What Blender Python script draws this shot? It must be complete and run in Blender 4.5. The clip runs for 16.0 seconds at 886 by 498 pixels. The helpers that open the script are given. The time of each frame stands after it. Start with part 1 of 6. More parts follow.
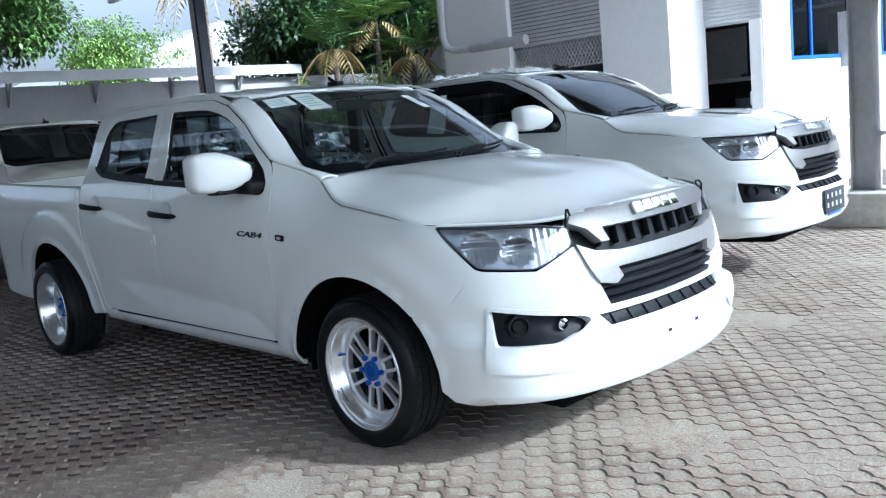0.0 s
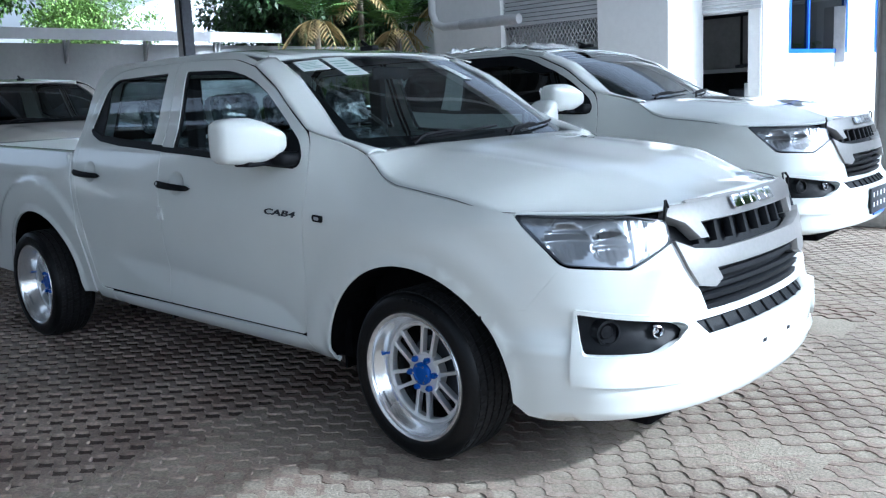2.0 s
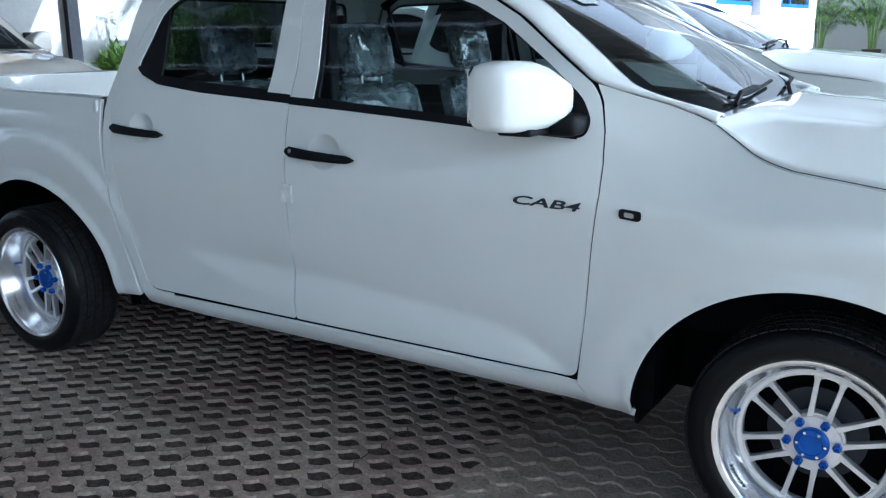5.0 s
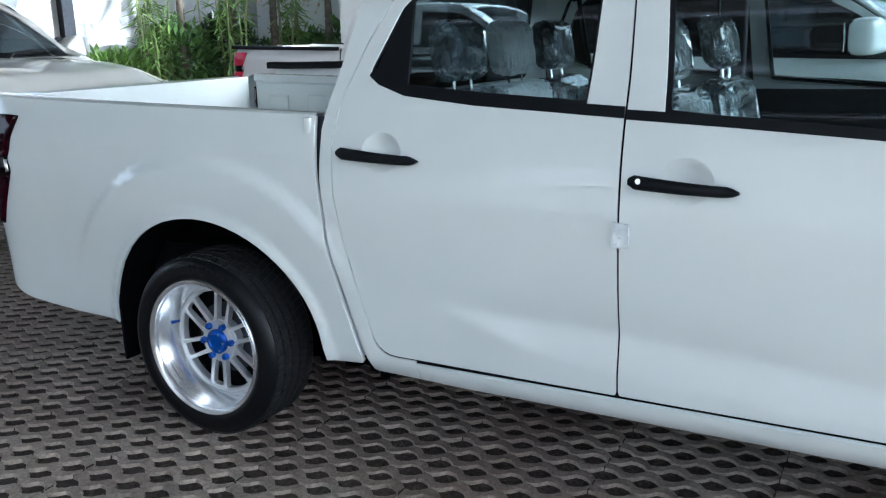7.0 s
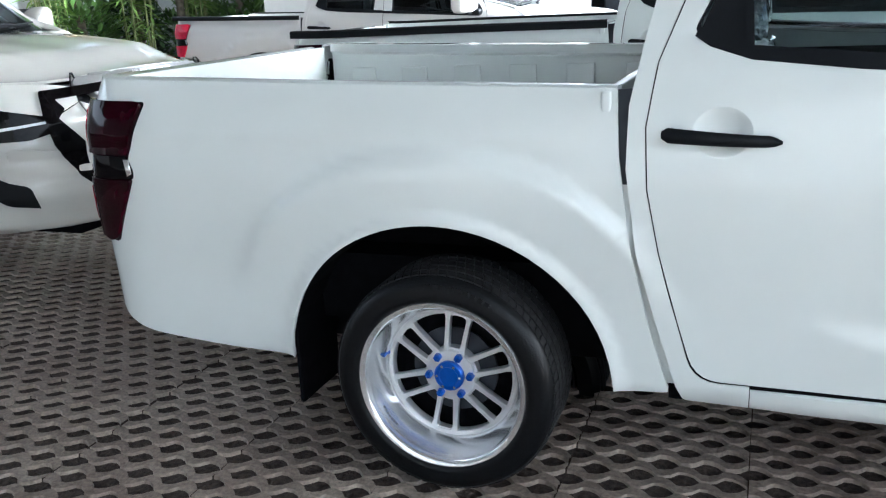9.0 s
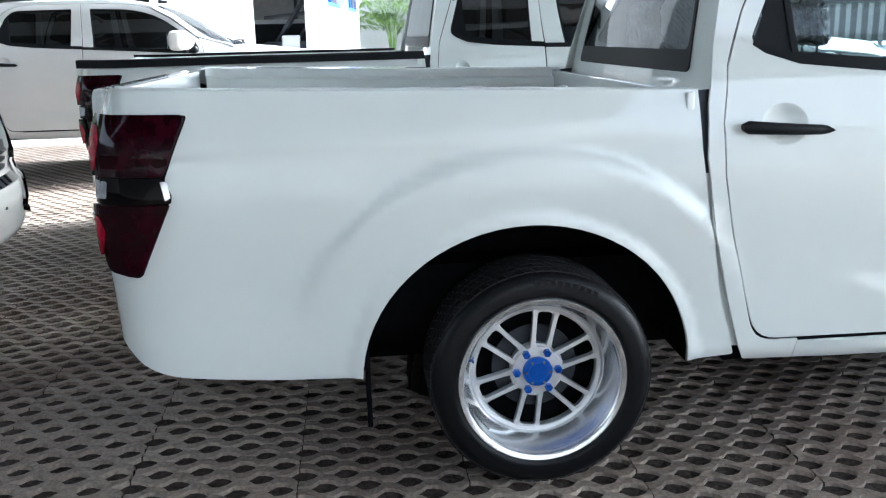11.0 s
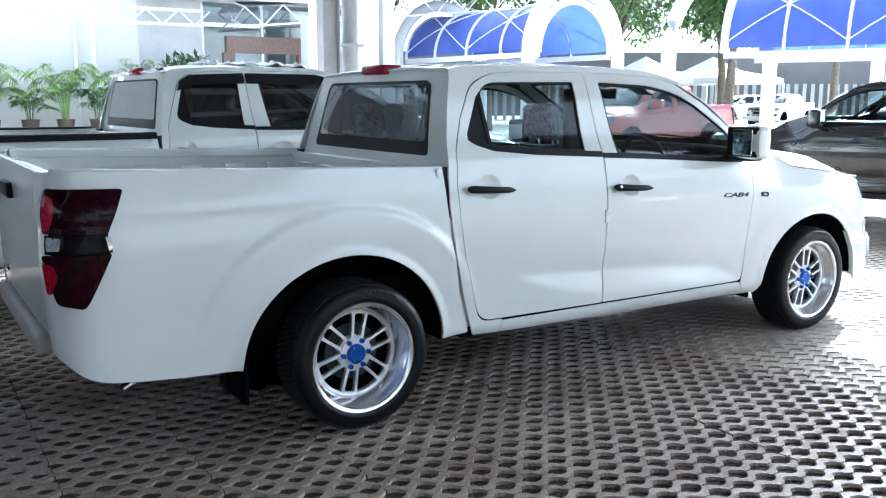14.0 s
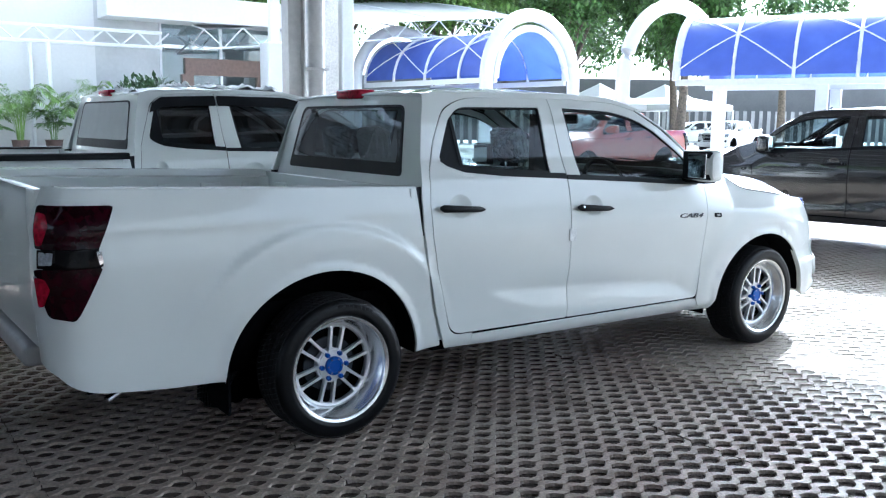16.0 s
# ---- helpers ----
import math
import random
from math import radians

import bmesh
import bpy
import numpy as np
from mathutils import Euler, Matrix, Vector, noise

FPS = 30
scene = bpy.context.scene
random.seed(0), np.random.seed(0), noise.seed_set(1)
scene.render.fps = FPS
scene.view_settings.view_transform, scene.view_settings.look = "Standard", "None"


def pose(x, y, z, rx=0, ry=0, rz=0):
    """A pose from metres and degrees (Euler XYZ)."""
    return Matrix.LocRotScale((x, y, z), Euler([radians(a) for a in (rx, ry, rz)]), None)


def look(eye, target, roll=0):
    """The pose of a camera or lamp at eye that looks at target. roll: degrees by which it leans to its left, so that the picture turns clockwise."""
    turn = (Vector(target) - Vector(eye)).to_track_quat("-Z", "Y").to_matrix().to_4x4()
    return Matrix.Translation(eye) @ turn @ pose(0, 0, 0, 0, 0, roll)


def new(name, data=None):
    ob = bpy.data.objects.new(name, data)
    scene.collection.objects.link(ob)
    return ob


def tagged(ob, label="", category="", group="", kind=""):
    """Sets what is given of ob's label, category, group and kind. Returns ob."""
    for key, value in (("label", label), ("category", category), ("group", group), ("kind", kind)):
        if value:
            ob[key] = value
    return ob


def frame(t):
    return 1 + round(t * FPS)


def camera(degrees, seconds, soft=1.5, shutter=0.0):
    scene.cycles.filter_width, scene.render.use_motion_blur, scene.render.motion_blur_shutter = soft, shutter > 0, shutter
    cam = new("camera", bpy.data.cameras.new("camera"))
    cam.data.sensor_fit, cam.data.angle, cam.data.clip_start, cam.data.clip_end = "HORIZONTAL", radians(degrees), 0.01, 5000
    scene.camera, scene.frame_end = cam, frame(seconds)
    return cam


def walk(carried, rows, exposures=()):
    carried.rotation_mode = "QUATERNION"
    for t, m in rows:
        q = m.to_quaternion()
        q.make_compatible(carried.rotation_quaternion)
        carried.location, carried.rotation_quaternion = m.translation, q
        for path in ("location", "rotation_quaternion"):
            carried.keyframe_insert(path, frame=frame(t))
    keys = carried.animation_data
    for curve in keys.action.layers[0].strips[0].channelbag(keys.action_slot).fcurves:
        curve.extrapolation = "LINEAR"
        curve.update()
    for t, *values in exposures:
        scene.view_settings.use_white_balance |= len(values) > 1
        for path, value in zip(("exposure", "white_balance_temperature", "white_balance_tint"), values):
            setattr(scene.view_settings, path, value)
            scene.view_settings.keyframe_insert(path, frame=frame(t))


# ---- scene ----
from mathutils.geometry import delaunay_2d_cdt

cam = camera(53.5, 16.0, soft=1.2)
PATH = [
    (0, (5.91, -3.071, 1.291), (4.493, -1.69, 1.004), -5.4),
    (0.5, (5.843, -3.079, 1.295), (4.439, -1.685, 1.004), -4.9),
    (1, (5.727, -3.113, 1.29), (4.348, -1.697, 0.987), -4.0),
    (1.5, (5.586, -3.132, 1.285), (4.228, -1.699, 0.966), -3.2),
    (2, (5.33, -3.032, 1.285), (3.978, -1.597, 0.948), -2.8),
    (2.5, (5.064, -2.992, 1.275), (3.745, -1.531, 0.92), -2.5),
    (3, (4.729, -3.027, 1.311), (3.477, -1.518, 0.916), -1.4),
    (3.2, (4.612, -3.025, 1.31), (3.38, -1.503, 0.902), -1.2),
    (5.3, (3.231, -3.076, 1.319), (2.207, -1.425, 0.845), -0.8),
    (5.5, (3.099, -3.057, 1.321), (2.077, -1.404, 0.849), -0.9),
    (6, (2.791, -3.053, 1.305), (1.786, -1.387, 0.841), -1.4),
    (6.5, (2.435, -3.094, 1.315), (1.48, -1.398, 0.853), -1.2),
    (7, (2.098, -3.022, 1.318), (1.16, -1.32, 0.844), -1.6),
    (7.5, (1.777, -2.976, 1.34), (0.879, -1.265, 0.826), -2.0),
    (8, (1.406, -3.048, 1.349), (0.591, -1.299, 0.821), -1.9),
    (8.5, (1.1, -3.007, 1.343), (0.349, -1.236, 0.793), -2.4),
    (9, (0.813, -2.985, 1.317), (0.131, -1.187, 0.769), -2.8),
    (9.2, (0.654, -3.02, 1.302), (0.047, -1.193, 0.761), -2.6),
    (11.3, (-0.576, -3.265, 1.254), (-0.279, -1.344, 0.783), -1.3),
    (11.5, (-0.626, -3.325, 1.276), (-0.265, -1.415, 0.805), -1.2),
    (12, (-0.834, -3.525, 1.317), (-0.264, -1.661, 0.869), -1.4),
    (12.5, (-1.161, -3.639, 1.321), (-0.359, -1.852, 0.918), -0.2),
    (13, (-1.299, -3.845, 1.379), (-0.404, -2.1, 0.987), -0.2),
    (13.5, (-1.432, -4.051, 1.387), (-0.46, -2.341, 1.024), -0.7),
    (14, (-1.619, -4.162, 1.389), (-0.567, -2.495, 1.052), -0.0),
    (14.5, (-1.767, -4.227, 1.39), (-0.651, -2.598, 1.071), 0.4),
    (15, (-1.783, -4.263, 1.392), (-0.655, -2.639, 1.09), 0.0),
    (15.5, (-1.785, -4.271, 1.387), (-0.651, -2.649, 1.098), 0.2),
    (16, (-1.79, -4.276, 1.387), (-0.65, -2.657, 1.103), 0.5),
]
EXPOSURE = [(0, 1.03, 5080, 5), (3, 1.08, 5000, 4), (5.5, 1.71, 5000, 3), (7, 2.26, 5250, 3), (7.5, 2.49, 5250, 3), (9, 2.67, 5520, 4), (11.3, 2.66, 5420, 4), (12.2, 2.3, 5220, 4), (13, 2.32, 5250, 4), (14, 2.41, 5250, 4), (16, 2.05, 5150, 4)]
walk(cam, [(t, look(eye, target, roll)) for t, eye, target, roll in PATH], EXPOSURE)

# ---- light ----
TO_SUN = Vector((1.55, 0.62, 1.0)).normalized()
world = bpy.data.worlds.new("sky")
scene.world = world
world.use_nodes = True
wn = world.node_tree.nodes
sky = wn.new("ShaderNodeTexSky")
sky.sky_type = "NISHITA"
sky.sun_disc = False
sky.sun_elevation = math.asin(TO_SUN.z)
sky.sun_rotation = math.atan2(TO_SUN.x, TO_SUN.y)
sky.air_density, sky.dust_density, sky.ozone_density = 0.7, 7.0, 0.3
wn["Background"].inputs["Strength"].default_value = 0.15
haze = wn.new("ShaderNodeHueSaturation")    # hazy, pale tropical sky
haze.inputs["Saturation"].default_value, haze.inputs["Value"].default_value = 0.28, 1.2
world.node_tree.links.new(sky.outputs[0], haze.inputs["Color"])
world.node_tree.links.new(haze.outputs[0], wn["Background"].inputs["Color"])
sun_data = bpy.data.lights.new("sun", "SUN")
sun_data.energy, sun_data.angle, sun_data.color = 3.0, radians(0.5), (1.0, 0.95, 0.88)
sun = new("sun", sun_data)
sun.matrix_world = look(TO_SUN * 40, (0, 0, 0))


# ---- materials ----
def material(name, color, rough=0.5, metal=0.0, coat=0.0, grain=0.0, grain_scale=40.0, stain=0.0, stain_scale=1.5,
             bump=0.0, bump_scale=60.0, spec=0.5, stain_color=None, island=0.0, obj_random=0.0):
    m = bpy.data.materials.new(name)
    m.use_nodes = True
    n, l = m.node_tree.nodes, m.node_tree.links
    b = n["Principled BSDF"]
    b.inputs["Roughness"].default_value = rough
    b.inputs["Metallic"].default_value = metal
    b.inputs["Coat Weight"].default_value = coat
    b.inputs["Coat Roughness"].default_value = 0.03
    b.inputs["Coat IOR"].default_value = 1.65
    b.inputs["Specular IOR Level"].default_value = spec
    geo = n.new("ShaderNodeNewGeometry")
    out = None

    def mix(kind, fac, a, c):
        x = n.new("ShaderNodeMix")
        x.data_type, x.blend_type = "RGBA", kind
        for sock, v in ((x.inputs[0], fac), (x.inputs[6], a), (x.inputs[7], c)):
            if hasattr(v, "is_linked"):
                l.new(v, sock)
            else:
                sock.default_value = v
        return x.outputs[2]

    def ramp(src, lo, hi, a, c):
        r = n.new("ShaderNodeMapRange")
        l.new(src, r.inputs[0])
        for i, v in enumerate((lo, hi, a, c)):
            r.inputs[i + 1].default_value = v
        return r.outputs[0]

    col = (*color, 1)
    if grain or stain or island or obj_random:
        out = mix("MIX", 0.0, col, col)
    if stain:
        t = n.new("ShaderNodeTexNoise")
        t.inputs["Scale"].default_value, t.inputs["Detail"].default_value = stain_scale, 6
        l.new(geo.outputs["Position"], t.inputs["Vector"])
        dark = stain_color or tuple(c * 0.6 for c in color)
        out = mix("MIX", ramp(t.outputs["Fac"], 0.42, 0.72, 0.0, stain), out, (*dark, 1))
    if grain:
        t = n.new("ShaderNodeTexNoise")
        t.inputs["Scale"].default_value, t.inputs["Detail"].default_value = grain_scale, 5
        l.new(geo.outputs["Position"], t.inputs["Vector"])
        out = mix("MULTIPLY", 1.0, out, mix("MIX", ramp(t.outputs["Fac"], 0.3, 0.7, 0, 1), (1 - grain,) * 3 + (1,), (1 + grain,) * 3 + (1,)))
    if island:
        out = mix("MULTIPLY", 1.0, out, mix("MIX", geo.outputs["Random Per Island"], (1 - island,) * 3 + (1,), (1 + island,) * 3 + (1,)))
    if obj_random:
        info = n.new("ShaderNodeObjectInfo")
        out = mix("MULTIPLY", 1.0, out, mix("MIX", info.outputs["Random"], (1 - obj_random,) * 3 + (1,), (1 + obj_random,) * 3 + (1,)))
    if out is None:
        b.inputs["Base Color"].default_value = col
    else:
        l.new(out, b.inputs["Base Color"])
    if bump:
        t = n.new("ShaderNodeTexNoise")
        t.inputs["Scale"].default_value, t.inputs["Detail"].default_value = bump_scale, 6
        l.new(geo.outputs["Position"], t.inputs["Vector"])
        bn = n.new("ShaderNodeBump")
        bn.inputs["Strength"].default_value, bn.inputs["Distance"].default_value = 1.0, bump
        l.new(t.outputs["Fac"], bn.inputs["Height"])
        l.new(bn.outputs[0], b.inputs["Normal"])
    return m


def glass(name, tint, gloss=0.05):
    """Thin pane: a tinted clear body and a mirror skin that grows towards grazing view."""
    m = bpy.data.materials.new(name)
    m.use_nodes = True
    n, l = m.node_tree.nodes, m.node_tree.links
    n.remove(n["Principled BSDF"])
    clear, skin, mix = n.new("ShaderNodeBsdfTransparent"), n.new("ShaderNodeBsdfGlossy"), n.new("ShaderNodeMixShader")
    clear.inputs[0].default_value = (*tint, 1)
    skin.inputs["Roughness"].default_value = 0.01
    skin.inputs["Color"].default_value = (0.95, 0.97, 1, 1)
    lw = n.new("ShaderNodeLayerWeight")
    p, a = n.new("ShaderNodeMath"), n.new("ShaderNodeMath")
    p.operation, a.operation = "POWER", "MULTIPLY_ADD"
    p.inputs[1].default_value = 4.2
    a.inputs[1].default_value, a.inputs[2].default_value = 0.9, gloss
    l.new(lw.outputs["Facing"], p.inputs[0])
    l.new(p.outputs[0], a.inputs[0])
    l.new(a.outputs[0], mix.inputs[0])
    l.new(clear.outputs[0], mix.inputs[1])
    l.new(skin.outputs[0], mix.inputs[2])
    l.new(mix.outputs[0], n["Material Output"].inputs[0])
    return m


WHITE = material("white_paint", (0.74, 0.775, 0.755), 0.5, coat=1.0, spec=0.1, grain=0.02, grain_scale=3)
PEARL = material("pearl_paint", (0.72, 0.7, 0.65), 0.45, coat=1.0, spec=0.15, grain=0.02, grain_scale=5)
SILVER = material("silver_paint", (0.66, 0.66, 0.65), 0.42, metal=0.15, coat=0.4, grain=0.02, grain_scale=5)
GREY = material("grey_paint", (0.022, 0.022, 0.028), 0.25, metal=0.0, coat=1.0, grain=0.03, grain_scale=5)
ORANGE = material("orange_paint", (0.42, 0.055, 0.025), 0.35, coat=0.7, grain=0.03, grain_scale=5)
BLACK = material("black_plastic", (0.006, 0.007, 0.009), 0.5, spec=0.16, grain=0.2, grain_scale=300, bump=0.0004, bump_scale=500)
DARK = material("dark_underbody", (0.004, 0.004, 0.005), 0.9, spec=0.05, grain=0.3, grain_scale=30)
TRIM = material("interior_plastic", (0.01, 0.011, 0.014), 0.6, spec=0.25, grain=0.2, grain_scale=80)
SATIN = material("satin_silver_trim", (0.23, 0.228, 0.225), 0.38, metal=0.4, grain=0.05, grain_scale=60)
REFLECTOR = material("headlight_bowl", (0.36, 0.37, 0.385), 0.2, metal=0.7, grain=0.2, grain_scale=40)
CHROME = material("chrome", (0.85, 0.86, 0.88), 0.08, metal=1.0, grain=0.03, grain_scale=30)
RIM = material("silver_alloy", (0.8, 0.81, 0.83), 0.3, metal=0.6, grain=0.05, grain_scale=40, bump=0.0003, bump_scale=300)
LIP = material("machined_lip", (0.86, 0.87, 0.88), 0.2, metal=0.85, grain=0.05, grain_scale=25, stain=0.2, stain_scale=8)
BLUE_ANOD = material("blue_anodised", (0.008, 0.09, 0.45), 0.3, metal=0.35, grain=0.08, grain_scale=60)
TYRE = material("tyre_rubber", (0.004, 0.0045, 0.0055), 0.36, spec=0.22, grain=0.3, grain_scale=90, bump=0.0008, bump_scale=200)
LENS_RED = material("red_lens", (0.014, 0.0003, 0.003), 0.05, spec=0.2, grain=0.7, grain_scale=22)
LENS_RED2 = material("bright_red_lens", (0.33, 0.005, 0.025), 0.12, spec=0.15, grain=0.5, grain_scale=60)
LENS_CLEAR = glass("clear_lens", (0.93, 0.95, 0.97), 0.07)
GLASS = glass("window_glass", (0.6, 0.68, 0.69), 0.03)
GLASS_REAR = glass("rear_window_glass", (0.24, 0.28, 0.3), 0.04)
GLASS_DARK = glass("tinted_glass", (0.06, 0.07, 0.08), 0.05)
YARD_WALL = material("dull_block_wall", (0.2, 0.21, 0.21), 0.85, grain=0.05, grain_scale=10, stain=0.4, stain_scale=0.7)
# Paler than TYRE: the light falling on the tread is put into its colour.
TREAD = material("lit_tread", (0.017, 0.017, 0.018), 0.75, spec=0.2, grain=0.4, grain_scale=60)
LOBBY_GLASS = glass("lobby_glass", (0.5, 0.62, 0.62), 0.28)
MIRROR = material("mirror_glass", (0.9, 0.92, 0.94), 0.02, metal=1.0)
PAPER = material("paper", (0.74, 0.82, 0.8), 0.7, grain=0.05, grain_scale=30)
INK = material("ink", (0.36, 0.5, 0.48), 0.7)
SEAT = material("seat_fabric", (0.03, 0.036, 0.045), 0.7, grain=0.3, grain_scale=60, bump=0.002, bump_scale=90)
# Pale blotches put the film's white highlights into its colour.
PLASTIC_FILM = material("film_painted_glints", (0.06, 0.075, 0.085), 0.16, coat=1.0, spec=0.9, grain=0.5, grain_scale=14, bump=0.05, bump_scale=30, stain=0.75, stain_scale=11, stain_color=(0.46, 0.54, 0.56))
FILM_WHITE = material("white_film", (0.75, 0.78, 0.78), 0.2, grain=0.15, grain_scale=18, bump=0.01, bump_scale=40)
PAVER = material("concrete_paver", (0.285, 0.234, 0.19), 0.58, spec=0.55, grain=0.3, grain_scale=70, stain=0.9, stain_scale=1.3, stain_color=(0.13, 0.083, 0.063), bump=0.005, bump_scale=110, obj_random=0.16)
PAVER_REST = material("concrete_paver_rest", (0.285, 0.234, 0.19), 0.58, spec=0.55, grain=0.3, grain_scale=70, stain=0.9, stain_scale=1.3, stain_color=(0.13, 0.083, 0.063), bump=0.005, bump_scale=110, island=0.16)
CONCRETE = material("concrete", (0.58, 0.56, 0.52), 0.9, grain=0.15, grain_scale=20, stain=0.6, stain_scale=1.2, bump=0.004, bump_scale=50)
SOIL = material("soil", (0.045, 0.031, 0.025), 0.95, grain=0.5, grain_scale=60, stain=0.8, stain_scale=2.0, stain_color=(0.07, 0.05, 0.038), bump=0.02, bump_scale=70)
WALL = material("white_wall_paint", (0.7, 0.7, 0.69), 0.8, grain=0.025, grain_scale=12, stain=0.15, stain_scale=0.7, stain_color=(0.64, 0.64, 0.62), bump=0.002, bump_scale=40)
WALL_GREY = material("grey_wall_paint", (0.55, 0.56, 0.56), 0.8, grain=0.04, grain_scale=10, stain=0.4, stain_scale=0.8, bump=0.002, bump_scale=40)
STEEL_DARK = material("dark_steel", (0.03, 0.035, 0.045), 0.5, metal=0.3, grain=0.2, grain_scale=20)
STEEL_GREY = material("grey_steel", (0.42, 0.42, 0.42), 0.5, metal=0.2, grain=0.08, grain_scale=15, stain=0.4, stain_scale=3)
STEEL_WHITE = material("white_steel", (0.78, 0.79, 0.8), 0.4, grain=0.03, grain_scale=10)
ROOF_SHEET = material("roof_sheet", (0.15, 0.155, 0.16), 0.6, metal=0.1, grain=0.06, grain_scale=8, stain=0.3, stain_scale=1.0)
SHEET = material("metal_sheet", (0.5, 0.51, 0.52), 0.45, metal=0.4, grain=0.06, grain_scale=8, stain=0.3, stain_scale=1.0)
BLUE_PAINT = material("blue_paint", (0.02, 0.1, 0.5), 0.4, grain=0.05)
BLUE_SHEET = material("blue_sheet", (0.06, 0.09, 0.36), 0.25, grain=0.12, grain_scale=3, stain=0.5, stain_scale=0.6, stain_color=(0.14, 0.2, 0.5))
bn, bl = BLUE_SHEET.node_tree.nodes, BLUE_SHEET.node_tree.links
through_light, half = bn.new("ShaderNodeBsdfTranslucent"), bn.new("ShaderNodeMixShader")
through_light.inputs[0].default_value = (0.1, 0.18, 0.65, 1)
half.inputs[0].default_value = 0.22
bl.new(bn["Principled BSDF"].outputs[0], half.inputs[1])
bl.new(through_light.outputs[0], half.inputs[2])
bl.new(half.outputs[0], bn["Material Output"].inputs[0])
LEAF = material("leaf", (0.1, 0.19, 0.045), 0.5, island=0.5, grain=0.2, grain_scale=3)
LEAF_LIGHT = material("light_leaf", (0.19, 0.31, 0.07), 0.45, island=0.4, grain=0.2, grain_scale=3)
LEAF_DARK = material("dark_leaf", (0.042, 0.085, 0.028), 0.5, island=0.5, grain=0.2, grain_scale=3)
LEAF_DEAD = material("dead_frond", (0.38, 0.28, 0.12), 0.7, island=0.4)
BARK = material("bark", (0.16, 0.13, 0.1), 0.9, grain=0.4, grain_scale=12, bump=0.02, bump_scale=20)
TENT = material("tent_canvas", (0.8, 0.8, 0.8), 0.7, grain=0.02, grain_scale=6)
# Near-black colour puts the dimness of rooms into their walls, floor and windows.
ROOM = material("painted_dim_room", (0.05, 0.055, 0.06), 0.8, grain=0.3, grain_scale=4)
POT = material("brown_pot", (0.09, 0.06, 0.05), 0.7, grain=0.2, grain_scale=20)
BROWN = material("brown_frame", (0.22, 0.15, 0.12), 0.5, grain=0.15, grain_scale=10)

LENS_RED3 = material("clear_red_lens", (0.6, 0.02, 0.06), 0.12, spec=0.3, grain=0.2, grain_scale=60)
CANE = material("green_cane", (0.3, 0.33, 0.14), 0.5, grain=0.2, grain_scale=20)
LENS_WHITE = material("white_lens", (0.8, 0.82, 0.85), 0.2, grain=0.05)
GLOSS_BLACK = material("gloss_black", (0.003, 0.0025, 0.003), 0.06, spec=0.12, grain=0.2, grain_scale=20)
REVERSE = material("clear_grey_lens", (0.45, 0.48, 0.52), 0.1, metal=0.3, grain=0.3, grain_scale=80)
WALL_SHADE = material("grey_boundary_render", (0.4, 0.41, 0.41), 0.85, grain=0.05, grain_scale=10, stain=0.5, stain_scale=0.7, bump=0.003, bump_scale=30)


# ---- mesh helpers ----
def mesh_object(name, verts, faces, mat, parent=None, label="", smooth=False, normals=None):
    me = bpy.data.meshes.new(name)
    me.from_pydata([tuple(v) for v in verts], [], faces)
    me.materials.append(mat)
    if smooth:
        me.shade_smooth()
    if normals is not None:
        me.normals_split_custom_set_from_vertices([tuple(v) for v in normals])
    me.update()
    ob = new(name, me)
    ob.parent = parent
    if label:
        ob["label"] = label
    return ob


def part(name, bm, mat, parent=None, label="", smooth=False):
    me = bpy.data.meshes.new(name)
    bmesh.ops.recalc_face_normals(bm, faces=bm.faces)
    bm.to_mesh(me)
    bm.free()
    me.materials.append(mat)
    if smooth:
        me.shade_smooth()
        me.set_sharp_from_angle(angle=radians(38))
    ob = new(name, me)
    ob.parent = parent
    if label:
        ob["label"] = label
    return ob


def thing(name, m, label, category, group="", kind=""):
    ob = new(name)
    ob.matrix_world = m
    return tagged(ob, label, category, group, kind)


def add_box(bm, lo, hi, bevel=0.0, m=None):
    r = bmesh.ops.create_cube(bm, size=1.0)
    size, mid = [b - a for a, b in zip(lo, hi)], [(a + b) / 2 for a, b in zip(lo, hi)]
    vs = r["verts"]
    bmesh.ops.scale(bm, vec=size, verts=vs)
    bmesh.ops.translate(bm, vec=mid, verts=vs)
    if bevel:
        es = list({e for v in vs for e in v.link_edges})
        g = bmesh.ops.bevel(bm, geom=es, offset=bevel, segments=3, affect="EDGES", profile=0.5)
        vs = list({v for f in g["faces"] for v in f.verts} | {v for v in vs if v.is_valid})
    if m is not None:
        bmesh.ops.transform(bm, matrix=m, verts=[v for v in vs if v.is_valid])
    return bm


def box(name, lo, hi, mat, parent=None, label="", bevel=0.0, m=None):
    return part(name, add_box(bmesh.new(), lo, hi, bevel, m), mat, parent, label, smooth=bevel > 0)


def boxes(name, spans, mat, parent, label="", bevel=0.0, flip=1.0):
    """One part for each pair of corners."""
    for lo, hi in spans:
        bm = add_box(bmesh.new(), lo, hi, bevel)
        if flip < 0:
            bmesh.ops.scale(bm, vec=(1, -1, 1), verts=bm.verts)
        part(name, bm, mat, parent, label, smooth=bevel > 0)


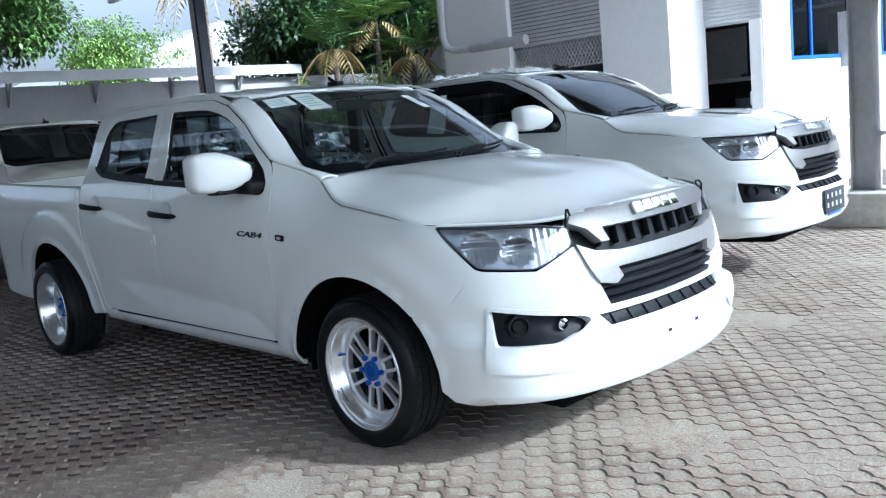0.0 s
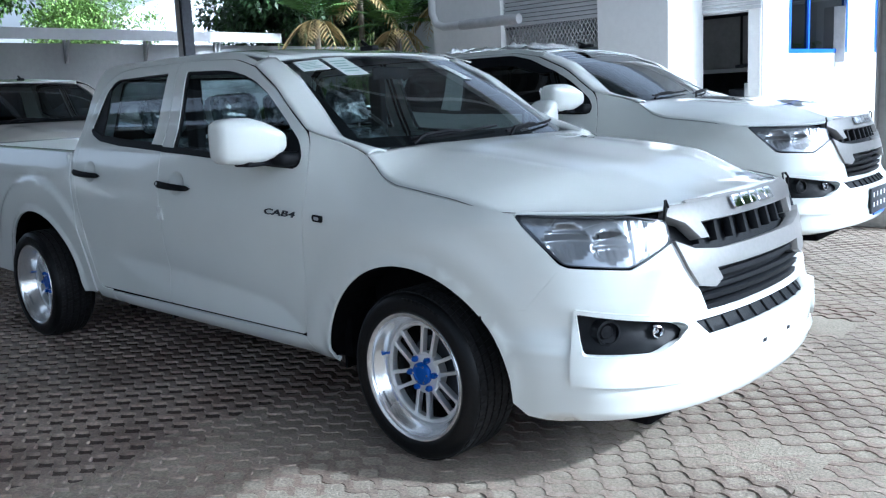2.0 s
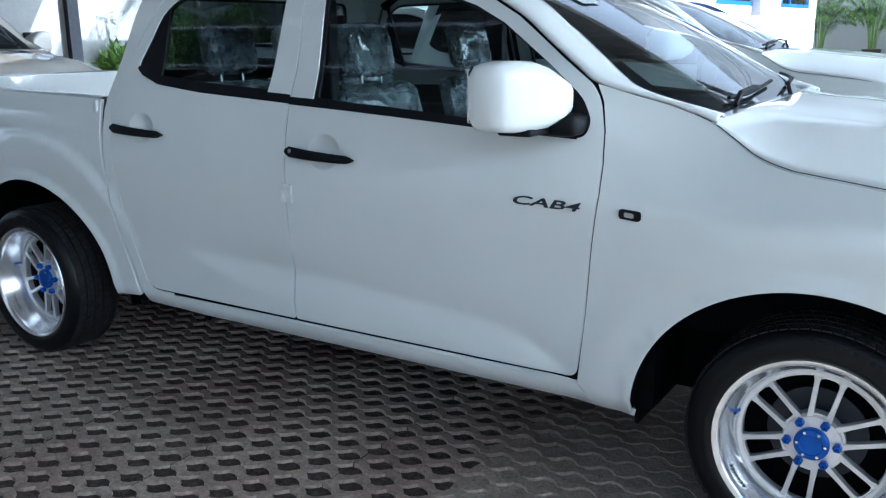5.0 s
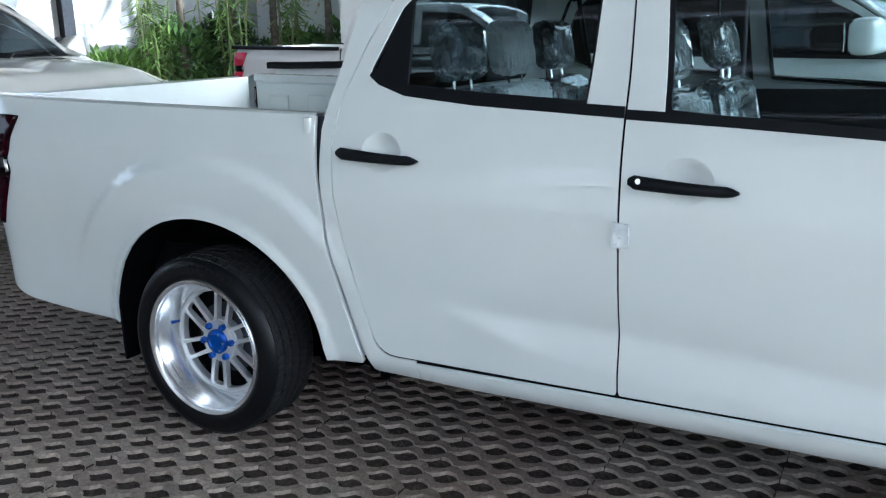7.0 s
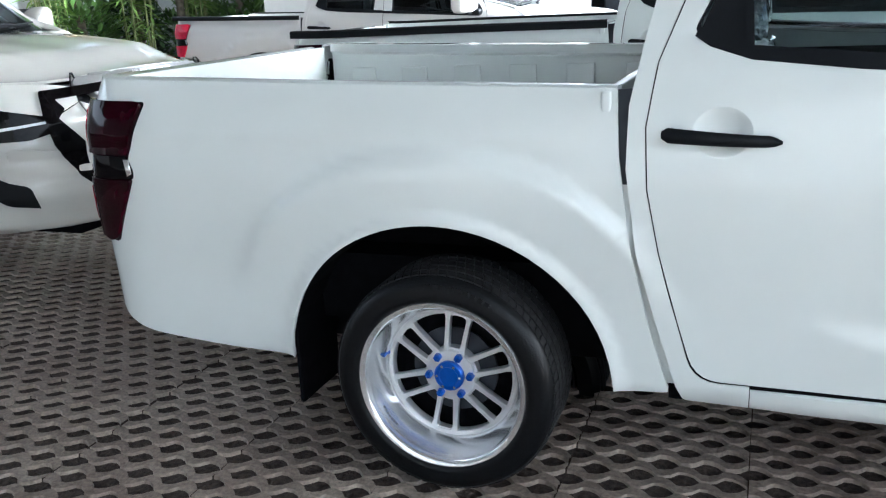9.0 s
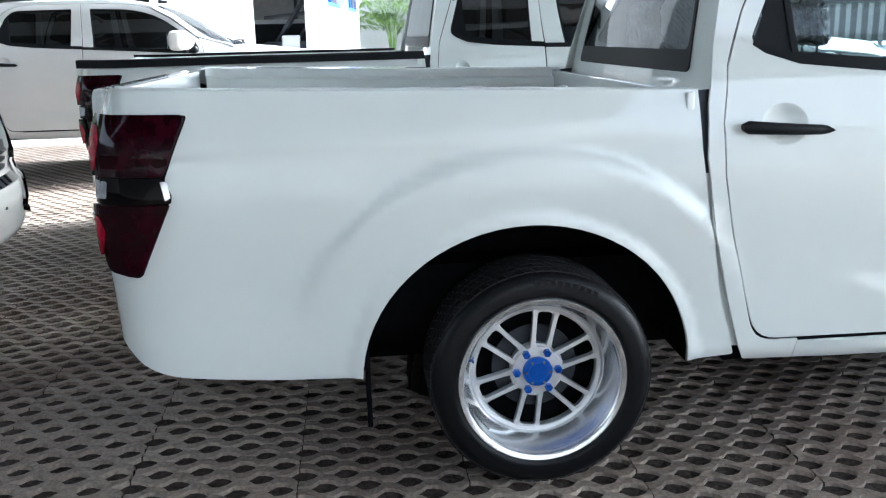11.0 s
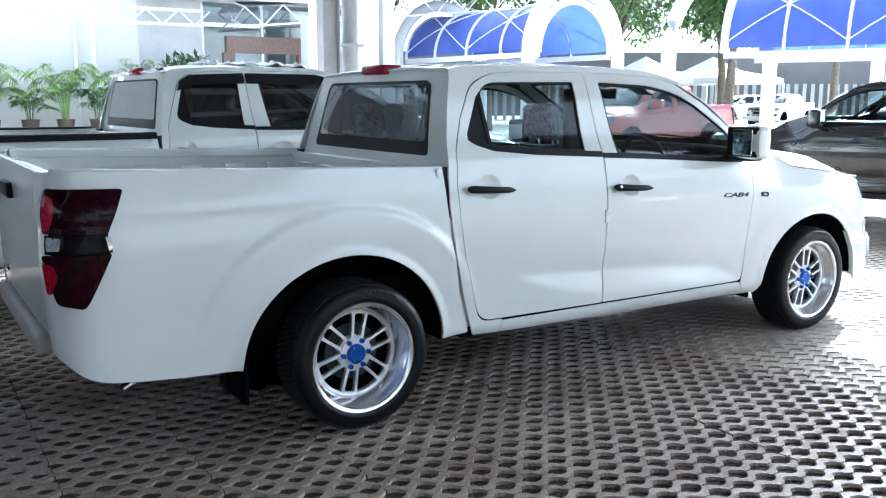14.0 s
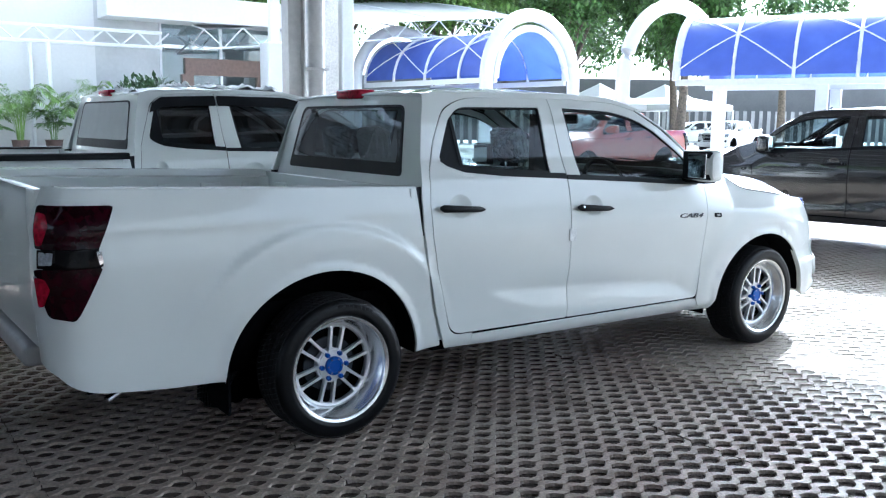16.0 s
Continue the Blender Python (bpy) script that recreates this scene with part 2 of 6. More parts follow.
def add_rod(bm, a, b, r0, r1=None, n=8, caps=True):
    a, b = Vector(a), Vector(b)
    r1 = r0 if r1 is None else r1
    way = (b - a).normalized()
    side = way.orthogonal().normalized()
    up = way.cross(side)
    rings = []
    for p, r in ((a, r0), (b, r1)):
        rings.append([bm.verts.new(p + (side * math.cos(2 * math.pi * i / n) + up * math.sin(2 * math.pi * i / n)) * r) for i in range(n)])
    for i in range(n):
        bm.faces.new((rings[0][i], rings[0][(i + 1) % n], rings[1][(i + 1) % n], rings[1][i]))
    if caps:
        bm.faces.new(rings[0][::-1])
        bm.faces.new(rings[1])
    return bm


def add_tube(bm, points, r, n=8):
    points = [Vector(p) for p in points]
    rings = []
    for i, p in enumerate(points):
        way = (points[min(i + 1, len(points) - 1)] - points[max(i - 1, 0)]).normalized()
        side = way.cross(Vector((0.13, 0.27, 1))).normalized()
        up = side.cross(way)
        rings.append([bm.verts.new(p + (side * math.cos(2 * math.pi * k / n) + up * math.sin(2 * math.pi * k / n)) * r) for k in range(n)])
    for a, b in zip(rings, rings[1:]):
        for k in range(n):
            bm.faces.new((a[k], a[(k + 1) % n], b[(k + 1) % n], b[k]))
    bm.faces.new(rings[0][::-1])
    bm.faces.new(rings[-1])
    return bm


def add_lathe(bm, profile, n=48, axis="y", at=(0, 0, 0)):
    """Turns a profile of (radius, along) round an axis."""
    rings = []
    for r, d in profile:
        ring = []
        for i in range(n):
            a = 2 * math.pi * i / n
            p = (r * math.cos(a), d, r * math.sin(a)) if axis == "y" else (r * math.cos(a), r * math.sin(a), d)
            ring.append(bm.verts.new(Vector(p) + Vector(at)))
        rings.append(ring)
    for a, b in zip(rings, rings[1:]):
        for i in range(n):
            bm.faces.new((a[i], a[(i + 1) % n], b[(i + 1) % n], b[i]))
    return bm


def grid_sheet(name, f, nu, nv, mat, parent=None, label="", thick=0.0):
    """A smooth sheet f(u, v), u and v from 0 to 1; normals follow the sheet."""
    verts, faces = [], []
    for i in range(nu + 1):
        for j in range(nv + 1):
            verts.append(Vector(f(i / nu, j / nv)))
    for i in range(nu):
        for j in range(nv):
            a = i * (nv + 1) + j
            faces.append((a, a + nv + 1, a + nv + 2, a + 1))
    ob = mesh_object(name, verts, faces, mat, parent, label, smooth=True)
    if thick:
        s = ob.modifiers.new("thickness", "SOLIDIFY")
        s.thickness, s.offset = thick, -1
    return ob


def rounded(points, n=5):
    """Outline from (a, b) or (a, b, radius) corners."""
    out, k = [], len(points)
    for i, p in enumerate(points):
        c = Vector(p[:2])
        r = p[2] if len(p) > 2 else 0
        if not r:
            out.append((c.x, c.y))
            continue
        a, b = Vector(points[i - 1][:2]) - c, Vector(points[(i + 1) % k][:2]) - c
        ra, rb = min(r, a.length * 0.48), min(r, b.length * 0.48)
        pa, pb = c + a.normalized() * ra, c + b.normalized() * rb
        for j in range(n + 1):
            t = j / n
            q = pa * (1 - t) ** 2 + c * 2 * t * (1 - t) + pb * t * t
            out.append((q.x, q.y))
    return out


def dense(loop, step):
    out = []
    for i, p in enumerate(loop):
        q = loop[(i + 1) % len(loop)]
        d = math.hypot(q[0] - p[0], q[1] - p[1])
        k = max(1, int(d / step))
        for j in range(k):
            out.append((p[0] + (q[0] - p[0]) * j / k, p[1] + (q[1] - p[1]) * j / k))
    return out


def inside(loop, pts):
    x, y = pts[:, 0], pts[:, 1]
    hit = np.zeros(len(pts), bool)
    for (x0, y0), (x1, y1) in zip(loop, loop[1:] + loop[:1]):
        if y0 == y1:
            continue
        c = ((y0 > y) != (y1 > y)) & (x < (x1 - x0) * (y - y0) / (y1 - y0) + x0)
        hit ^= c
    return hit


def near_loop(loop, pts, gap):
    bad = np.zeros(len(pts), bool)
    for a in loop:
        bad |= (np.abs(pts[:, 0] - a[0]) < gap) & (np.abs(pts[:, 1] - a[1]) < gap)
    return bad


def panel(name, outer, surf, mat, parent=None, holes=(), step=0.045, flange=0.016, label="", lift=0.0):
    """A sheet-metal piece: an outline in the surface's own coordinates, with openings, laid onto surf(a, b) and turned in at its edges."""
    def turned(lp, sign):
        area = sum(p[0] * q[1] - q[0] * p[1] for p, q in zip(lp, lp[1:] + lp[:1]))
        return lp if area * sign > 0 else lp[::-1]

    loops = [turned(dense(list(outer), step), 1)] + [turned(dense(list(h), step), -1) for h in holes]
    pts, edges = [], []
    for lp in loops:
        b0 = len(pts)
        pts += lp
        edges += [(b0 + i, b0 + (i + 1) % len(lp)) for i in range(len(lp))]
    arr = np.array(pts)
    lo, hi = arr.min(0), arr.max(0)
    ga, gb = np.meshgrid(np.arange(lo[0] + step / 2, hi[0], step), np.arange(lo[1] + step / 2, hi[1], step))
    g = np.c_[ga.ravel(), gb.ravel()]
    if len(g):
        keep = inside(loops[0], g)
        for h in loops[1:]:
            keep &= ~inside(h, g)
        g = g[keep]
        for lp in loops:
            g = g[~near_loop(lp, g, step * 0.4)]
    allp = [Vector(p) for p in pts] + [Vector(p) for p in g]
    vs, es, fs, *_ = delaunay_2d_cdt(allp, edges, [], 0, 1e-5)
    va = np.array([tuple(v) for v in vs])
    cen = np.array([va[list(f)].mean(0) for f in fs])
    ok = inside(loops[0], cen)
    for h in loops[1:]:
        ok &= ~inside(h, cen)
    faces = [tuple(f) for f, k in zip(fs, ok) if k]
    e = 0.004

    def point(a, b):
        return Vector(surf(a, b))

    def normal(a, b):
        return (point(a + e, b) - point(a - e, b)).cross(point(a, b + e) - point(a, b - e)).normalized()

    nrm = [normal(*p) for p in va]
    pos = [point(*p) + n_ * lift for p, n_ in zip(va, nrm)]
    verts, normals = list(pos), list(nrm)
    if flange:
        for lp in loops:
            b0 = len(verts)
            k = len(lp)
            ring = [point(*p) + normal(*p) * lift for p in lp]
            ns = [normal(*p) for p in lp]
            for i in range(k):
                t = (ring[(i + 1) % k] - ring[i - 1]).normalized()
                o = t.cross(ns[i]).normalized()
                verts += [ring[i], ring[i] - ns[i] * flange]
                normals += [(o + ns[i] * 0.6).normalized(), o]
            for i in range(k):
                j = (i + 1) % k
                faces.append((b0 + 2 * i, b0 + 2 * i + 1, b0 + 2 * j + 1, b0 + 2 * j))
    ob = mesh_object(name, verts, faces, mat, parent, label, smooth=True, normals=normals)
    return ob


# ---- pickup truck: one skin round the body, in (way along the waist, height) ----
def smooth(x, a, b):
    t = min(1.0, max(0.0, (x - a) / (b - a)))
    return t * t * (3 - 2 * t)


def table(x, xs, ys):
    return float(np.interp(x, xs, ys))


def smooth_table(xs, ys):
    """Catmull-Rom through the values, as a dense table."""
    X, Y = [], []
    for i in range(len(xs) - 1):
        h = xs[i + 1] - xs[i]
        m0 = (ys[i + 1] - ys[max(i - 1, 0)]) / (xs[i + 1] - xs[max(i - 1, 0)])
        m1 = (ys[min(i + 2, len(xs) - 1)] - ys[i]) / (xs[min(i + 2, len(xs) - 1)] - xs[i])
        for k in range(8):
            t = k / 8
            X.append(xs[i] + t * h)
            Y.append((2 * t**3 - 3 * t**2 + 1) * ys[i] + (t**3 - 2 * t**2 + t) * h * m0 + (-2 * t**3 + 3 * t**2) * ys[i + 1] + (t**3 - t**2) * h * m1)
    return np.array(X + [xs[-1]]), np.array(Y + [ys[-1]])


def spline(points, k=10):
    out = []
    p = [Vector(q) for q in points]
    for i in range(len(p) - 1):
        a, b, c, d = p[max(i - 1, 0)], p[i], p[i + 1], p[min(i + 2, len(p) - 1)]
        for j in range(k):
            t = j / k
            out.append(0.5 * (2 * b + (c - a) * t + (2 * a - 5 * b + 4 * c - d) * t * t + (3 * b - a - 3 * c + d) * t**3))
    return out + [p[-1]]


NOSE = spline([(3.2, 0.87), (3.4, 0.862), (3.58, 0.838), (3.72, 0.79), (3.83, 0.705), (3.92, 0.58), (3.98, 0.4), (4.012, 0.2), (4.02, 0.0)])
TAIL = spline([(-0.95, 0.87), (-1.04, 0.864), (-1.105, 0.842), (-1.148, 0.795), (-1.168, 0.72), (-1.178, 0.5), (-1.182, 0.0)])


def lengths(c):
    return np.r_[0, np.cumsum([(b - a).length for a, b in zip(c, c[1:])])]


LN, LT = lengths(NOSE), lengths(TAIL)
U_MAX = 3.2 + LN[-1]
NX, NH = np.array([p.x for p in NOSE]), np.array([p.y for p in NOSE])
TX, TH = np.array([p.x for p in TAIL]), np.array([p.y for p in TAIL])


def front_u(h):
    """The way along the waist at which the nose is h from the middle."""
    return 3.2 + float(np.interp(h, NH[::-1], LN[::-1]))


def rear_u(h):
    return -0.95 - float(np.interp(h, TH[::-1], LT[::-1]))


def waist(u):
    if u > 3.2:
        return float(np.interp(u - 3.2, LN, NX)), float(np.interp(u - 3.2, LN, NH))
    if u < -0.95:
        return float(np.interp(-0.95 - u, LT, TX)), float(np.interp(-0.95 - u, LT, TH))
    return u, 0.87


SIDE_Z, SIDE_D = smooth_table([0.15, 0.24, 0.28, 0.31, 0.34, 0.4, 0.5, 0.6, 0.75, 0.85, 0.92, 1.0, 1.08, 1.12, 1.2, 1.3, 1.4, 1.48, 1.56],
                              [-0.2, -0.09, -0.045, -0.02, -0.012, -0.008, -0.004, 0.002, 0.012, 0.014, 0.009, -0.003, -0.022, -0.036, -0.074, -0.108, -0.14, -0.172, -0.225])
FRONT_Z = np.array([0.12, 0.2, 0.228, 0.238, 0.26, 0.335, 0.345, 0.4, 0.49, 0.5, 0.54, 0.56, 0.62, 0.72, 0.8, 0.87, 0.92, 1.0])
FRONT_D = np.array([-0.16, -0.1, -0.03, 0.045, 0.066, 0.09, 0.072, 0.082, 0.074, 0.055, 0.036, 0.034, 0.04, 0.022, 0.0, -0.025, -0.055, -0.14])
ARCH = ((3.115, 0.285, 0.458, 0.42), (-0.01, 0.295, 0.475, 0.45))


def scoop_depth(u, z):
    """Sculpted scoop low on the doors: a crease above, a soft bulge below it."""
    zu = table(u, [0.86, 1.1, 1.5, 1.9, 2.24, 2.32, 2.5], [0.55, 0.542, 0.53, 0.5, 0.468, 0.445, 0.36])
    zl = table(u, [0.86, 1.05, 1.22, 1.5, 2.0, 2.5], [0.548, 0.487, 0.44, 0.405, 0.385, 0.352])
    k = smooth(zu - zl, 0.0, 0.085)
    if z > zu:
        return -0.013 * k * max(0.0, 1 - (z - zu) / 0.12) ** 1.7
    if z > zl:
        return k * (-0.013 + 0.018 * (zu - z) / max(zu - zl, 0.001))
    return 0.005 * k * smooth(z, 0.31, zl)


def skin_offset(u, z):
    d = table(z, SIDE_Z, SIDE_D)
    w = smooth(u, 3.42, 3.9)
    d -= 0.45 * max(z - 0.86, 0) * smooth(u, 2.35, 2.95)
    if 0.225 < z < 0.34:
        d += max(0.0, -0.012 - d) * smooth(u, 3.35, 3.55)
    d = d * (1 - w) + table(z, FRONT_Z, FRONT_D) * w
    for (cx, cz, rx, rz), amount in zip(ARCH, (0.02, 0.02)):
        if abs(u - cx) < 0.9:
            r = math.hypot((u - cx) / rx, (z - cz) / rz)
            d += amount * (1 - smooth(r, 1.2 if cx > 1 else 1.38, 1.5)) * (1 - w) * (1.0 if cx > 1 else smooth(z, 0.4, 0.8)) + 0.012 * (1 - smooth(r, 1.0, 1.09)) * (1 - w)
    if 0.86 < u < 2.52:
        d += sum(scoop_depth(u, z + k * 0.006) for k in (-2, -1, 0, 1, 2)) / 5
    # shoulder over the rear wheel
    if u < 0.5:
        d += 0.008 * smooth(z, 0.93, 0.985) * (1 - smooth(z, 0.985, 1.1)) * (1 - smooth(u, 0.2, 0.5))
    return d


def skin(w, z):
    """The outer skin: w runs from the tail along one flank, is 0 at the nose and goes back along the other flank."""
    u = U_MAX - abs(w)
    side = -1.0 if w <= 0 else 1.0
    x0, h0 = waist(u + 0.01)
    x1, h1 = waist(u - 0.01)
    x, h = waist(u)
    tx, th = x0 - x1, h0 - h1
    k = math.hypot(tx, th) or 1
    nx, nh = -th / k, tx / k
    if u >= U_MAX - 0.012:
        nx, nh = 1.0, 0.0
    d = skin_offset(u, z)
    return (x + nx * d, side * (h + nh * d), z)


def right(poly):
    return [(p[0] - U_MAX, *p[1:]) for p in poly]


def left(poly):
    return [(U_MAX - p[0], *p[1:]) for p in poly][::-1]


def arch_points(which, a0, a1, n=32, grow=0.0):
    cx, cz, rx, rz = ARCH[which]
    return [(cx + (rx + grow) * math.cos(radians(a0 + (a1 - a0) * i / n)), cz + (rz + grow) * math.sin(radians(a0 + (a1 - a0) * i / n))) for i in range(n + 1)]


def fu(h):
    return front_u(h)


HEADLIGHT = [(3.575, 0.905, 0.015), (3.745, 0.748, 0.02), (fu(0.64), 0.728, 0.03), (fu(0.5), 0.795, 0.015), (fu(0.5), 0.862, 0.01), (fu(0.62), 0.885)]
FOG = [(fu(0.765), 0.598, 0.012), (fu(0.755), 0.468, 0.012), (fu(0.60), 0.458, 0.02), (fu(0.475), 0.515, 0.01), (fu(0.49), 0.535, 0.01)]
FRONT_WINDOW = [(1.53, 1.112, 0.01), (2.0, 1.07), (2.492, 1.036, 0.035), (2.504, 1.085, 0.02), (2.472, 1.142, 0.03), (2.36, 1.231), (2.19, 1.35), (2.09, 1.4), (2.0, 1.43), (1.86, 1.46, 0.08), (1.5, 1.474, 0.015)]
REAR_WINDOW = [(0.635, 1.215, 0.02), (0.76, 1.17), (1.0, 1.148), (1.325, 1.128, 0.01), (1.335, 1.474, 0.01), (0.8, 1.468, 0.06), (0.725, 1.4)]
TAIL_LAMP = [(rear_u(0.775), 1.072, 0.015), (-0.905, 1.066, 0.012), (-0.972, 0.905, 0.01), (-0.962, 0.85, 0.01), (-1.058, 0.637, 0.02), (rear_u(0.825), 0.655, 0.012)]


def cup_loop(x0, z0):
    return [(x0 + 0.135 + 0.068 * math.cos(a), z0 + 0.004 + 0.058 * math.sin(a)) for a in np.linspace(0, 2 * math.pi, 29)[:-1]]


def door_grip(door, to, sgn, x0, z0):
    """A black pull bar: blunt at its rear end, tapered in front, standing off the door in the middle."""
    bm = bmesh.new()
    rings = []
    for i in range(19):
        q = i / 18
        u, zc = x0 + 0.266 * q, z0 + 0.002 - 0.017 * q
        hh = 0.0185 * (1 - 0.3 * q) * min(1.0, (0.25 + q / 0.05) ** 0.5) * min(1.0, (0.06 + (1 - q) / 0.1) ** 0.5)
        out = 0.016 + 0.02 * math.sin(math.pi * min(1.0, 0.12 + q)) ** 0.6 if q < 0.88 else 0.016 + 0.0 * q
        x, y, _ = skin(to([(u, zc)])[0][0], zc)
        rings.append([bm.verts.new((x, y + sgn * (out + 0.011 * math.cos(a)), zc + hh * math.sin(a))) for a in np.linspace(0, 2 * math.pi, 13)[:-1]])
    for a, b in zip(rings, rings[1:]):
        for k in range(12):
            bm.faces.new((a[k], a[(k + 1) % 12], b[(k + 1) % 12], b[k]))
    bm.faces.new(rings[0])
    bm.faces.new(rings[-1])
    part("door_handle", bm, BLACK, door, "black door handle", smooth=True)


WHEEL_CACHE = {}


def wheel(parent, at, dish, face, fancy, n=64):
    """A tyre on a six-pair-spoke alloy rim; its outer side looks along -y."""
    hub = new("wheel")
    hub.parent = parent
    hub.matrix_local = Matrix.Translation(at)
    key = (dish, face, fancy)
    if key in WHEEL_CACHE:
        for name, me, label in WHEEL_CACHE[key]:
            ob = new(name, me)
            ob.parent = hub
            if label:
                ob["label"] = label
        return hub
    made = WHEEL_CACHE[key] = []

    def piece(name, bm, mat, label="", soft=True):
        ob = part(name, bm, mat, hub, label, smooth=soft)
        made.append((name, ob.data, label))

    R, rim = 0.319, 0.236
    bm = bmesh.new()
    prof = [(rim - 0.004, 0.0), (rim + 0.008, -0.011), (rim + 0.02, -0.016), (rim + 0.026, -0.0145), (rim + 0.042, -0.017), (R - 0.02, -0.01), (R - 0.009, 0.004), (R - 0.0055, 0.014),
            (R - 0.005, 0.19), (R - 0.012, 0.206), (R - 0.03, 0.222), (rim + 0.01, 0.212), (rim - 0.004, 0.2)]
    add_lathe(bm, prof, n)
    piece("tyre", bm, TYRE)
    # tread ribs, cut across
    verts, faces = [], []
    count = 78
    for k in range(count):
        for i, (y0, y1) in enumerate(((0.008, 0.034), (0.042, 0.072), (0.08, 0.112), (0.12, 0.15), (0.158, 0.19))):
            half = math.pi / count * (0.82 if i in (0, 4) else 0.9)
            b = len(verts)
            for y, skew in ((y0, -0.012), (y1, 0.012)):
                for sgn in (-1, 1):
                    a = 2 * math.pi * (k + 0.5 * (i % 2)) / count + sgn * half + skew
                    top = R - 0.0035 if (i == 0 and y == y0) else R
                    for r in (R - 0.009, top):
                        verts.append((r * math.cos(a), y, r * math.sin(a)))
            faces += [(b + 1, b + 3, b + 7, b + 5), (b, b + 1, b + 5, b + 4), (b + 2, b + 6, b + 7, b + 3), (b, b + 2, b + 3, b + 1), (b + 4, b + 5, b + 7, b + 6)]
    ob = mesh_object("tread", verts, faces, TREAD, hub)
    made.append(("tread", ob.data, ""))
    # raised bars of lettering on the sidewall
    if fancy:
        bm = bmesh.new()
        for k in range(9):
            a = radians(60 + k * 4.2)
            m = Matrix.Rotation(-a, 4, "Y") @ Matrix.Translation((rim + 0.05, -0.0145, 0))
            add_box(bm, (-0.007, -0.002, -0.0065), (0.007, 0.003, 0.0065), m=m)
        piece("tyre_marking", bm, TYRE, soft=False)
    bm = bmesh.new()
    add_lathe(bm, [(rim - 0.012, 0.2), (rim - 0.03, 0.15), (0.196, dish + 0.02), (0.19, dish + 0.004), (0.1915, dish - 0.002), (0.206, dish * 0.42), (rim - 0.018, 0.012),
                   (rim - 0.015, 0.004), (rim - 0.013, -0.006), (rim - 0.01, -0.009), (rim + 0.002, -0.0115), (rim + 0.006, -0.006), (rim + 0.002, 0.004)], n)
    piece("lip", bm, LIP if fancy else STEEL_DARK, "polished deep rim lip" if fancy else "")
    bm = bmesh.new()
    mat = RIM if fancy else STEEL_DARK
    add_lathe(bm, [(0.193, dish + 0.002), (0.187, dish - 0.003), (0.1785, dish - 0.001), (0.176, dish + 0.004), (0.178, dish + 0.03)], n)
    add_lathe(bm, [(0.074, dish + 0.04), (0.076, face + 0.012), (0.07, face + 0.001), (0.044, face - 0.001), (0.0, face - 0.002)], 36)
    for k in range(6):
        base = 2 * math.pi * (k + 0.34) / 6
        for s in (-1, 1):
            a0, a1 = base + s * 0.36, base + s * 0.175
            p0 = Vector((0.062 * math.cos(a0), face + 0.003, 0.062 * math.sin(a0)))
            p1 = Vector((0.179 * math.cos(a1), dish - 0.001, 0.179 * math.sin(a1)))
            way = (p1 - p0).normalized()
            across = way.cross(Vector((0, 1, 0))).normalized()
            deep = Vector((0, 1, 0))
            vs = []
            for p, w in ((p0, 0.0095), (p0.lerp(p1, 0.35), 0.007), (p0.lerp(p1, 0.85), 0.0068), (p1, 0.0105)):
                for c, d in ((-w * 0.8, 0), (w * 0.8, 0), (w, 0.003), (w * 0.7, 0.026), (-w * 0.7, 0.026), (-w, 0.003)):
                    vs.append(bm.verts.new(p + across * c + deep * d))
            for q in range(3):
                for i in range(6):
                    bm.faces.new((vs[6 * q + i], vs[6 * q + (i + 1) % 6], vs[6 * q + 6 + (i + 1) % 6], vs[6 * q + 6 + i]))
        # web that closes each pair at the ring
        for r0, r1, da in ((0.167, 0.179, 0.19), (0.06, 0.08, 0.36)):
            d0 = dish if r0 > 0.1 else face + 0.006
            a = [base - da, base - da / 3, base + da / 3, base + da]
            lo = [bm.verts.new(((r0 + (0.007 if abs(i - 1.5) < 1 and r0 > 0.1 else 0)) * math.cos(x), d0 + 0.002, (r0 + (0.007 if abs(i - 1.5) < 1 and r0 > 0.1 else 0)) * math.sin(x))) for i, x in enumerate(a)]
            hi = [bm.verts.new((r1 * math.cos(x), d0 + 0.002, r1 * math.sin(x))) for x in a]
            for i in range(3):
                bm.faces.new((lo[i], lo[i + 1], hi[i + 1], hi[i]))
    piece("spokes", bm, mat, "", False)
    if fancy:
        bm = bmesh.new()
        add_lathe(bm, [(0.043, face), (0.043, face - 0.012), (0.039, face - 0.016), (0.029, face - 0.017), (0.027, face - 0.0145), (0.0, face - 0.0145)], 32)
        piece("hub_cap", bm, BLUE_ANOD, "blue anodised hub cap")
        for k in range(6):
            a = 2 * math.pi * (k + 0.04) / 6
            c = (0.0605 * math.cos(a), 0, 0.0605 * math.sin(a))
            bm = bmesh.new()
            add_lathe(bm, [(0.0115, face + 0.005), (0.0115, face - 0.014), (0.008, face - 0.019), (0.004, face - 0.019), (0.0, face - 0.012)], 6, at=c)
            piece("wheel_nut", bm, BLUE_ANOD, "blue wheel nut", False)
        for k in range(6):
            a = 2 * math.pi * k / 6
            bm = bmesh.new()
            add_lathe(bm, [(0.004, face - 0.015), (0.004, face - 0.019), (0.0, face - 0.019)], 8, at=(0.034 * math.cos(a), 0, 0.034 * math.sin(a)))
            piece("cap_screw", bm, CHROME, "", False)
        bm = bmesh.new()
        add_lathe(bm, [(0.004, -0.03), (0.004, 0.0), (0.007, 0.0), (0.007, 0.006)], 8, at=(-0.189, dish - 0.004, 0.046))
        piece("valve", bm, BLUE_ANOD, "blue tyre valve")
        # unreadable lettering on the dish
        bm = bmesh.new()
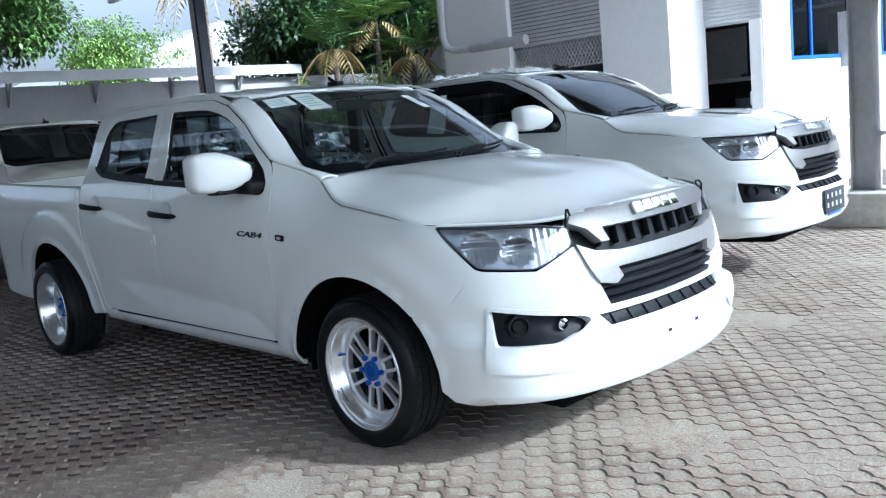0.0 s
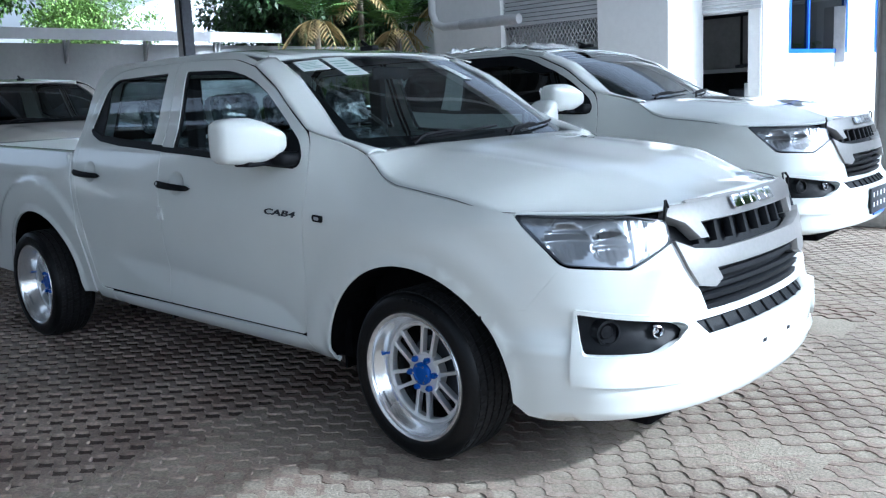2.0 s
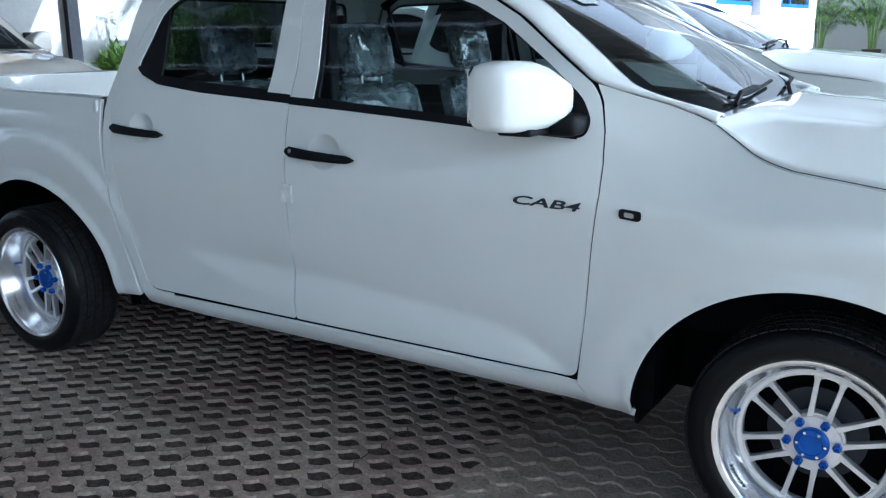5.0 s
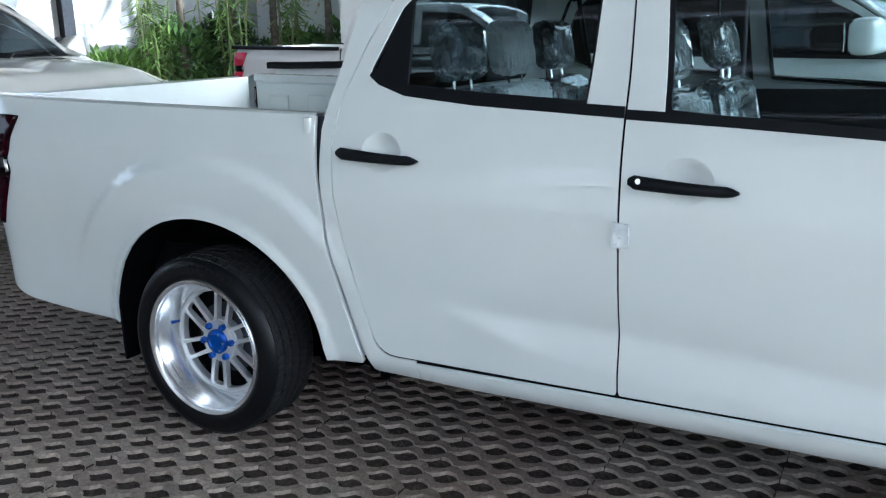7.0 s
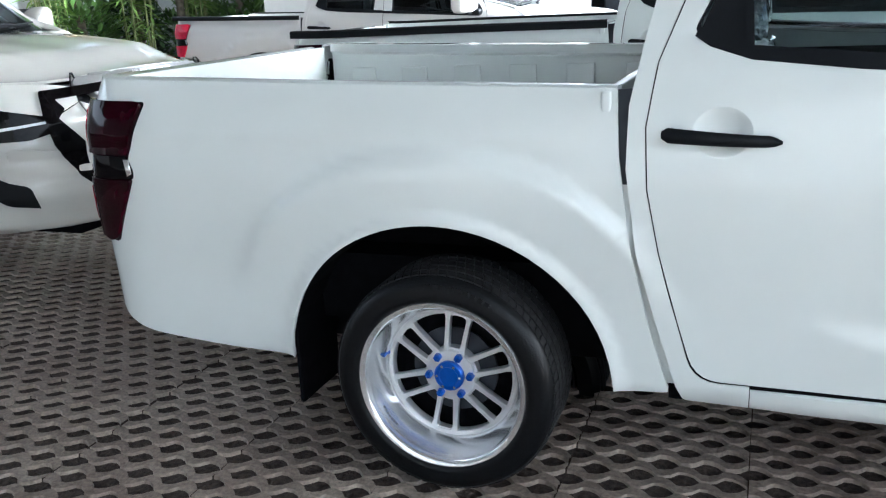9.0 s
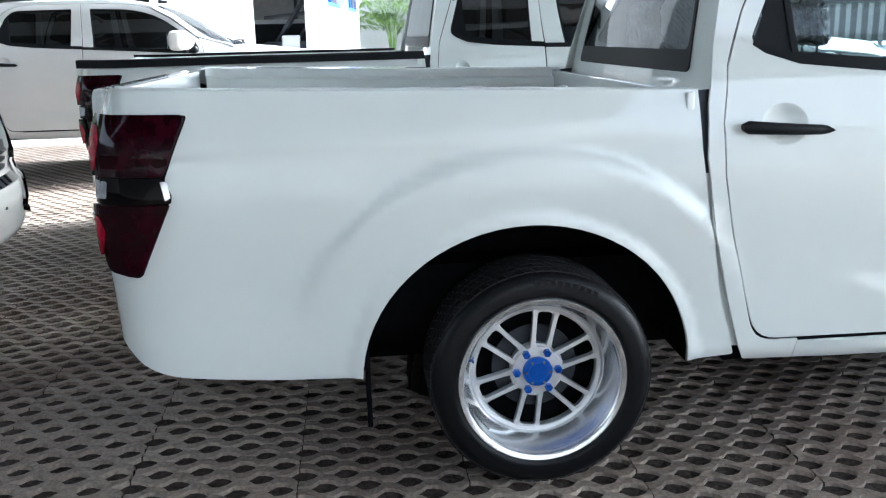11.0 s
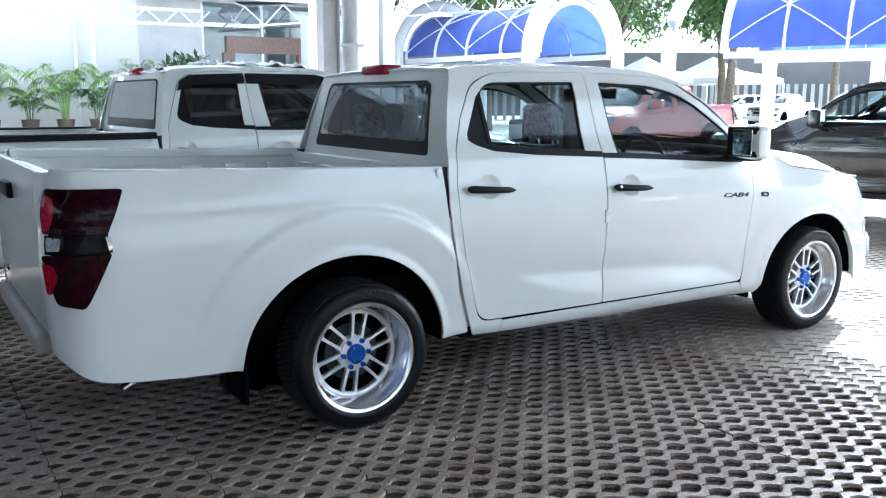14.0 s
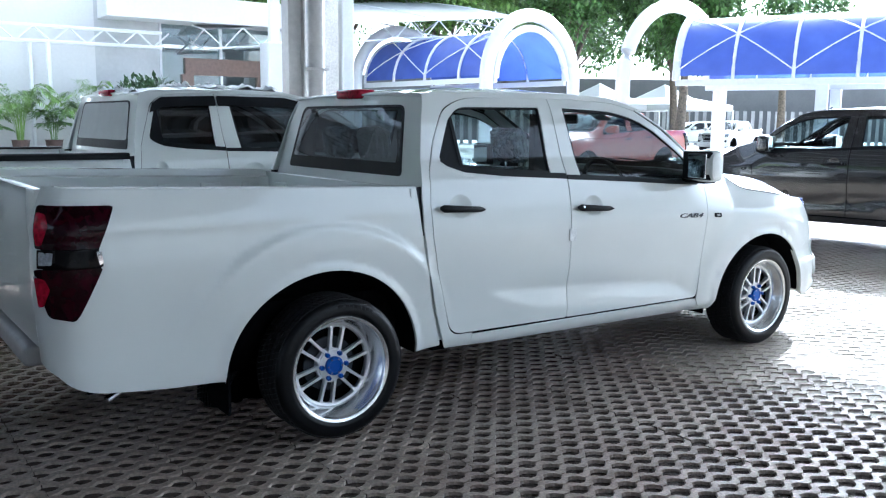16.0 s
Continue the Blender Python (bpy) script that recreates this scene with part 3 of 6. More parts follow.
        for k in range(7):
            a = radians(208 + k * 2.7)
            m = Matrix.Translation((0.2115 * math.cos(a), dish * 0.36, 0.2115 * math.sin(a))) @ Matrix.Rotation(-a, 4, "Y")
            add_box(bm, (-0.0025, -0.007, -0.003), (0.0005, 0.007, 0.003), m=m)
        piece("marking", bm, STEEL_DARK, "", False)
    bm = bmesh.new()
    add_lathe(bm, [(0.0, 0.12), (0.125, 0.12), (0.125, 0.13), (0.0, 0.13)], 40)
    piece("brake_disc", bm, STEEL_DARK)
    bm = bmesh.new()
    add_lathe(bm, [(0.0, 0.15), (rim - 0.01, 0.15)], 40)
    piece("back_plate", bm, DARK, "", False)
    return hub


def lettering(text, size, m, mat, parent, shear=0.25, depth=0.002):
    c = bpy.data.curves.new("lettering", "FONT")
    c.body, c.size, c.extrude, c.shear, c.align_x, c.offset = text, size, depth, shear, "CENTER", 0.0009
    tmp = new("lettering_curve", c)
    dg = bpy.context.evaluated_depsgraph_get()
    me = bpy.data.meshes.new_from_object(tmp.evaluated_get(dg))
    bpy.data.objects.remove(tmp)
    me.materials.clear()
    me.materials.append(mat)
    ob = new("lettering", me)
    ob.parent = parent
    ob.matrix_local = m
    return ob


def seat_back(parent, x, y, lean, mat_cover, film=True):
    """A seat back with a rounded headrest, wrapped in crumpled film."""
    rng = random.Random(int((x * 13 + y * 7 + 50) * 100))

    def blob(name, lo, hi, bev, mat, crumple, label=""):
        bm = bmesh.new()
        add_box(bm, lo, hi, bev)
        bmesh.ops.subdivide_edges(bm, edges=bm.edges, cuts=2, use_grid_fill=True)
        for v in bm.verts:
            v.co += Vector((rng.uniform(-1, 1), rng.uniform(-1, 1), rng.uniform(-1, 1))) * crumple
            v.co.x -= (v.co.z - 0.62) * lean
        ob = part(name, bm, mat, parent, label, smooth=True)
        ob.matrix_local = Matrix.Translation((x, y, 0))
        return ob

    blob("seat_back", (-0.06, -0.24, 0.55), (0.06, 0.24, 1.14), 0.05, mat_cover, 0.008 if film else 0.0, "seat back in clear plastic film")
    blob("headrest", (-0.05, -0.13, 1.17), (0.05, 0.13, 1.36), 0.045, SEAT if not film else mat_cover, 0.006 if film else 0.0)
    bm = bmesh.new()
    for s in (-0.06, 0.06):
        add_rod(bm, (0, s, 1.1), (-0.01, s, 1.2), 0.007, n=6)
    ob = part("headrest_post", bm, CHROME, parent)
    ob.matrix_local = Matrix.Translation((x - 0.5 * lean, y, 0))


def pickup(name, m, paint, label, category="pickup truck", fancy=False, tint=GLASS, step=0.05, lift=0.0, wheels=True, details=True, group="", bed_caps=False,
           visors=False, grille_mat=SATIN, interior=True, tail_mat=LENS_RED, plate=False, rear_glass=None, remap=None, suv=False):
    t = thing(name, m, label, category, group)
    flanks = ((right, -1.0), (left, 1.0))
    # flanks
    for to, sgn in flanks:
        fender = [(2.5, 1.181), (2.62, 1.147), (2.69, 1.129), (2.76, 1.106), (2.805, 1.088, 0.01), (2.865, 1.05), (2.945, 0.998, 0.05), (3.03, 0.976), (3.2, 0.955), (3.5, 0.916), (3.57, 0.905), (3.738, 0.742),
                  (3.62, 0.602, 0.02)] + arch_points(0, 42, 180) + [(2.652, 0.262, 0.01), (2.54, 0.285), (2.497, 0.336), (2.514, 0.5), (2.536, 0.75), (2.5515, 0.888), (2.5535, 0.97), (2.5455, 1.06), (2.526, 1.137)]
        panel("fender", to(rounded(fender)), skin, paint, t, step=step, flange=0.012)
        doorf = [(1.4352, 0.356, 0.01), (2.49, 0.3525, 0.03), (2.5095, 0.5), (2.5315, 0.75), (2.547, 0.888), (2.549, 0.97), (2.541, 1.06), (2.521, 1.137, 0.03), (2.491, 1.178, 0.02), (2.4375, 1.2175), (2.3355, 1.2945), (2.2375, 1.3665), (2.06, 1.462),
                 (1.9, 1.503, 0.05), (1.6, 1.516), (1.4185, 1.518, 0.005), (1.4352, 1.12), (1.4352, 0.8)]
        fd = panel("front_door", to(rounded(doorf)), skin, paint, t, [to(rounded(FRONT_WINDOW)), to(cup_loop(1.462, 0.948))], step=0.017 if fancy else step, flange=0.012)
        doorr = [(0.669, 0.36, 0.065), (1.4285, 0.3555, 0.01), (1.4293, 0.6), (1.4285, 0.8), (1.4275, 1.12), (1.413, 1.518, 0.005), (1.0, 1.517), (0.83, 1.507, 0.07), (0.705, 1.45, 0.05),
                 (0.62, 1.3), (0.562, 1.15), (0.54, 1.0), (0.547, 0.85), (0.577, 0.69), (0.628, 0.5)]
        rd = panel("rear_door", to(rounded(doorr)), skin, paint, t, [to(rounded(REAR_WINDOW)), to(cup_loop(0.578, 0.985))], step=0.017 if fancy else step, flange=0.012)
        pillar = [(0.615, 1.528), (0.572, 1.4), (0.525, 1.2), (0.497, 1.05), (0.494, 0.9), (0.522, 0.69), (0.578, 0.48), (0.622, 0.335), (0.642, 0.29, 0.012), (0.8, 0.284),
                  (0.8, 0.352), (0.664, 0.352, 0.065), (0.624, 0.5), (0.573, 0.69), (0.543, 0.85), (0.536, 1.0), (0.558, 1.151), (0.616, 1.302), (0.7, 1.455, 0.05), (0.828, 1.511, 0.07), (1.0, 1.5215),
                  (1.6, 1.5205), (1.9, 1.5075, 0.05), (2.063, 1.4665), (2.10, 1.476), (1.9, 1.535, 0.05), (1.6, 1.549), (1.0, 1.55), (0.72, 1.546)]
        panel("cab_side", to(rounded(pillar)), skin, paint, t, step=step, flange=0.012)
        sill = [(0.802, 0.284), (0.802, 0.344), (1.0, 0.3425), (1.43, 0.3425), (2.3, 0.34), (2.488, 0.3415), (2.53, 0.288), (2.66, 0.26), (2.4, 0.266)]

        def sill_skin(w, z):
            x, y, zz = skin(w, z)
            u = U_MAX - abs(w)
            return (x, y + sgn * 0.008 * smooth(u, 0.8, 0.95) * (1 - smooth(u, 2.38, 2.52)), zz)

        panel("sill", to(sill), sill_skin, paint, t, step=step, flange=0.02)
        bed = [(0.467, 1.09), (0.476, 0.93), (0.5, 0.75), (0.55, 0.5), (0.606, 0.314, 0.01)] + arch_points(1, 1, 179) + [(-0.487, 0.312), (-0.7, 0.32), (-0.86, 0.333),
               (-1.0, 0.348, 0.05), (-1.085, 0.38, 0.06), (rear_u(0.82), 0.43, 0.04), (rear_u(0.715), 0.47), (rear_u(0.705), 1.138), (rear_u(0.8), 1.14), (-1.0, 1.13), (-0.4, 1.112)]
        panel("bed_side", to(rounded(bed)), skin, paint, t, [to(rounded(TAIL_LAMP))], step=0.024 if fancy else step)
        # gap linings: the dark ones put the shade inside the seams into colour
        strip = [(1.41, 0.34), (1.455, 0.34), (1.455, 1.1), (1.41, 1.1)]
        edge = [(0.705, 1.45), (0.62, 1.3), (0.561, 1.15), (0.539, 1.0), (0.546, 0.85), (0.576, 0.69), (0.627, 0.5), (0.656, 0.39), (0.7, 0.354), (0.81, 0.349)]
        curve = [(u - 0.014, z - 0.012) for u, z in edge] + [(u + 0.016, z + 0.014) for u, z in edge[::-1]]
        over = [(0.72, 1.44), (0.83, 1.495), (1.0, 1.506), (1.6, 1.505), (1.9, 1.492), (2.06, 1.452), (2.233, 1.36), (2.331, 1.288), (2.433, 1.211), (2.484, 1.17), (2.498, 1.184), (2.443, 1.226), (2.341, 1.302), (2.243, 1.374), (2.08, 1.476), (1.9, 1.522), (1.6, 1.533), (1.0, 1.534), (0.82, 1.524), (0.7, 1.47)]
        under = [(0.78, 0.335), (2.49, 0.332), (2.49, 0.366), (0.78, 0.368)]
        front = [(2.47, 0.35), (2.51, 0.34), (2.523, 0.5), (2.545, 0.75), (2.561, 0.888), (2.563, 0.97), (2.555, 1.06), (2.536, 1.138), (2.498, 1.184), (2.482, 1.17), (2.512, 1.13), (2.531, 1.06), (2.539, 0.97), (2.537, 0.888), (2.518, 0.75), (2.496, 0.5)]
        for lining in (strip, [(1.4, 1.09), (1.46, 1.09), (1.44, 1.52), (1.39, 1.52)], curve, over, under, front):
            panel("gap_lining", to(lining), skin, DARK, t, step=0.05, flange=0, lift=-0.007)
        panel("gap_lining", to([(0.4, 0.86), (0.6, 0.86), (0.6, 1.1), (0.42, 1.09)]), skin, STEEL_DARK, t, step=0.1, flange=0, lift=-0.022)
        panel("gap_lining", to([(0.53, 0.33), (0.68, 0.33), (0.6, 0.7), (0.6, 0.86), (0.47, 0.86)]), skin, paint, t, step=0.1, flange=0, lift=-0.022)
        # glass and its black frames
        for door, win, bars in ((fd, FRONT_WINDOW, ()), (rd, REAR_WINDOW, ((0.765, 0.018),))):
            edge = rounded(win)
            cx, cz = sum(p[0] for p in edge) / len(edge), sum(p[1] for p in edge) / len(edge)
            inner = [(cx + (p[0] - cx) * 0.975, cz + (p[1] - cz) * 0.93 + 0.004) for p in edge]
            panel("window_seal", to(edge), skin, BLACK, door, [to(inner)], step=step, flange=0.012, lift=-0.006)
            panel("window_glass", to(edge), skin, tint, door, step=step, flange=0, lift=-0.012)
            for bx, bw in bars:
                z0 = 1.06 if bx > 1.4 else 1.16
                z1 = 1.335 if bx > 1.4 else 1.46
                panel("window_bar", to([(bx - bw / 2, z0), (bx + bw / 2, z0), (bx - 0.02 + bw / 2, z1), (bx - 0.02 - bw / 2, z1)]), skin, BLACK, door, step=0.1, flange=0.01, lift=-0.004)
        panel("quarter_panel", to([(0.648, 1.213), (0.757, 1.172), (0.757, 1.44), (0.725, 1.395)]), skin, BLACK, rd, step=0.1, flange=0, lift=-0.009)
        panel("mirror_base", to(rounded([(2.36, 1.045), (2.492, 1.036, 0.035), (2.504, 1.085, 0.02), (2.472, 1.142, 0.03), (2.41, 1.191)])), skin, BLACK, fd, step=0.1, flange=0.01, lift=0.002)
        panel("belt_strip", to([(1.434, 1.121), (1.8, 1.104), (2.2, 1.074), (2.47, 1.05), (2.47, 1.035), (2.23, 1.048), (2.0, 1.064), (1.7, 1.083), (1.434, 1.097)]), skin, BLACK, fd, step=0.1, flange=0.006, lift=0.003)
        panel("belt_strip", to([(1.428, 1.128), (1.0, 1.152), (0.76, 1.176), (0.645, 1.216), (0.64, 1.204), (0.675, 1.18), (0.77, 1.149), (1.0, 1.125), (1.428, 1.1)]), skin, BLACK, rd, step=0.1, flange=0.006, lift=0.003)
        if visors:
            panel("window_visor", to([(0.68, 1.385), (0.72, 1.45), (0.82, 1.487), (1.4, 1.494), (1.4, 1.43), (0.84, 1.425)]), skin, BLACK, rd, step=0.1, flange=0.02, lift=0.022)
            panel("window_visor", to([(1.43, 1.43), (1.43, 1.494), (1.88, 1.48), (2.02, 1.44), (2.2, 1.34), (2.1, 1.335), (1.9, 1.41)]), skin, BLACK, fd, step=0.1, flange=0.02, lift=0.022)
        # door pull and its scooped cup
        for door, x0, z0 in ((rd, 0.578, 0.985), (fd, 1.462, 0.948)):
            def scoop(w, z, cx=x0 + 0.135, cz=z0 + 0.004):
                x, y, zz = skin(w, z)
                r = math.hypot((U_MAX - abs(w) - cx) / 0.068, (z - cz) / 0.058)
                return (x, y - sgn * 0.022 * max(0.0, 1 - r * r), zz)

            panel("handle_cup", to(cup_loop(x0, z0)), scoop, paint, door, step=0.018, flange=0, label="scooped handle cup")
            door_grip(door, to, sgn, x0, z0)
            if door is fd and details:
                ring = [(x0 + 0.028 + 0.007 * math.cos(a), z0 + 0.007 * math.sin(a)) for a in np.linspace(0, 2 * math.pi, 13)[:-1]]
                panel("lock", to(ring), skin, CHROME, door, step=0.02, flange=0.003, lift=0.043)
        # side repeater
        panel("side_indicator", to(rounded([(2.612, 0.862, 0.01), (2.612, 0.836, 0.01), (2.672, 0.832, 0.01), (2.672, 0.858, 0.01)])), skin, BLACK, t, step=0.05, flange=0.012, lift=0.006)
        panel("side_indicator", to(rounded([(2.628, 0.855, 0.005), (2.628, 0.842, 0.005), (2.654, 0.84, 0.005), (2.654, 0.852, 0.005)])), skin, STEEL_GREY, t, step=0.05, flange=0.008, lift=0.009)
        # lamps
        hl = panel("headlight", to(rounded(HEADLIGHT)), skin, LENS_CLEAR, t, step=0.04, flange=0, lift=0.0, label="clear headlight with chrome reflectors")
        mu, mz = sum(p[0] for p in HEADLIGHT) / 6, sum(p[1] for p in HEADLIGHT) / 6
        panel("headlight_frame", to(rounded(HEADLIGHT)), skin, STEEL_DARK, hl, [to(rounded([(mu + (p[0] - mu) * 0.975, mz + (p[1] - mz) * 0.955, *p[2:]) for p in HEADLIGHT]))], step=0.05, flange=0.012, lift=0.001)

        def bowl(w, z):
            u = U_MAX - abs(w)
            x, y, zz = skin(w, z)
            xm, ym, _ = skin(w * 0.98, z)
            deep = 0.02
            for uc, zc, ru_, rz_ in ((3.76, 0.815, 0.075, 0.055), (3.9, 0.8, 0.06, 0.05)):
                r = math.hypot((u - uc) / ru_, (z - zc) / rz_)
                deep += 0.035 * max(0.0, 1 - r * r)
                if r < 1 and z > zc - 0.01:
                    deep += 0.006 * math.sin((z - zc) * 420)
                elif r < 1:
                    deep += 0.006 * abs(math.sin((u - uc) * 150))
            if u > 3.96:
                deep += 0.004 * math.sin(u * 260)
            return (x - deep * 0.75, y - sgn * deep * 0.6, zz)

        panel("reflector", to(rounded(HEADLIGHT)), bowl, REFLECTOR, hl, step=0.011 if details else 0.04, flange=0, label="silver lamp bowls behind the lens")
        if details:
            panel("lens_divider", to([(fu(0.565), 0.868), (fu(0.552), 0.868), (fu(0.572), 0.78), (fu(0.585), 0.775)]), skin, STEEL_GREY, hl, step=0.05, flange=0.015, lift=-0.012)
            # black hook beside the lamp's inner upper corner
            x, y, z = skin(to([(fu(0.51), 0.88)])[0][0], 0.88)
            bm = bmesh.new()
            add_tube(bm, [(x + 0.008, y, z - 0.02), (x + 0.012, y - sgn * 0.001, z + 0.03), (x + 0.006, y - sgn * 0.012, z + 0.045), (x + 0.0, y - sgn * 0.028, z + 0.045), (x + 0.006, y - sgn * 0.035, z + 0.02)], 0.0045, 6)
            part("trim_clip", bm, BLACK, t, smooth=True)
        panel("seam_backing", to([(3.69, 0.765), (3.77, 0.735), (3.66, 0.58), (3.57, 0.6)]), skin, paint, t, step=0.03, flange=0, lift=-0.0035)
        fog = panel("fog_surround", to(rounded(FOG)), skin, BLACK, t, step=0.05, flange=0, lift=-0.035, label="black fog lamp surround")
        panel("bumper_facet", to(rounded([(3.772, 0.612, 0.012), (3.758, 0.372, 0.012), (fu(0.5), 0.352, 0.012), (fu(0.42), 0.4, 0.02), (fu(0.43), 0.5, 0.02), (fu(0.6), 0.578, 0.02)])), skin, paint, t,
              [to(rounded(FOG))], step=0.04, flange=0.02, lift=0.011)
        for uc, zc, r in ((fu(0.70), 0.528, 0.042), (fu(0.575), 0.517, 0.02)):
            x, y, z = skin(to([(uc, zc)])[0][0], zc)
            bm = bmesh.new()
            add_lathe(bm, [(0.0, 0.012), (r * 0.5, 0.014), (r * 0.8, 0.03), (r * 0.82, 0.0), (r, 0.002), (r * 1.1, 0.04)], 24)
            ob = part("fog_lamp", bm, CHROME if r < 0.03 else BLACK, fog, smooth=True)
            ob.matrix_local = Matrix.Translation((x - 0.008, y * 0.99, z)) @ Matrix.Rotation(radians(90) + sgn * radians(28), 4, "Z")
            if r > 0.03:
                bm = bmesh.new()
                add_lathe(bm, [(r * 0.6, 0.012), (r * 0.4, 0.004), (0.0, 0.0)], 24)
                ob2 = part("fog_lens", bm, CHROME, fog, smooth=True)
                ob2.matrix_local = ob.matrix_local.copy()
        tl = panel("taillight", to(rounded(TAIL_LAMP)), skin, DARK, t, step=0.03, flange=0.03, lift=0.003, label="dark red taillight")
        r0 = rear_u(0.775)
        panel("upper_lens", to(rounded([(r0, 1.07, 0.018), (-0.909, 1.064, 0.018), (-0.974, 0.912, 0.008), (r0 + 0.012, 0.914, 0.012)])), skin, tail_mat, tl, step=0.025, flange=0.024, lift=0.019, label="dark burgundy lens")
        panel("middle_lens", to(rounded([(r0 + 0.01, 0.91), (-0.976, 0.908), (-0.956, 0.862, 0.01), (-0.96, 0.843), (r0 + 0.01, 0.84)])), skin, GLOSS_BLACK, tl, step=0.025, flange=0.012, lift=0.008, label="glossy black middle strip")
        panel("lower_lens", to(rounded([(r0 + 0.004, 0.837, 0.012), (-0.962, 0.84, 0.01), (-1.055, 0.643, 0.03), (rear_u(0.82), 0.66, 0.02)])), skin, tail_mat, tl, step=0.025, flange=0.024, lift=0.018, label="dark burgundy lens")
        if details:
            for zc, hh in ((0.985, 0.06), (0.755, 0.055)):
                panel("brake_lens", to(rounded([(r0 + 0.008, zc + hh, 0.012), (r0 + 0.05, zc + hh * 0.9, 0.012), (r0 + 0.066, zc + 0.2 * hh, 0.008), (r0 + 0.05, zc - 0.5 * hh, 0.008), (r0 + 0.04, zc - hh, 0.01), (r0 + 0.016, zc - hh, 0.01)])),
                      skin, LENS_RED2, tl, step=0.02, flange=0.002, lift=0.0205, label="bright red lamp element")
            panel("chrome_tick", to([(-0.982, 0.9), (-0.964, 0.9), (-0.958, 0.858), (-0.972, 0.85)]), skin, CHROME, tl, step=0.05, flange=0.003, lift=0.012)
            panel("reverse_lens", to(rounded([(r0 + 0.02, 0.902, 0.006), (r0 + 0.075, 0.9, 0.006), (r0 + 0.07, 0.856, 0.006), (r0 + 0.02, 0.852, 0.006)])), skin, REVERSE, tl, step=0.04, flange=0.002, lift=0.0098)
            panel("indicator_lens", to(rounded([(r0 + 0.004, 0.815, 0.006), (r0 + 0.02, 0.812, 0.006), (r0 + 0.03, 0.7, 0.006), (r0 + 0.016, 0.695, 0.006)])), skin, REVERSE, tl, step=0.04, flange=0.002, lift=0.0195)
        # door mirror
        bm = bmesh.new()
        rings = []
        for y, x0, x1, z0, z1 in ((1.114, 2.295, 2.345, 1.105, 1.21), (1.109, 2.28, 2.37, 1.084, 1.23), (1.095, 2.275, 2.39, 1.072, 1.243), (1.05, 2.275, 2.415, 1.066, 1.25), (1.0, 2.278, 2.438, 1.066, 1.249),
                                  (0.955, 2.282, 2.456, 1.07, 1.234), (0.915, 2.29, 2.468, 1.084, 1.213), (0.886, 2.305, 2.473, 1.102, 1.195), (0.872, 2.33, 2.466, 1.115, 1.183), (0.866, 2.36, 2.45, 1.125, 1.174)):
            ring = []
            for i in range(28):
                c, d = math.cos(2 * math.pi * i / 28), math.sin(2 * math.pi * i / 28)
                q = (abs(c) ** 4.5 + abs(d) ** 4.5) ** (-1 / 4.5)
                ring.append(bm.verts.new(((x0 + x1) / 2 + (x1 - x0) / 2 * c * q, sgn * y, (z0 + z1) / 2 + (z1 - z0) / 2 * d * q)))
            rings.append(ring)
        for p, q in zip(rings, rings[1:]):
            for i in range(28):
                bm.faces.new((p[i], p[i - 1], q[i - 1], q[i]) if sgn < 0 else (p[i - 1], p[i], q[i], q[i - 1]))
        bm.faces.new(rings[0])
        bm.faces.new(rings[-1][::-1])
        bmesh.ops.recalc_face_normals(bm, faces=bm.faces)
        dm = part("door_mirror", bm, paint, t, smooth=True)
        bm = bmesh.new()
        add_box(bm, (2.32, 0.88, 1.055), (2.42, 1.03, 1.075), 0.008)
        add_box(bm, (2.37, 0.81, 1.046), (2.495, 0.92, 1.105), 0.022)
        bmesh.ops.scale(bm, vec=(1, sgn, 1), verts=bm.verts)
        part("mirror_arm", bm, BLACK, dm, smooth=True)
        bm = bmesh.new()
        add_box(bm, (-0.004, -0.082, 1.09), (0.004, 0.082, 1.228), 0.003)
        bmesh.ops.rotate(bm, cent=(0, 0, 0), matrix=Matrix.Rotation(radians(8), 3, "Z"), verts=bm.verts)    # set towards the driver
        bmesh.ops.translate(bm, vec=(2.272, 0.998, 0), verts=bm.verts)
        bmesh.ops.scale(bm, vec=(1, sgn, 1), verts=bm.verts)
        part("mirror_glass", bm, MIRROR, dm)
        bm = bmesh.new()
        add_box(bm, (2.276, 0.895, 1.08), (2.31, 1.1, 1.24), 0.012)
        bmesh.ops.scale(bm, vec=(1, sgn, 1), verts=bm.verts)
        part("mirror_rim", bm, BLACK, dm, smooth=True)
        # windscreen pillar
        low = [Vector(skin(to([p])[0][0], p[1])) for p in ((2.82, 1.085), (2.76, 1.108), (2.69, 1.131), (2.62, 1.149), (2.5, 1.183), (2.443, 1.222), (2.341, 1.299), (2.243, 1.371), (2.064, 1.466))]
        hi = [Vector((x, sgn * y, z)) for x, y, z in ((2.815, 0.655, 1.085), (2.759, 0.68, 1.097), (2.668, 0.695, 1.114), (2.602, 0.69, 1.14), (2.528, 0.675, 1.192), (2.43, 0.648, 1.267),
                                                      (2.335, 0.63, 1.336), (2.231, 0.61, 1.41), (2.04, 0.575, 1.494))]
        lo_s, hi_s = spline(low, 6), spline(hi, 6)

        def pillar_f(a, b):
            i = min(int(a * (len(lo_s) - 1)), len(lo_s) - 2)
            k = a * (len(lo_s) - 1) - i
            p, q = lo_s[i].lerp(lo_s[i + 1], k), hi_s[i].lerp(hi_s[i + 1], k)
            r = p.lerp(q, b)
            r.z += 0.012 * math.sin(math.pi * b)
            return r

        grid_sheet("windscreen_pillar", pillar_f, 40, 6, paint, t, thick=0.01)
        # bed rail and inner wall
        rail = bmesh.new()
        us = np.linspace(0.467, -1.14, 24)
        rows = []
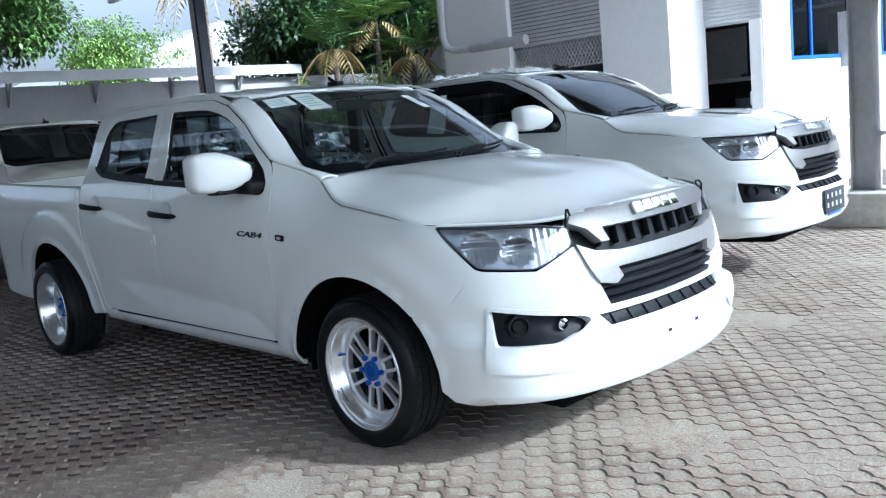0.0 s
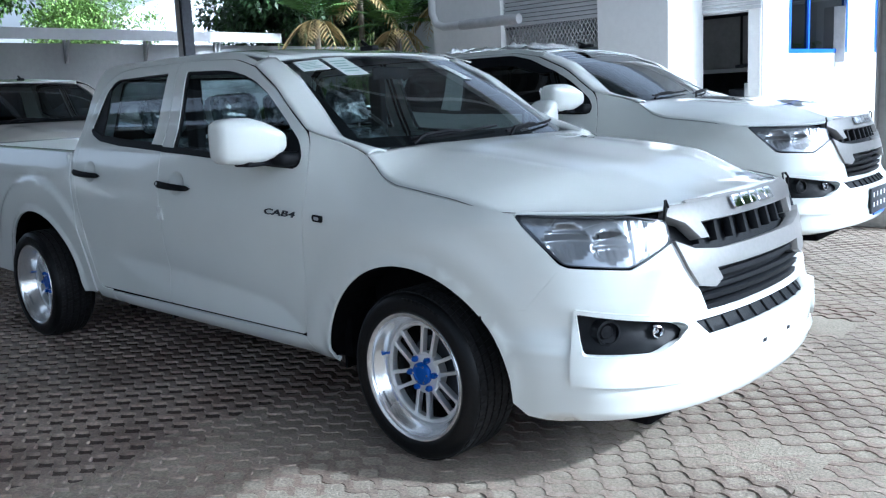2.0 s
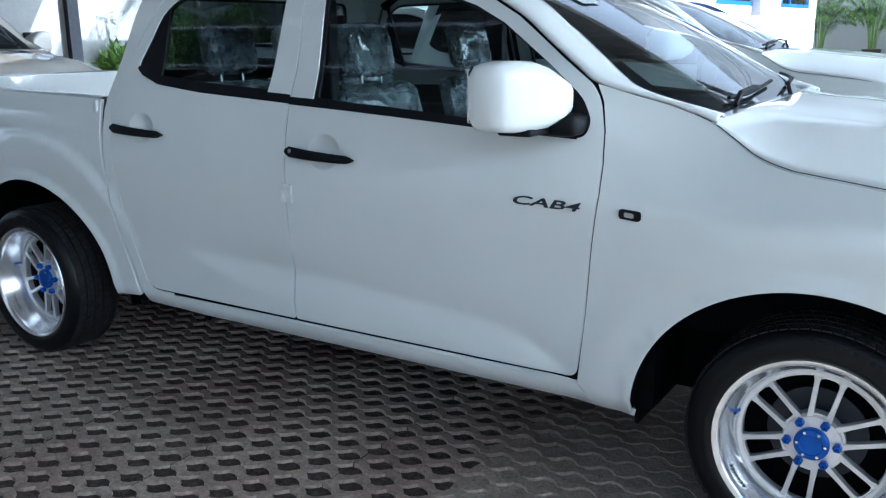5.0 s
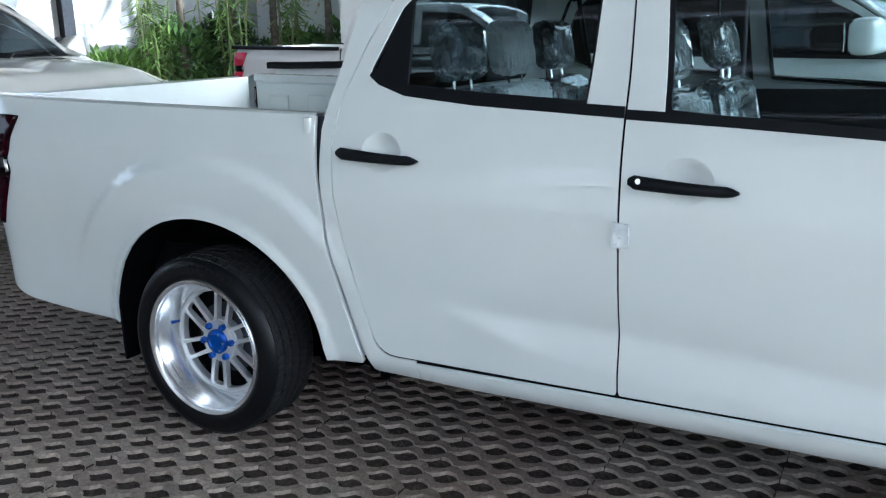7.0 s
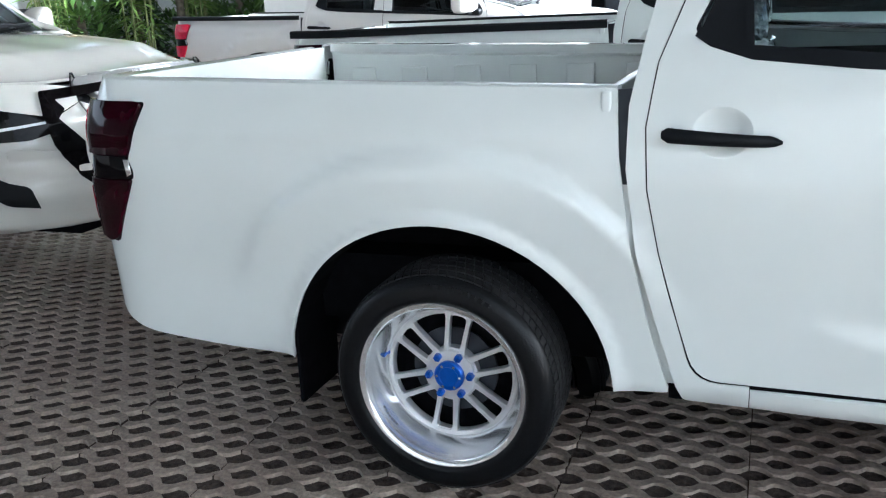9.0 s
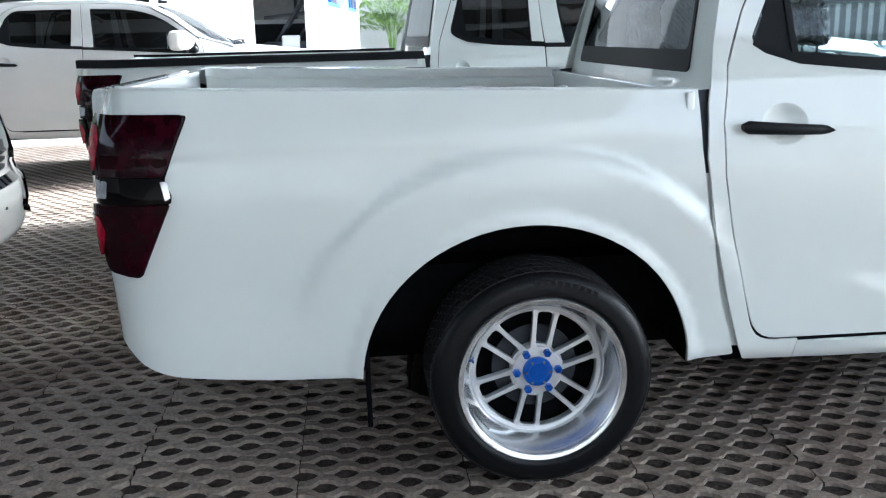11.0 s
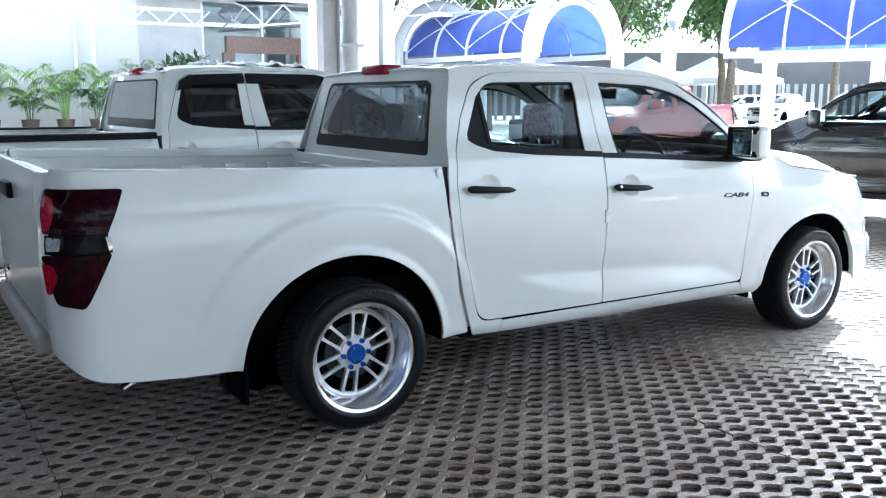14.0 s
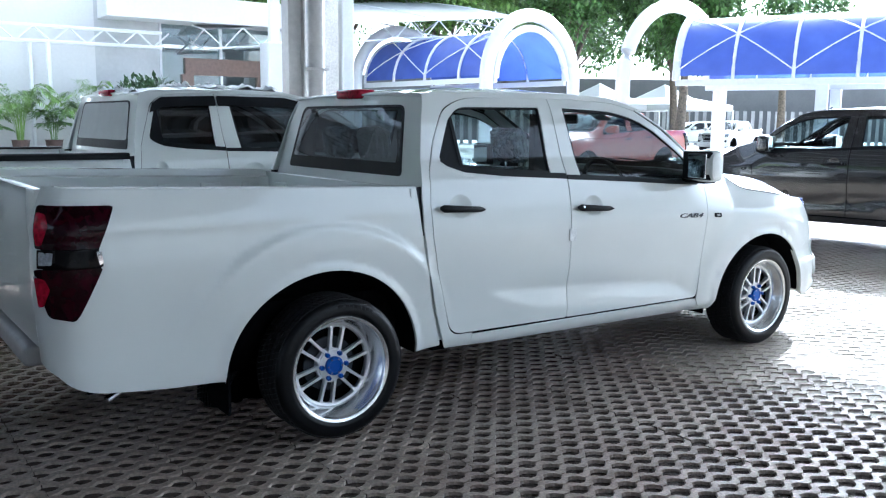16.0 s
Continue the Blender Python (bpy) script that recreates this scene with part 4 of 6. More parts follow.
        for u in us:
            zt = table(u, [-1.2, -1.0, -0.4, 0.455], [1.14, 1.13, 1.112, 1.09])
            o = Vector(skin(to([(u, zt)])[0][0], zt))
            rows.append([rail.verts.new(p) for p in (o, o + Vector((0, -sgn * 0.012, 0.006)), Vector((o.x, o.y - sgn * 0.065, zt + 0.004)), Vector((o.x, o.y - sgn * 0.075, zt - 0.03)),
                                                       Vector((o.x, sgn * 0.735, zt - 0.04)), Vector((o.x, sgn * 0.735, 0.765 if abs(u) < 0.52 else 0.62)))])
        for a, b in zip(rows, rows[1:]):
            for i in range(5):
                rail.faces.new((a[i], b[i], b[i + 1], a[i + 1]))
        part("bed_wall", rail, paint, t, smooth=True)
        boxes("bed_wall_rib", [((-1.0 + k * 0.25, 0.722, 0.79), (-0.88 + k * 0.25, 0.738, 1.03)) for k in range(6)], paint, t, bevel=0.006, flip=sgn)
        if bed_caps:
            bm = bmesh.new()
            rows = []
            for u in us:
                za = table(u, [-1.2, -1.0, -0.4, 0.455], [1.14, 1.13, 1.112, 1.09])
                rows.append([bm.verts.new(p) for p in ((u, sgn * 0.862, za - 0.022), (u, sgn * 0.862, za + 0.012), (u, sgn * 0.85, za + 0.022), (u, sgn * 0.76, za + 0.022))])
            for a, b in zip(rows, rows[1:]):
                for i in range(3):
                    bm.faces.new((a[i], b[i], b[i + 1], a[i + 1]))
            part("bed_rail_cap", bm, BLACK, t, "black bed rail cap")
        # wheel housings
        for which in (0, 1):
            cx, cz, rx, rz = ARCH[which]
            bm = bmesh.new()
            rows = []
            for i in range(19):
                a = math.pi * i / 18
                p = (cx + (rx + 0.012) * math.cos(a), cz + (rz + 0.012) * math.sin(a))
                q = (cx + (rx + 0.002) * math.cos(a), cz + (rz + 0.002) * math.sin(a))
                o = skin(to([q])[0][0], q[1])
                rows.append([bm.verts.new((o[0], o[1] - sgn * 0.014, o[2])), bm.verts.new((p[0], sgn * 0.55, p[1])), bm.verts.new((cx, sgn * 0.55, cz))])
            for a, b in zip(rows, rows[1:]):
                bm.faces.new((a[0], b[0], b[1], a[1]))
                bm.faces.new((a[1], b[1], a[2]))
            part("wheel_housing", bm, DARK, t)
        bm = bmesh.new()
        add_box(bm, (-0.478, 0.62, 0.16), (-0.463, 0.86, 0.5), 0.004)
        bmesh.ops.scale(bm, vec=(1, sgn, 1), verts=bm.verts)
        part("mud_flap", bm, DARK, t)
        bm = bmesh.new()
        add_box(bm, (2.648, 0.6, 0.22), (2.66, 0.8, 0.4), 0.004)
        bmesh.ops.scale(bm, vec=(1, sgn, 1), verts=bm.verts)
        part("mud_flap", bm, DARK, t)
        if details and sgn < 0:
            panel("door_tape", to(rounded([(1.415, 0.84, 0.006), (1.415, 0.775, 0.006), (1.462, 0.772, 0.006), (1.462, 0.836, 0.006)])), skin, FILM_WHITE, t, step=0.05, flange=0.008, lift=0.008, label="strip of protective white tape")
            x, y, z = skin(2.39 - U_MAX, 0.868)
            lettering("CAB4", 0.06, Matrix.Translation((2.39, y - 0.003, 0.846)) @ Matrix.Rotation(radians(90), 4, "X") @ Matrix.Rotation(radians(-2), 4, "Z") @ Matrix.Diagonal((1.42, 0.58, 1, 1)), STEEL_DARK, fd)

    # nose
    half = [(0.0, 0.545)] + [(U_MAX - p[0], p[1]) for p in ((fu(0.37), 0.552), (fu(0.45), 0.7), (fu(0.495), 0.792), (fu(0.64), 0.723), (3.7392, 0.7405), (3.6212, 0.6005), (3.462, 0.5735))]
    half += [(U_MAX - p[0], p[1]) for p in arch_points(0, 40, 0, 8)] + [(U_MAX - 3.62, 0.245), (U_MAX - fu(0.7), 0.225), (U_MAX - fu(0.5), 0.205), (0.0, 0.195)]
    bumper = [(-a, b) for a, b in half] + [(a, b) for a, b in half[::-1]][1:-1]
    slot = [(-0.44, 0.53), (-0.41, 0.487), (0.41, 0.487), (0.44, 0.53)]
    bp = panel("front_bumper", bumper, skin, paint, t, [right(rounded(FOG)), left(rounded(FOG)), slot], step=0.035, flange=0.03)
    panel("lower_slot", [(-0.455, 0.54), (-0.425, 0.478), (0.425, 0.478), (0.455, 0.54)], skin, BLACK, bp, step=0.03, flange=0, lift=-0.03)
    for k in range(9):
        y = -0.36 + k * 0.09
        panel("slot_rib", [(y - 0.006, 0.526), (y - 0.006, 0.49), (y + 0.006, 0.49), (y + 0.006, 0.526)], skin, BLACK, bp, step=0.1, flange=0.012, lift=-0.022)
    for y in (-0.1, 0.1):
        panel("plate_hole", [(y - 0.012, 0.405), (y - 0.012, 0.393), (y + 0.012, 0.393), (y + 0.012, 0.405)], skin, BLACK, bp, step=0.1, flange=0.002, lift=0.002)
    gr = panel("grille", [(-0.53, 0.9), (-0.47, 0.7), (-0.39, 0.54), (0.39, 0.54), (0.47, 0.7), (0.53, 0.9)], skin, BLACK, t, step=0.08, flange=0, lift=-0.05, label="black grille with satin silver bars")
    bars = (("top_bar", [(-0.505, 0.872), (-0.43, 0.845), (-0.375, 0.79), (-0.335, 0.79), (-0.355, 0.842), (0.355, 0.842), (0.335, 0.79), (0.375, 0.79), (0.43, 0.845), (0.505, 0.872),
                         (0.48, 0.904), (-0.48, 0.904)], 0.02),
            ("main_bar", [(-0.5, 0.795), (-0.42, 0.762), (-0.3, 0.748), (0.3, 0.748), (0.42, 0.762), (0.5, 0.795), (0.462, 0.705), (0.425, 0.645), (0.35, 0.63), (0.31, 0.652), (0.33, 0.69),
                          (-0.33, 0.69), (-0.31, 0.652), (-0.35, 0.63), (-0.425, 0.645), (-0.462, 0.705)], 0.026))
    for nm, poly, lf in bars:
        panel(nm, poly, skin, grille_mat, gr, step=0.04, flange=0.05, lift=lf - 0.012)
    panel("top_trim", [(-0.4, 0.912), (-0.4, 0.903), (0.4, 0.903), (0.4, 0.912)], skin, SATIN, gr, step=0.1, flange=0.03, lift=0.012)
    for k in range(5):
        y = -0.13 + k * 0.065
        panel("badge_shape", rounded([(y - 0.027, 0.898, 0.006), (y - 0.027, 0.862, 0.006), (y + 0.027, 0.862, 0.006), (y + 0.027, 0.898, 0.006)], 3), skin, CHROME, gr, step=0.1, flange=0.012, lift=0.024)
    for k in range(8):
        y = -0.35 + k * 0.1
        panel("grille_fin", [(y - 0.008, 0.845), (y - 0.016, 0.775), (y + 0.004, 0.775), (y + 0.012, 0.845)], skin, BLACK, gr, step=0.1, flange=0.03, lift=-0.014)
    for z0, hw in ((0.665, 0.33), (0.628, 0.42), (0.592, 0.405), (0.558, 0.385)):
        panel("grille_slat", [(-hw, z0 + 0.009), (-hw, z0 - 0.007), (hw, z0 - 0.007), (hw, z0 + 0.009)], skin, BLACK, gr, step=0.1, flange=0.03, lift=-0.008)
    if plate:
        box("number_plate", (4.1, -0.19, 0.3), (4.112, 0.19, 0.46), STEEL_DARK, bp, "dark number plate with pale bars", bevel=0.004)
        boxes("plate_bar", [((4.112, -0.15 + k * 0.08, 0.34 + r * 0.062), (4.114, -0.128 + k * 0.08, 0.37 + r * 0.062)) for r in range(2) for k in range(4)], STEEL_WHITE, bp)
        box("plate_base", (4.1, -0.12, 0.284), (4.108, 0.12, 0.299), BLUE_PAINT, bp)

    # bonnet
    def bonnet(a, b):
        s = 2 * b - 1
        k = abs(s)
        x1 = table(k, [0, 0.35, 0.6, 0.72, 0.84, 0.94, 1], [3.985, 3.965, 3.915, 3.86, 3.76, 3.66, 3.575])
        x0 = table(k, [0, 0.6, 0.93, 1], [2.815, 2.805, 2.8, 2.807])
        x = x0 + (x1 - x0) * a
        zc = table(x, HX, HZ)
        ze = table(x, [2.8, 2.865, 2.92, 2.965, 3.03, 3.2, 3.5, 3.6], [1.093, 1.054, 1.018, 0.998, 0.981, 0.96, 0.921, 0.91])
        ye = abs(skin(x - U_MAX, ze)[1]) if x < 3.58 else 0.785
        y = ye * k
        drop = k**3.2
        z = zc + (ze - zc) * drop
        z += 0.012 * math.exp(-(((k - 0.62) / 0.09) ** 2)) * smooth(a, 0.0, 0.3) - 0.012 * math.exp(-((k / 0.28) ** 2)) * smooth(a, 0.1, 0.5) * (1 - smooth(a, 0.85, 1))
        z_end = table(k, [0, 0.3, 0.6, 0.75, 0.9, 1], [0.925, 0.92, 0.902, 0.898, 0.905, 0.909])
        z += (z_end - z) * smooth(a, 0.62, 1.0) ** 1.3
        return (x, s / (k or 1) * y, z)

    for side in (0.0, 1.0):
        bm = bmesh.new()
        add_tube(bm, [Vector(bonnet(a, side)) + Vector((0, (side * 2 - 1) * 0.001, 0.0008)) for a in np.linspace(0.02, 1, 30)], 0.0012, 6)
        part("bonnet_seam", bm, DARK, t, smooth=True)
    grid_sheet("bonnet", bonnet, 40, 48, paint, t, thick=0.012)
    box("engine_bay", (2.75, -0.7, 0.5), (3.78, 0.7, 0.86), DARK, t)
    box("nose_core", (3.6, -0.45, 0.25), (3.88, 0.45, 0.86), DARK, t)

    # windscreen
    def screen(a, b):
        s = 2 * b - 1
        lo = Vector((2.83 - 0.155 * s**4, s * 0.7, 1.1 + 0.008 * s * s))
        up = Vector((2.02 + 0.03 * s * s, s * 0.578, 1.522 - 0.035 * s * s))
        p = lo.lerp(up, a)
        p.z += 0.02 * math.sin(math.pi * a)
        return p

    ws = grid_sheet("windscreen", screen, 16, 20, GLASS, t, "clear laminated windscreen")
    edge = bmesh.new()
    for (a0, a1, b0, b1) in ((0, 0.09, 0, 1), (0.95, 1, 0, 1), (0, 1, 0, 0.03), (0, 1, 0.97, 1)):
        n = 12
        for i in range(n):
            qs = []
            for (ii, jj) in ((0, 0), (1, 0), (1, 1), (0, 1)):
                if a1 - a0 < 0.5:
                    aa, bb = a0 + (a1 - a0) * jj, b0 + (b1 - b0) * (i + ii) / n
                else:
                    aa, bb = a0 + (a1 - a0) * (i + ii) / n, b0 + (b1 - b0) * jj
                qs.append(edge.verts.new(Vector(screen(aa, bb)) - Vector((0.004, 0, 0.004))))
            edge.faces.new(qs)
    part("screen_border", edge, BLACK, ws)
    if fancy:
        for a0, a1, c0, c1 in ((0.8, 0.94, 0.055, 0.185), (0.7, 0.95, 0.21, 0.325), (0.62, 0.84, 0.8, 0.85)):
            verts = [Vector(screen(a, b)) + Vector((0.004, 0, 0.004)) for a, b in ((a0, c0), (a0, c1), (a1, c1), (a1, c0))]
            note = mesh_object("paper_notice", verts, [(0, 1, 2, 3)], PAPER, ws, "pale printed notice stuck inside the windscreen")
            if c0 < 0.5:
                bm = bmesh.new()
                for r in range(5):
                    f0 = a1 - (a1 - a0) * (0.2 + 0.14 * r)
                    f1 = f0 - (a1 - a0) * 0.05
                    e0, e1 = c0 + (c1 - c0) * 0.12, c0 + (c1 - c0) * (0.85 - 0.11 * (r % 3))
                    bm.faces.new([bm.verts.new(Vector(screen(a, b)) + Vector((0.0055, 0, 0.0055))) for a, b in ((f1, e0), (f1, e1), (f0, e1), (f0, e0))])
                part("printed_bars", bm, INK, ws)
    box("cowl", (2.66, -0.56, 1.0), (2.84, 0.56, 1.06), BLACK, t, bevel=0.01)
    for y0, y1 in ((-0.5, 0.08), (0.1, 0.62)):
        bm = bmesh.new()
        clear = Vector((0.006, 0, 0.014))
        way = [Vector(screen(0.03 + 0.05 * k, ((y0 + (y1 - y0) * k) / 0.72 + 1) / 2)) + clear for k in np.linspace(0, 1, 9)]
        add_tube(bm, way, 0.006, 6)
        add_tube(bm, [Vector(screen(0.0, (y0 / 0.72 + 1) / 2)) + clear * 0.5, way[1] + clear * 0.6, way[3] + clear * 0.9, way[4] + clear * 0.4], 0.008, 6)
        part("wiper", bm, BLACK, t)

    # roof
    def roof(a, b):
        s = 2 * b - 1
        k = abs(s)
        x = 0.59 + a * (2.045 - 0.59)
        zc = table(x, [0.59, 0.72, 1.0, 1.4, 1.8, 2.045], [1.535, 1.562, 1.579, 1.582, 1.56, 1.521])
        edge_h = table(x, [0.62, 0.8, 1.8, 1.92, 2.045], [0.66, 0.662, 0.655, 0.635, 0.585])
        ze = table(x, [0.59, 0.8, 1.6, 1.9, 2.045], [1.52, 1.547, 1.549, 1.535, 1.492])
        z = zc + (ze - zc) * k**3.4
        z -= 0.006 * math.exp(-(((k - 0.72) / 0.05) ** 2))
        return (x, s * edge_h, z)

    grid_sheet("roof", roof, 24, 32, paint, t, thick=0.01)
    bm = bmesh.new()
    add_box(bm, (2.0, -0.03, 1.535), (2.09, 0.02, 1.56), 0.008, None)
    add_rod(bm, (2.03, 0, 1.555), (1.985, 0, 1.585), 0.012, 0.008)
    part("antenna", bm, BLACK, t, smooth=True)

    # back of the cab
    def back(a, b):
        z = b
        x = table(z, [0.3, 0.9, 1.05, 1.2, 1.4, 1.53], [0.60, 0.5, 0.505, 0.53, 0.572, 0.605])
        return (x + 0.012 * (abs(a) / 0.7) ** 4, -a, z)

    bw = 0.755
    win = rounded([(-0.63, 1.125, 0.03), (0.63, 1.125, 0.03), (0.555, 1.475, 0.05), (-0.555, 1.475, 0.05)])
    outer = [(-0.82, 0.33), (0.82, 0.33), (0.825, 1.08), (0.78, 1.2), (0.72, 1.42), (0.655, 1.53), (-0.655, 1.53), (-0.72, 1.42), (-0.78, 1.2), (-0.825, 1.08)]

    def back_out(a, b):
        x, y, z = back(a, b)
        return (x, y, z)

    panel("cab_back", outer, back_out, paint, t, [win], step=0.06, flange=0.0)
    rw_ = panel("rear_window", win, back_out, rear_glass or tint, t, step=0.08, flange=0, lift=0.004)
    panel("rear_window_border", win, back_out, BLACK, rw_, [rounded([(-0.6, 1.19, 0.03), (0.6, 1.19, 0.03), (0.543, 1.462, 0.045), (-0.543, 1.462, 0.045)])], step=0.1, flange=0.008, lift=0.005)
    bm = bmesh.new()
    add_box(bm, (0.57, -0.13, 1.512), (0.68, 0.13, 1.562), 0.015)
    part("high_brake_light", bm, LENS_RED2, t, "red high brake light", smooth=True)

    # bed floor, front board and tailgate
    box("bed_floor", (-1.16, -0.54, 0.6), (0.45, 0.54, 0.62), paint, t)
    boxes("bed_floor_rib", [((-1.14, -0.52 + k * 0.12, 0.62), (0.43, -0.46 + k * 0.12, 0.632)) for k in range(9)], paint, t)
    bb = box("bed_front_board", (0.43, -0.86, 0.6), (0.455, 0.86, 1.085), paint, t, bevel=0.006)
    boxes("board_rib", [((0.418, -0.64 + k * 0.28, 0.68), (0.436, -0.48 + k * 0.28, 1.03)) for k in range(5)], paint, bb, bevel=0.006)

    def gate(a, b):
        return (table(b, [0.5, 0.6, 0.9, 1.0, 1.1, 1.16], [-1.168, -1.177, -1.179, -1.189, -1.189, -1.175]) + 0.006 * (a / 0.7) ** 2, -a, b)

    tg = panel("tailgate", rounded([(-0.7, 0.52, 0.02), (0.7, 0.52, 0.02), (0.7, 1.132, 0.02), (-0.7, 1.132, 0.02)]), gate, paint, t, step=0.06, flange=0.03)
    box("tailgate_inner", (-1.152, -0.7, 0.53), (-1.117, 0.7, 1.127), paint, tg, bevel=0.006)
    box("tailgate_handle", (-1.212, -0.12, 0.98), (-1.182, 0.12, 1.045), BLACK, tg, "black tailgate handle", bevel=0.008)
    boxes("badge_shape", [((-1.195, 0.38 - k * 0.055, 0.62), (-1.177, 0.42 - k * 0.055, 0.65)) for k in range(5)], CHROME, tg)
    box("rear_step", (-1.205, -0.6, 0.42), (-1.1, 0.6, 0.5), STEEL_GREY if details else BLACK, t, "grey rear step bumper", bevel=0.02)
    bm = bmesh.new()
    add_rod(bm, (-0.4, -0.45, 0.34), (-0.78, -0.56, 0.285), 0.017, n=12)
    add_rod(bm, (-0.78, -0.56, 0.285), (-0.9, -0.6, 0.235), 0.017, n=12)
    part("exhaust_pipe", bm, CHROME, t, smooth=True)
    # underside
    box("chassis", (-0.95, -0.5, 0.24), (3.6, 0.5, 0.44), DARK, t)
    box("cab_floor", (0.6, -0.8, 0.275), (2.7, 0.8, 0.46), DARK, t)
    box("bed_underside", (-1.08, -0.69, 0.38), (0.45, 0.72, 0.59), DARK, t)
    box("splash_guard", (3.4, -0.55, 0.17), (3.9, 0.55, 0.25), DARK, t, bevel=0.02)
    bm = bmesh.new()
    add_rod(bm, (0, -0.7, 0.29), (0, 0.7, 0.29), 0.05, n=10)
    add_rod(bm, (3.11, -0.7, 0.29), (3.11, 0.7, 0.29), 0.04, n=10)
    part("axle", bm, DARK, t)
    if interior:
        for sgn in (-1, 1):
            box("door_trim", (0.75, min(sgn * 0.76, sgn * 0.79), 0.5), (2.5, max(sgn * 0.76, sgn * 0.79), 1.07), TRIM, t, bevel=0.01)
            bm = bmesh.new()
            add_box(bm, (1.36, 0.6, 1.08), (1.46, 0.65, 1.44), 0.01)
            bmesh.ops.scale(bm, vec=(1, sgn, 1), verts=bm.verts)
            part("pillar_trim", bm, TRIM, t)
        box("dashboard", (2.35, -0.74, 0.75), (2.78, 0.74, 1.05), TRIM, t, bevel=0.05)
        box("headlining", (0.72, -0.58, 1.5), (2.0, 0.58, 1.515), WALL_GREY, t)
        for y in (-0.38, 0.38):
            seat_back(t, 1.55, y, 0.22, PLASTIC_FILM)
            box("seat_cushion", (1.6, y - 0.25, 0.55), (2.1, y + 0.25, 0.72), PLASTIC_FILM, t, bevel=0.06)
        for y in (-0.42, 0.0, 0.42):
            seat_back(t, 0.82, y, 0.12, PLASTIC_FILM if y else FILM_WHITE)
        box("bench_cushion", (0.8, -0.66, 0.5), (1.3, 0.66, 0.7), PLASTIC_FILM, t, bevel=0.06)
        bm = bmesh.new()
        ring = [(0.185 * math.cos(a), 0, 0.185 * math.sin(a)) for a in np.linspace(0, 2 * math.pi, 33)]
        for a, b in zip(ring, ring[1:]):
            add_rod(bm, a, b, 0.014, n=6, caps=False)
        add_box(bm, (-0.17, -0.01, -0.02), (0.17, 0.02, 0.02), 0.005)
        add_rod(bm, (0, 0, 0), (0, 0.25, -0.05), 0.03, n=8)
        ob = part("steering_wheel", bm, BLACK, t, smooth=True)
        ob.matrix_local = Matrix.Translation((2.2, -0.38, 1.0)) @ Matrix.Rotation(radians(-90), 4, "Z") @ Matrix.Rotation(radians(25), 4, "X")
        box("inner_mirror", (2.17, -0.12, 1.39), (2.19, 0.12, 1.45), BLACK, t, bevel=0.01)
    else:
        box("dark_cabin", (0.75, -0.6, 0.5), (2.5, 0.6, 1.1), TRIM, t)
    if suv:
        for to, sgn in flanks:
            panel("lamp_cover", to(rounded([(q[0], q[1]) for q in HEADLIGHT])), skin, paint, t, step=0.04, flange=0, lift=0.008)
            sl = panel("slim_headlight", to(rounded([(3.6, 0.83), (fu(0.6), 0.735, 0.02), (fu(0.6), 0.68, 0.01), (fu(0.7), 0.65, 0.02), (3.74, 0.65, 0.02)])), skin, GLOSS_BLACK, t, step=0.04, flange=0.01, lift=0.014, label="slim dark headlight")
            panel("daylight_strip", to([(3.74, 0.695), (fu(0.61), 0.72), (fu(0.61), 0.728), (3.72, 0.708)]), skin, LENS_WHITE, sl, step=0.05, flange=0.004, lift=0.018)
            panel("black_trim", to(rounded([(fu(0.65), 0.855, 0.01), (fu(0.30), 0.87), (fu(0.30), 0.835), (fu(0.60), 0.815, 0.01), (fu(0.57), 0.77), (fu(0.60), 0.73), (fu(0.52), 0.62), (fu(0.52), 0.5, 0.02), (fu(0.43), 0.34, 0.02), (fu(0.40), 0.33), (fu(0.46), 0.36),
                                            (fu(0.57), 0.47, 0.02), (fu(0.63), 0.62), (fu(0.65), 0.75)])), skin, GLOSS_BLACK, t, step=0.04, flange=0.03, lift=0.022, label="gloss black C-shaped trim")
            panel("lower_grille", to(rounded([(fu(0.83), 0.53, 0.02), (fu(0.78), 0.38, 0.03), (fu(0.7), 0.34, 0.02), (fu(0.72), 0.45, 0.02)])), skin, BLACK, t, step=0.05, flange=0.01, lift=0.02)
            panel("lower_cover", to([(3.79, 0.625), (3.77, 0.44), (fu(0.6), 0.43), (fu(0.44), 0.5), (fu(0.46), 0.57)]), skin, paint, t, step=0.04, flange=0.012, lift=0.016)
    if plate:
        rng = random.Random(12)
        for x0, y0, w, l in ((1.9, -0.52, 0.16, 0.55), (1.75, -0.5, 0.2, 0.6), (1.5, -0.58, 0.14, 0.35), (1.2, -0.6, 0.08, 0.6), (0.66, -0.5, 0.1, 0.5), (0.7, 0.1, 0.1, 0.4)):
            def scrap(a, b, x0=x0, y0=y0, w=w, l=l):
                x, y = x0 + w * (a - 0.5) + 0.03 * noise.noise(Vector((a * 4, b * 9, x0))), y0 + l * b
                return (x, y, table(x, [0.59, 0.72, 1.0, 1.4, 1.8, 2.045], [1.52, 1.55, 1.572, 1.575, 1.553, 1.515]) - 0.02 * (y / 0.6) ** 4 + 0.012 + 0.075 * abs(noise.noise(Vector((a * 5 + x0, b * 8, 2)))) * math.sin(math.pi * a))

            grid_sheet("plastic_scrap", scrap, 6, 20, FILM_WHITE, t, "crumpled white plastic film", thick=0.001)
    if remap:
        # a shorter cab before a longer bed
        for ob in [o for o in t.children_recursive if o.type == "MESH"]:
            if ob.matrix_basis == Matrix.Identity(4):
                for v in ob.data.vertices:
                    v.co.x = table(v.co.x, *remap)
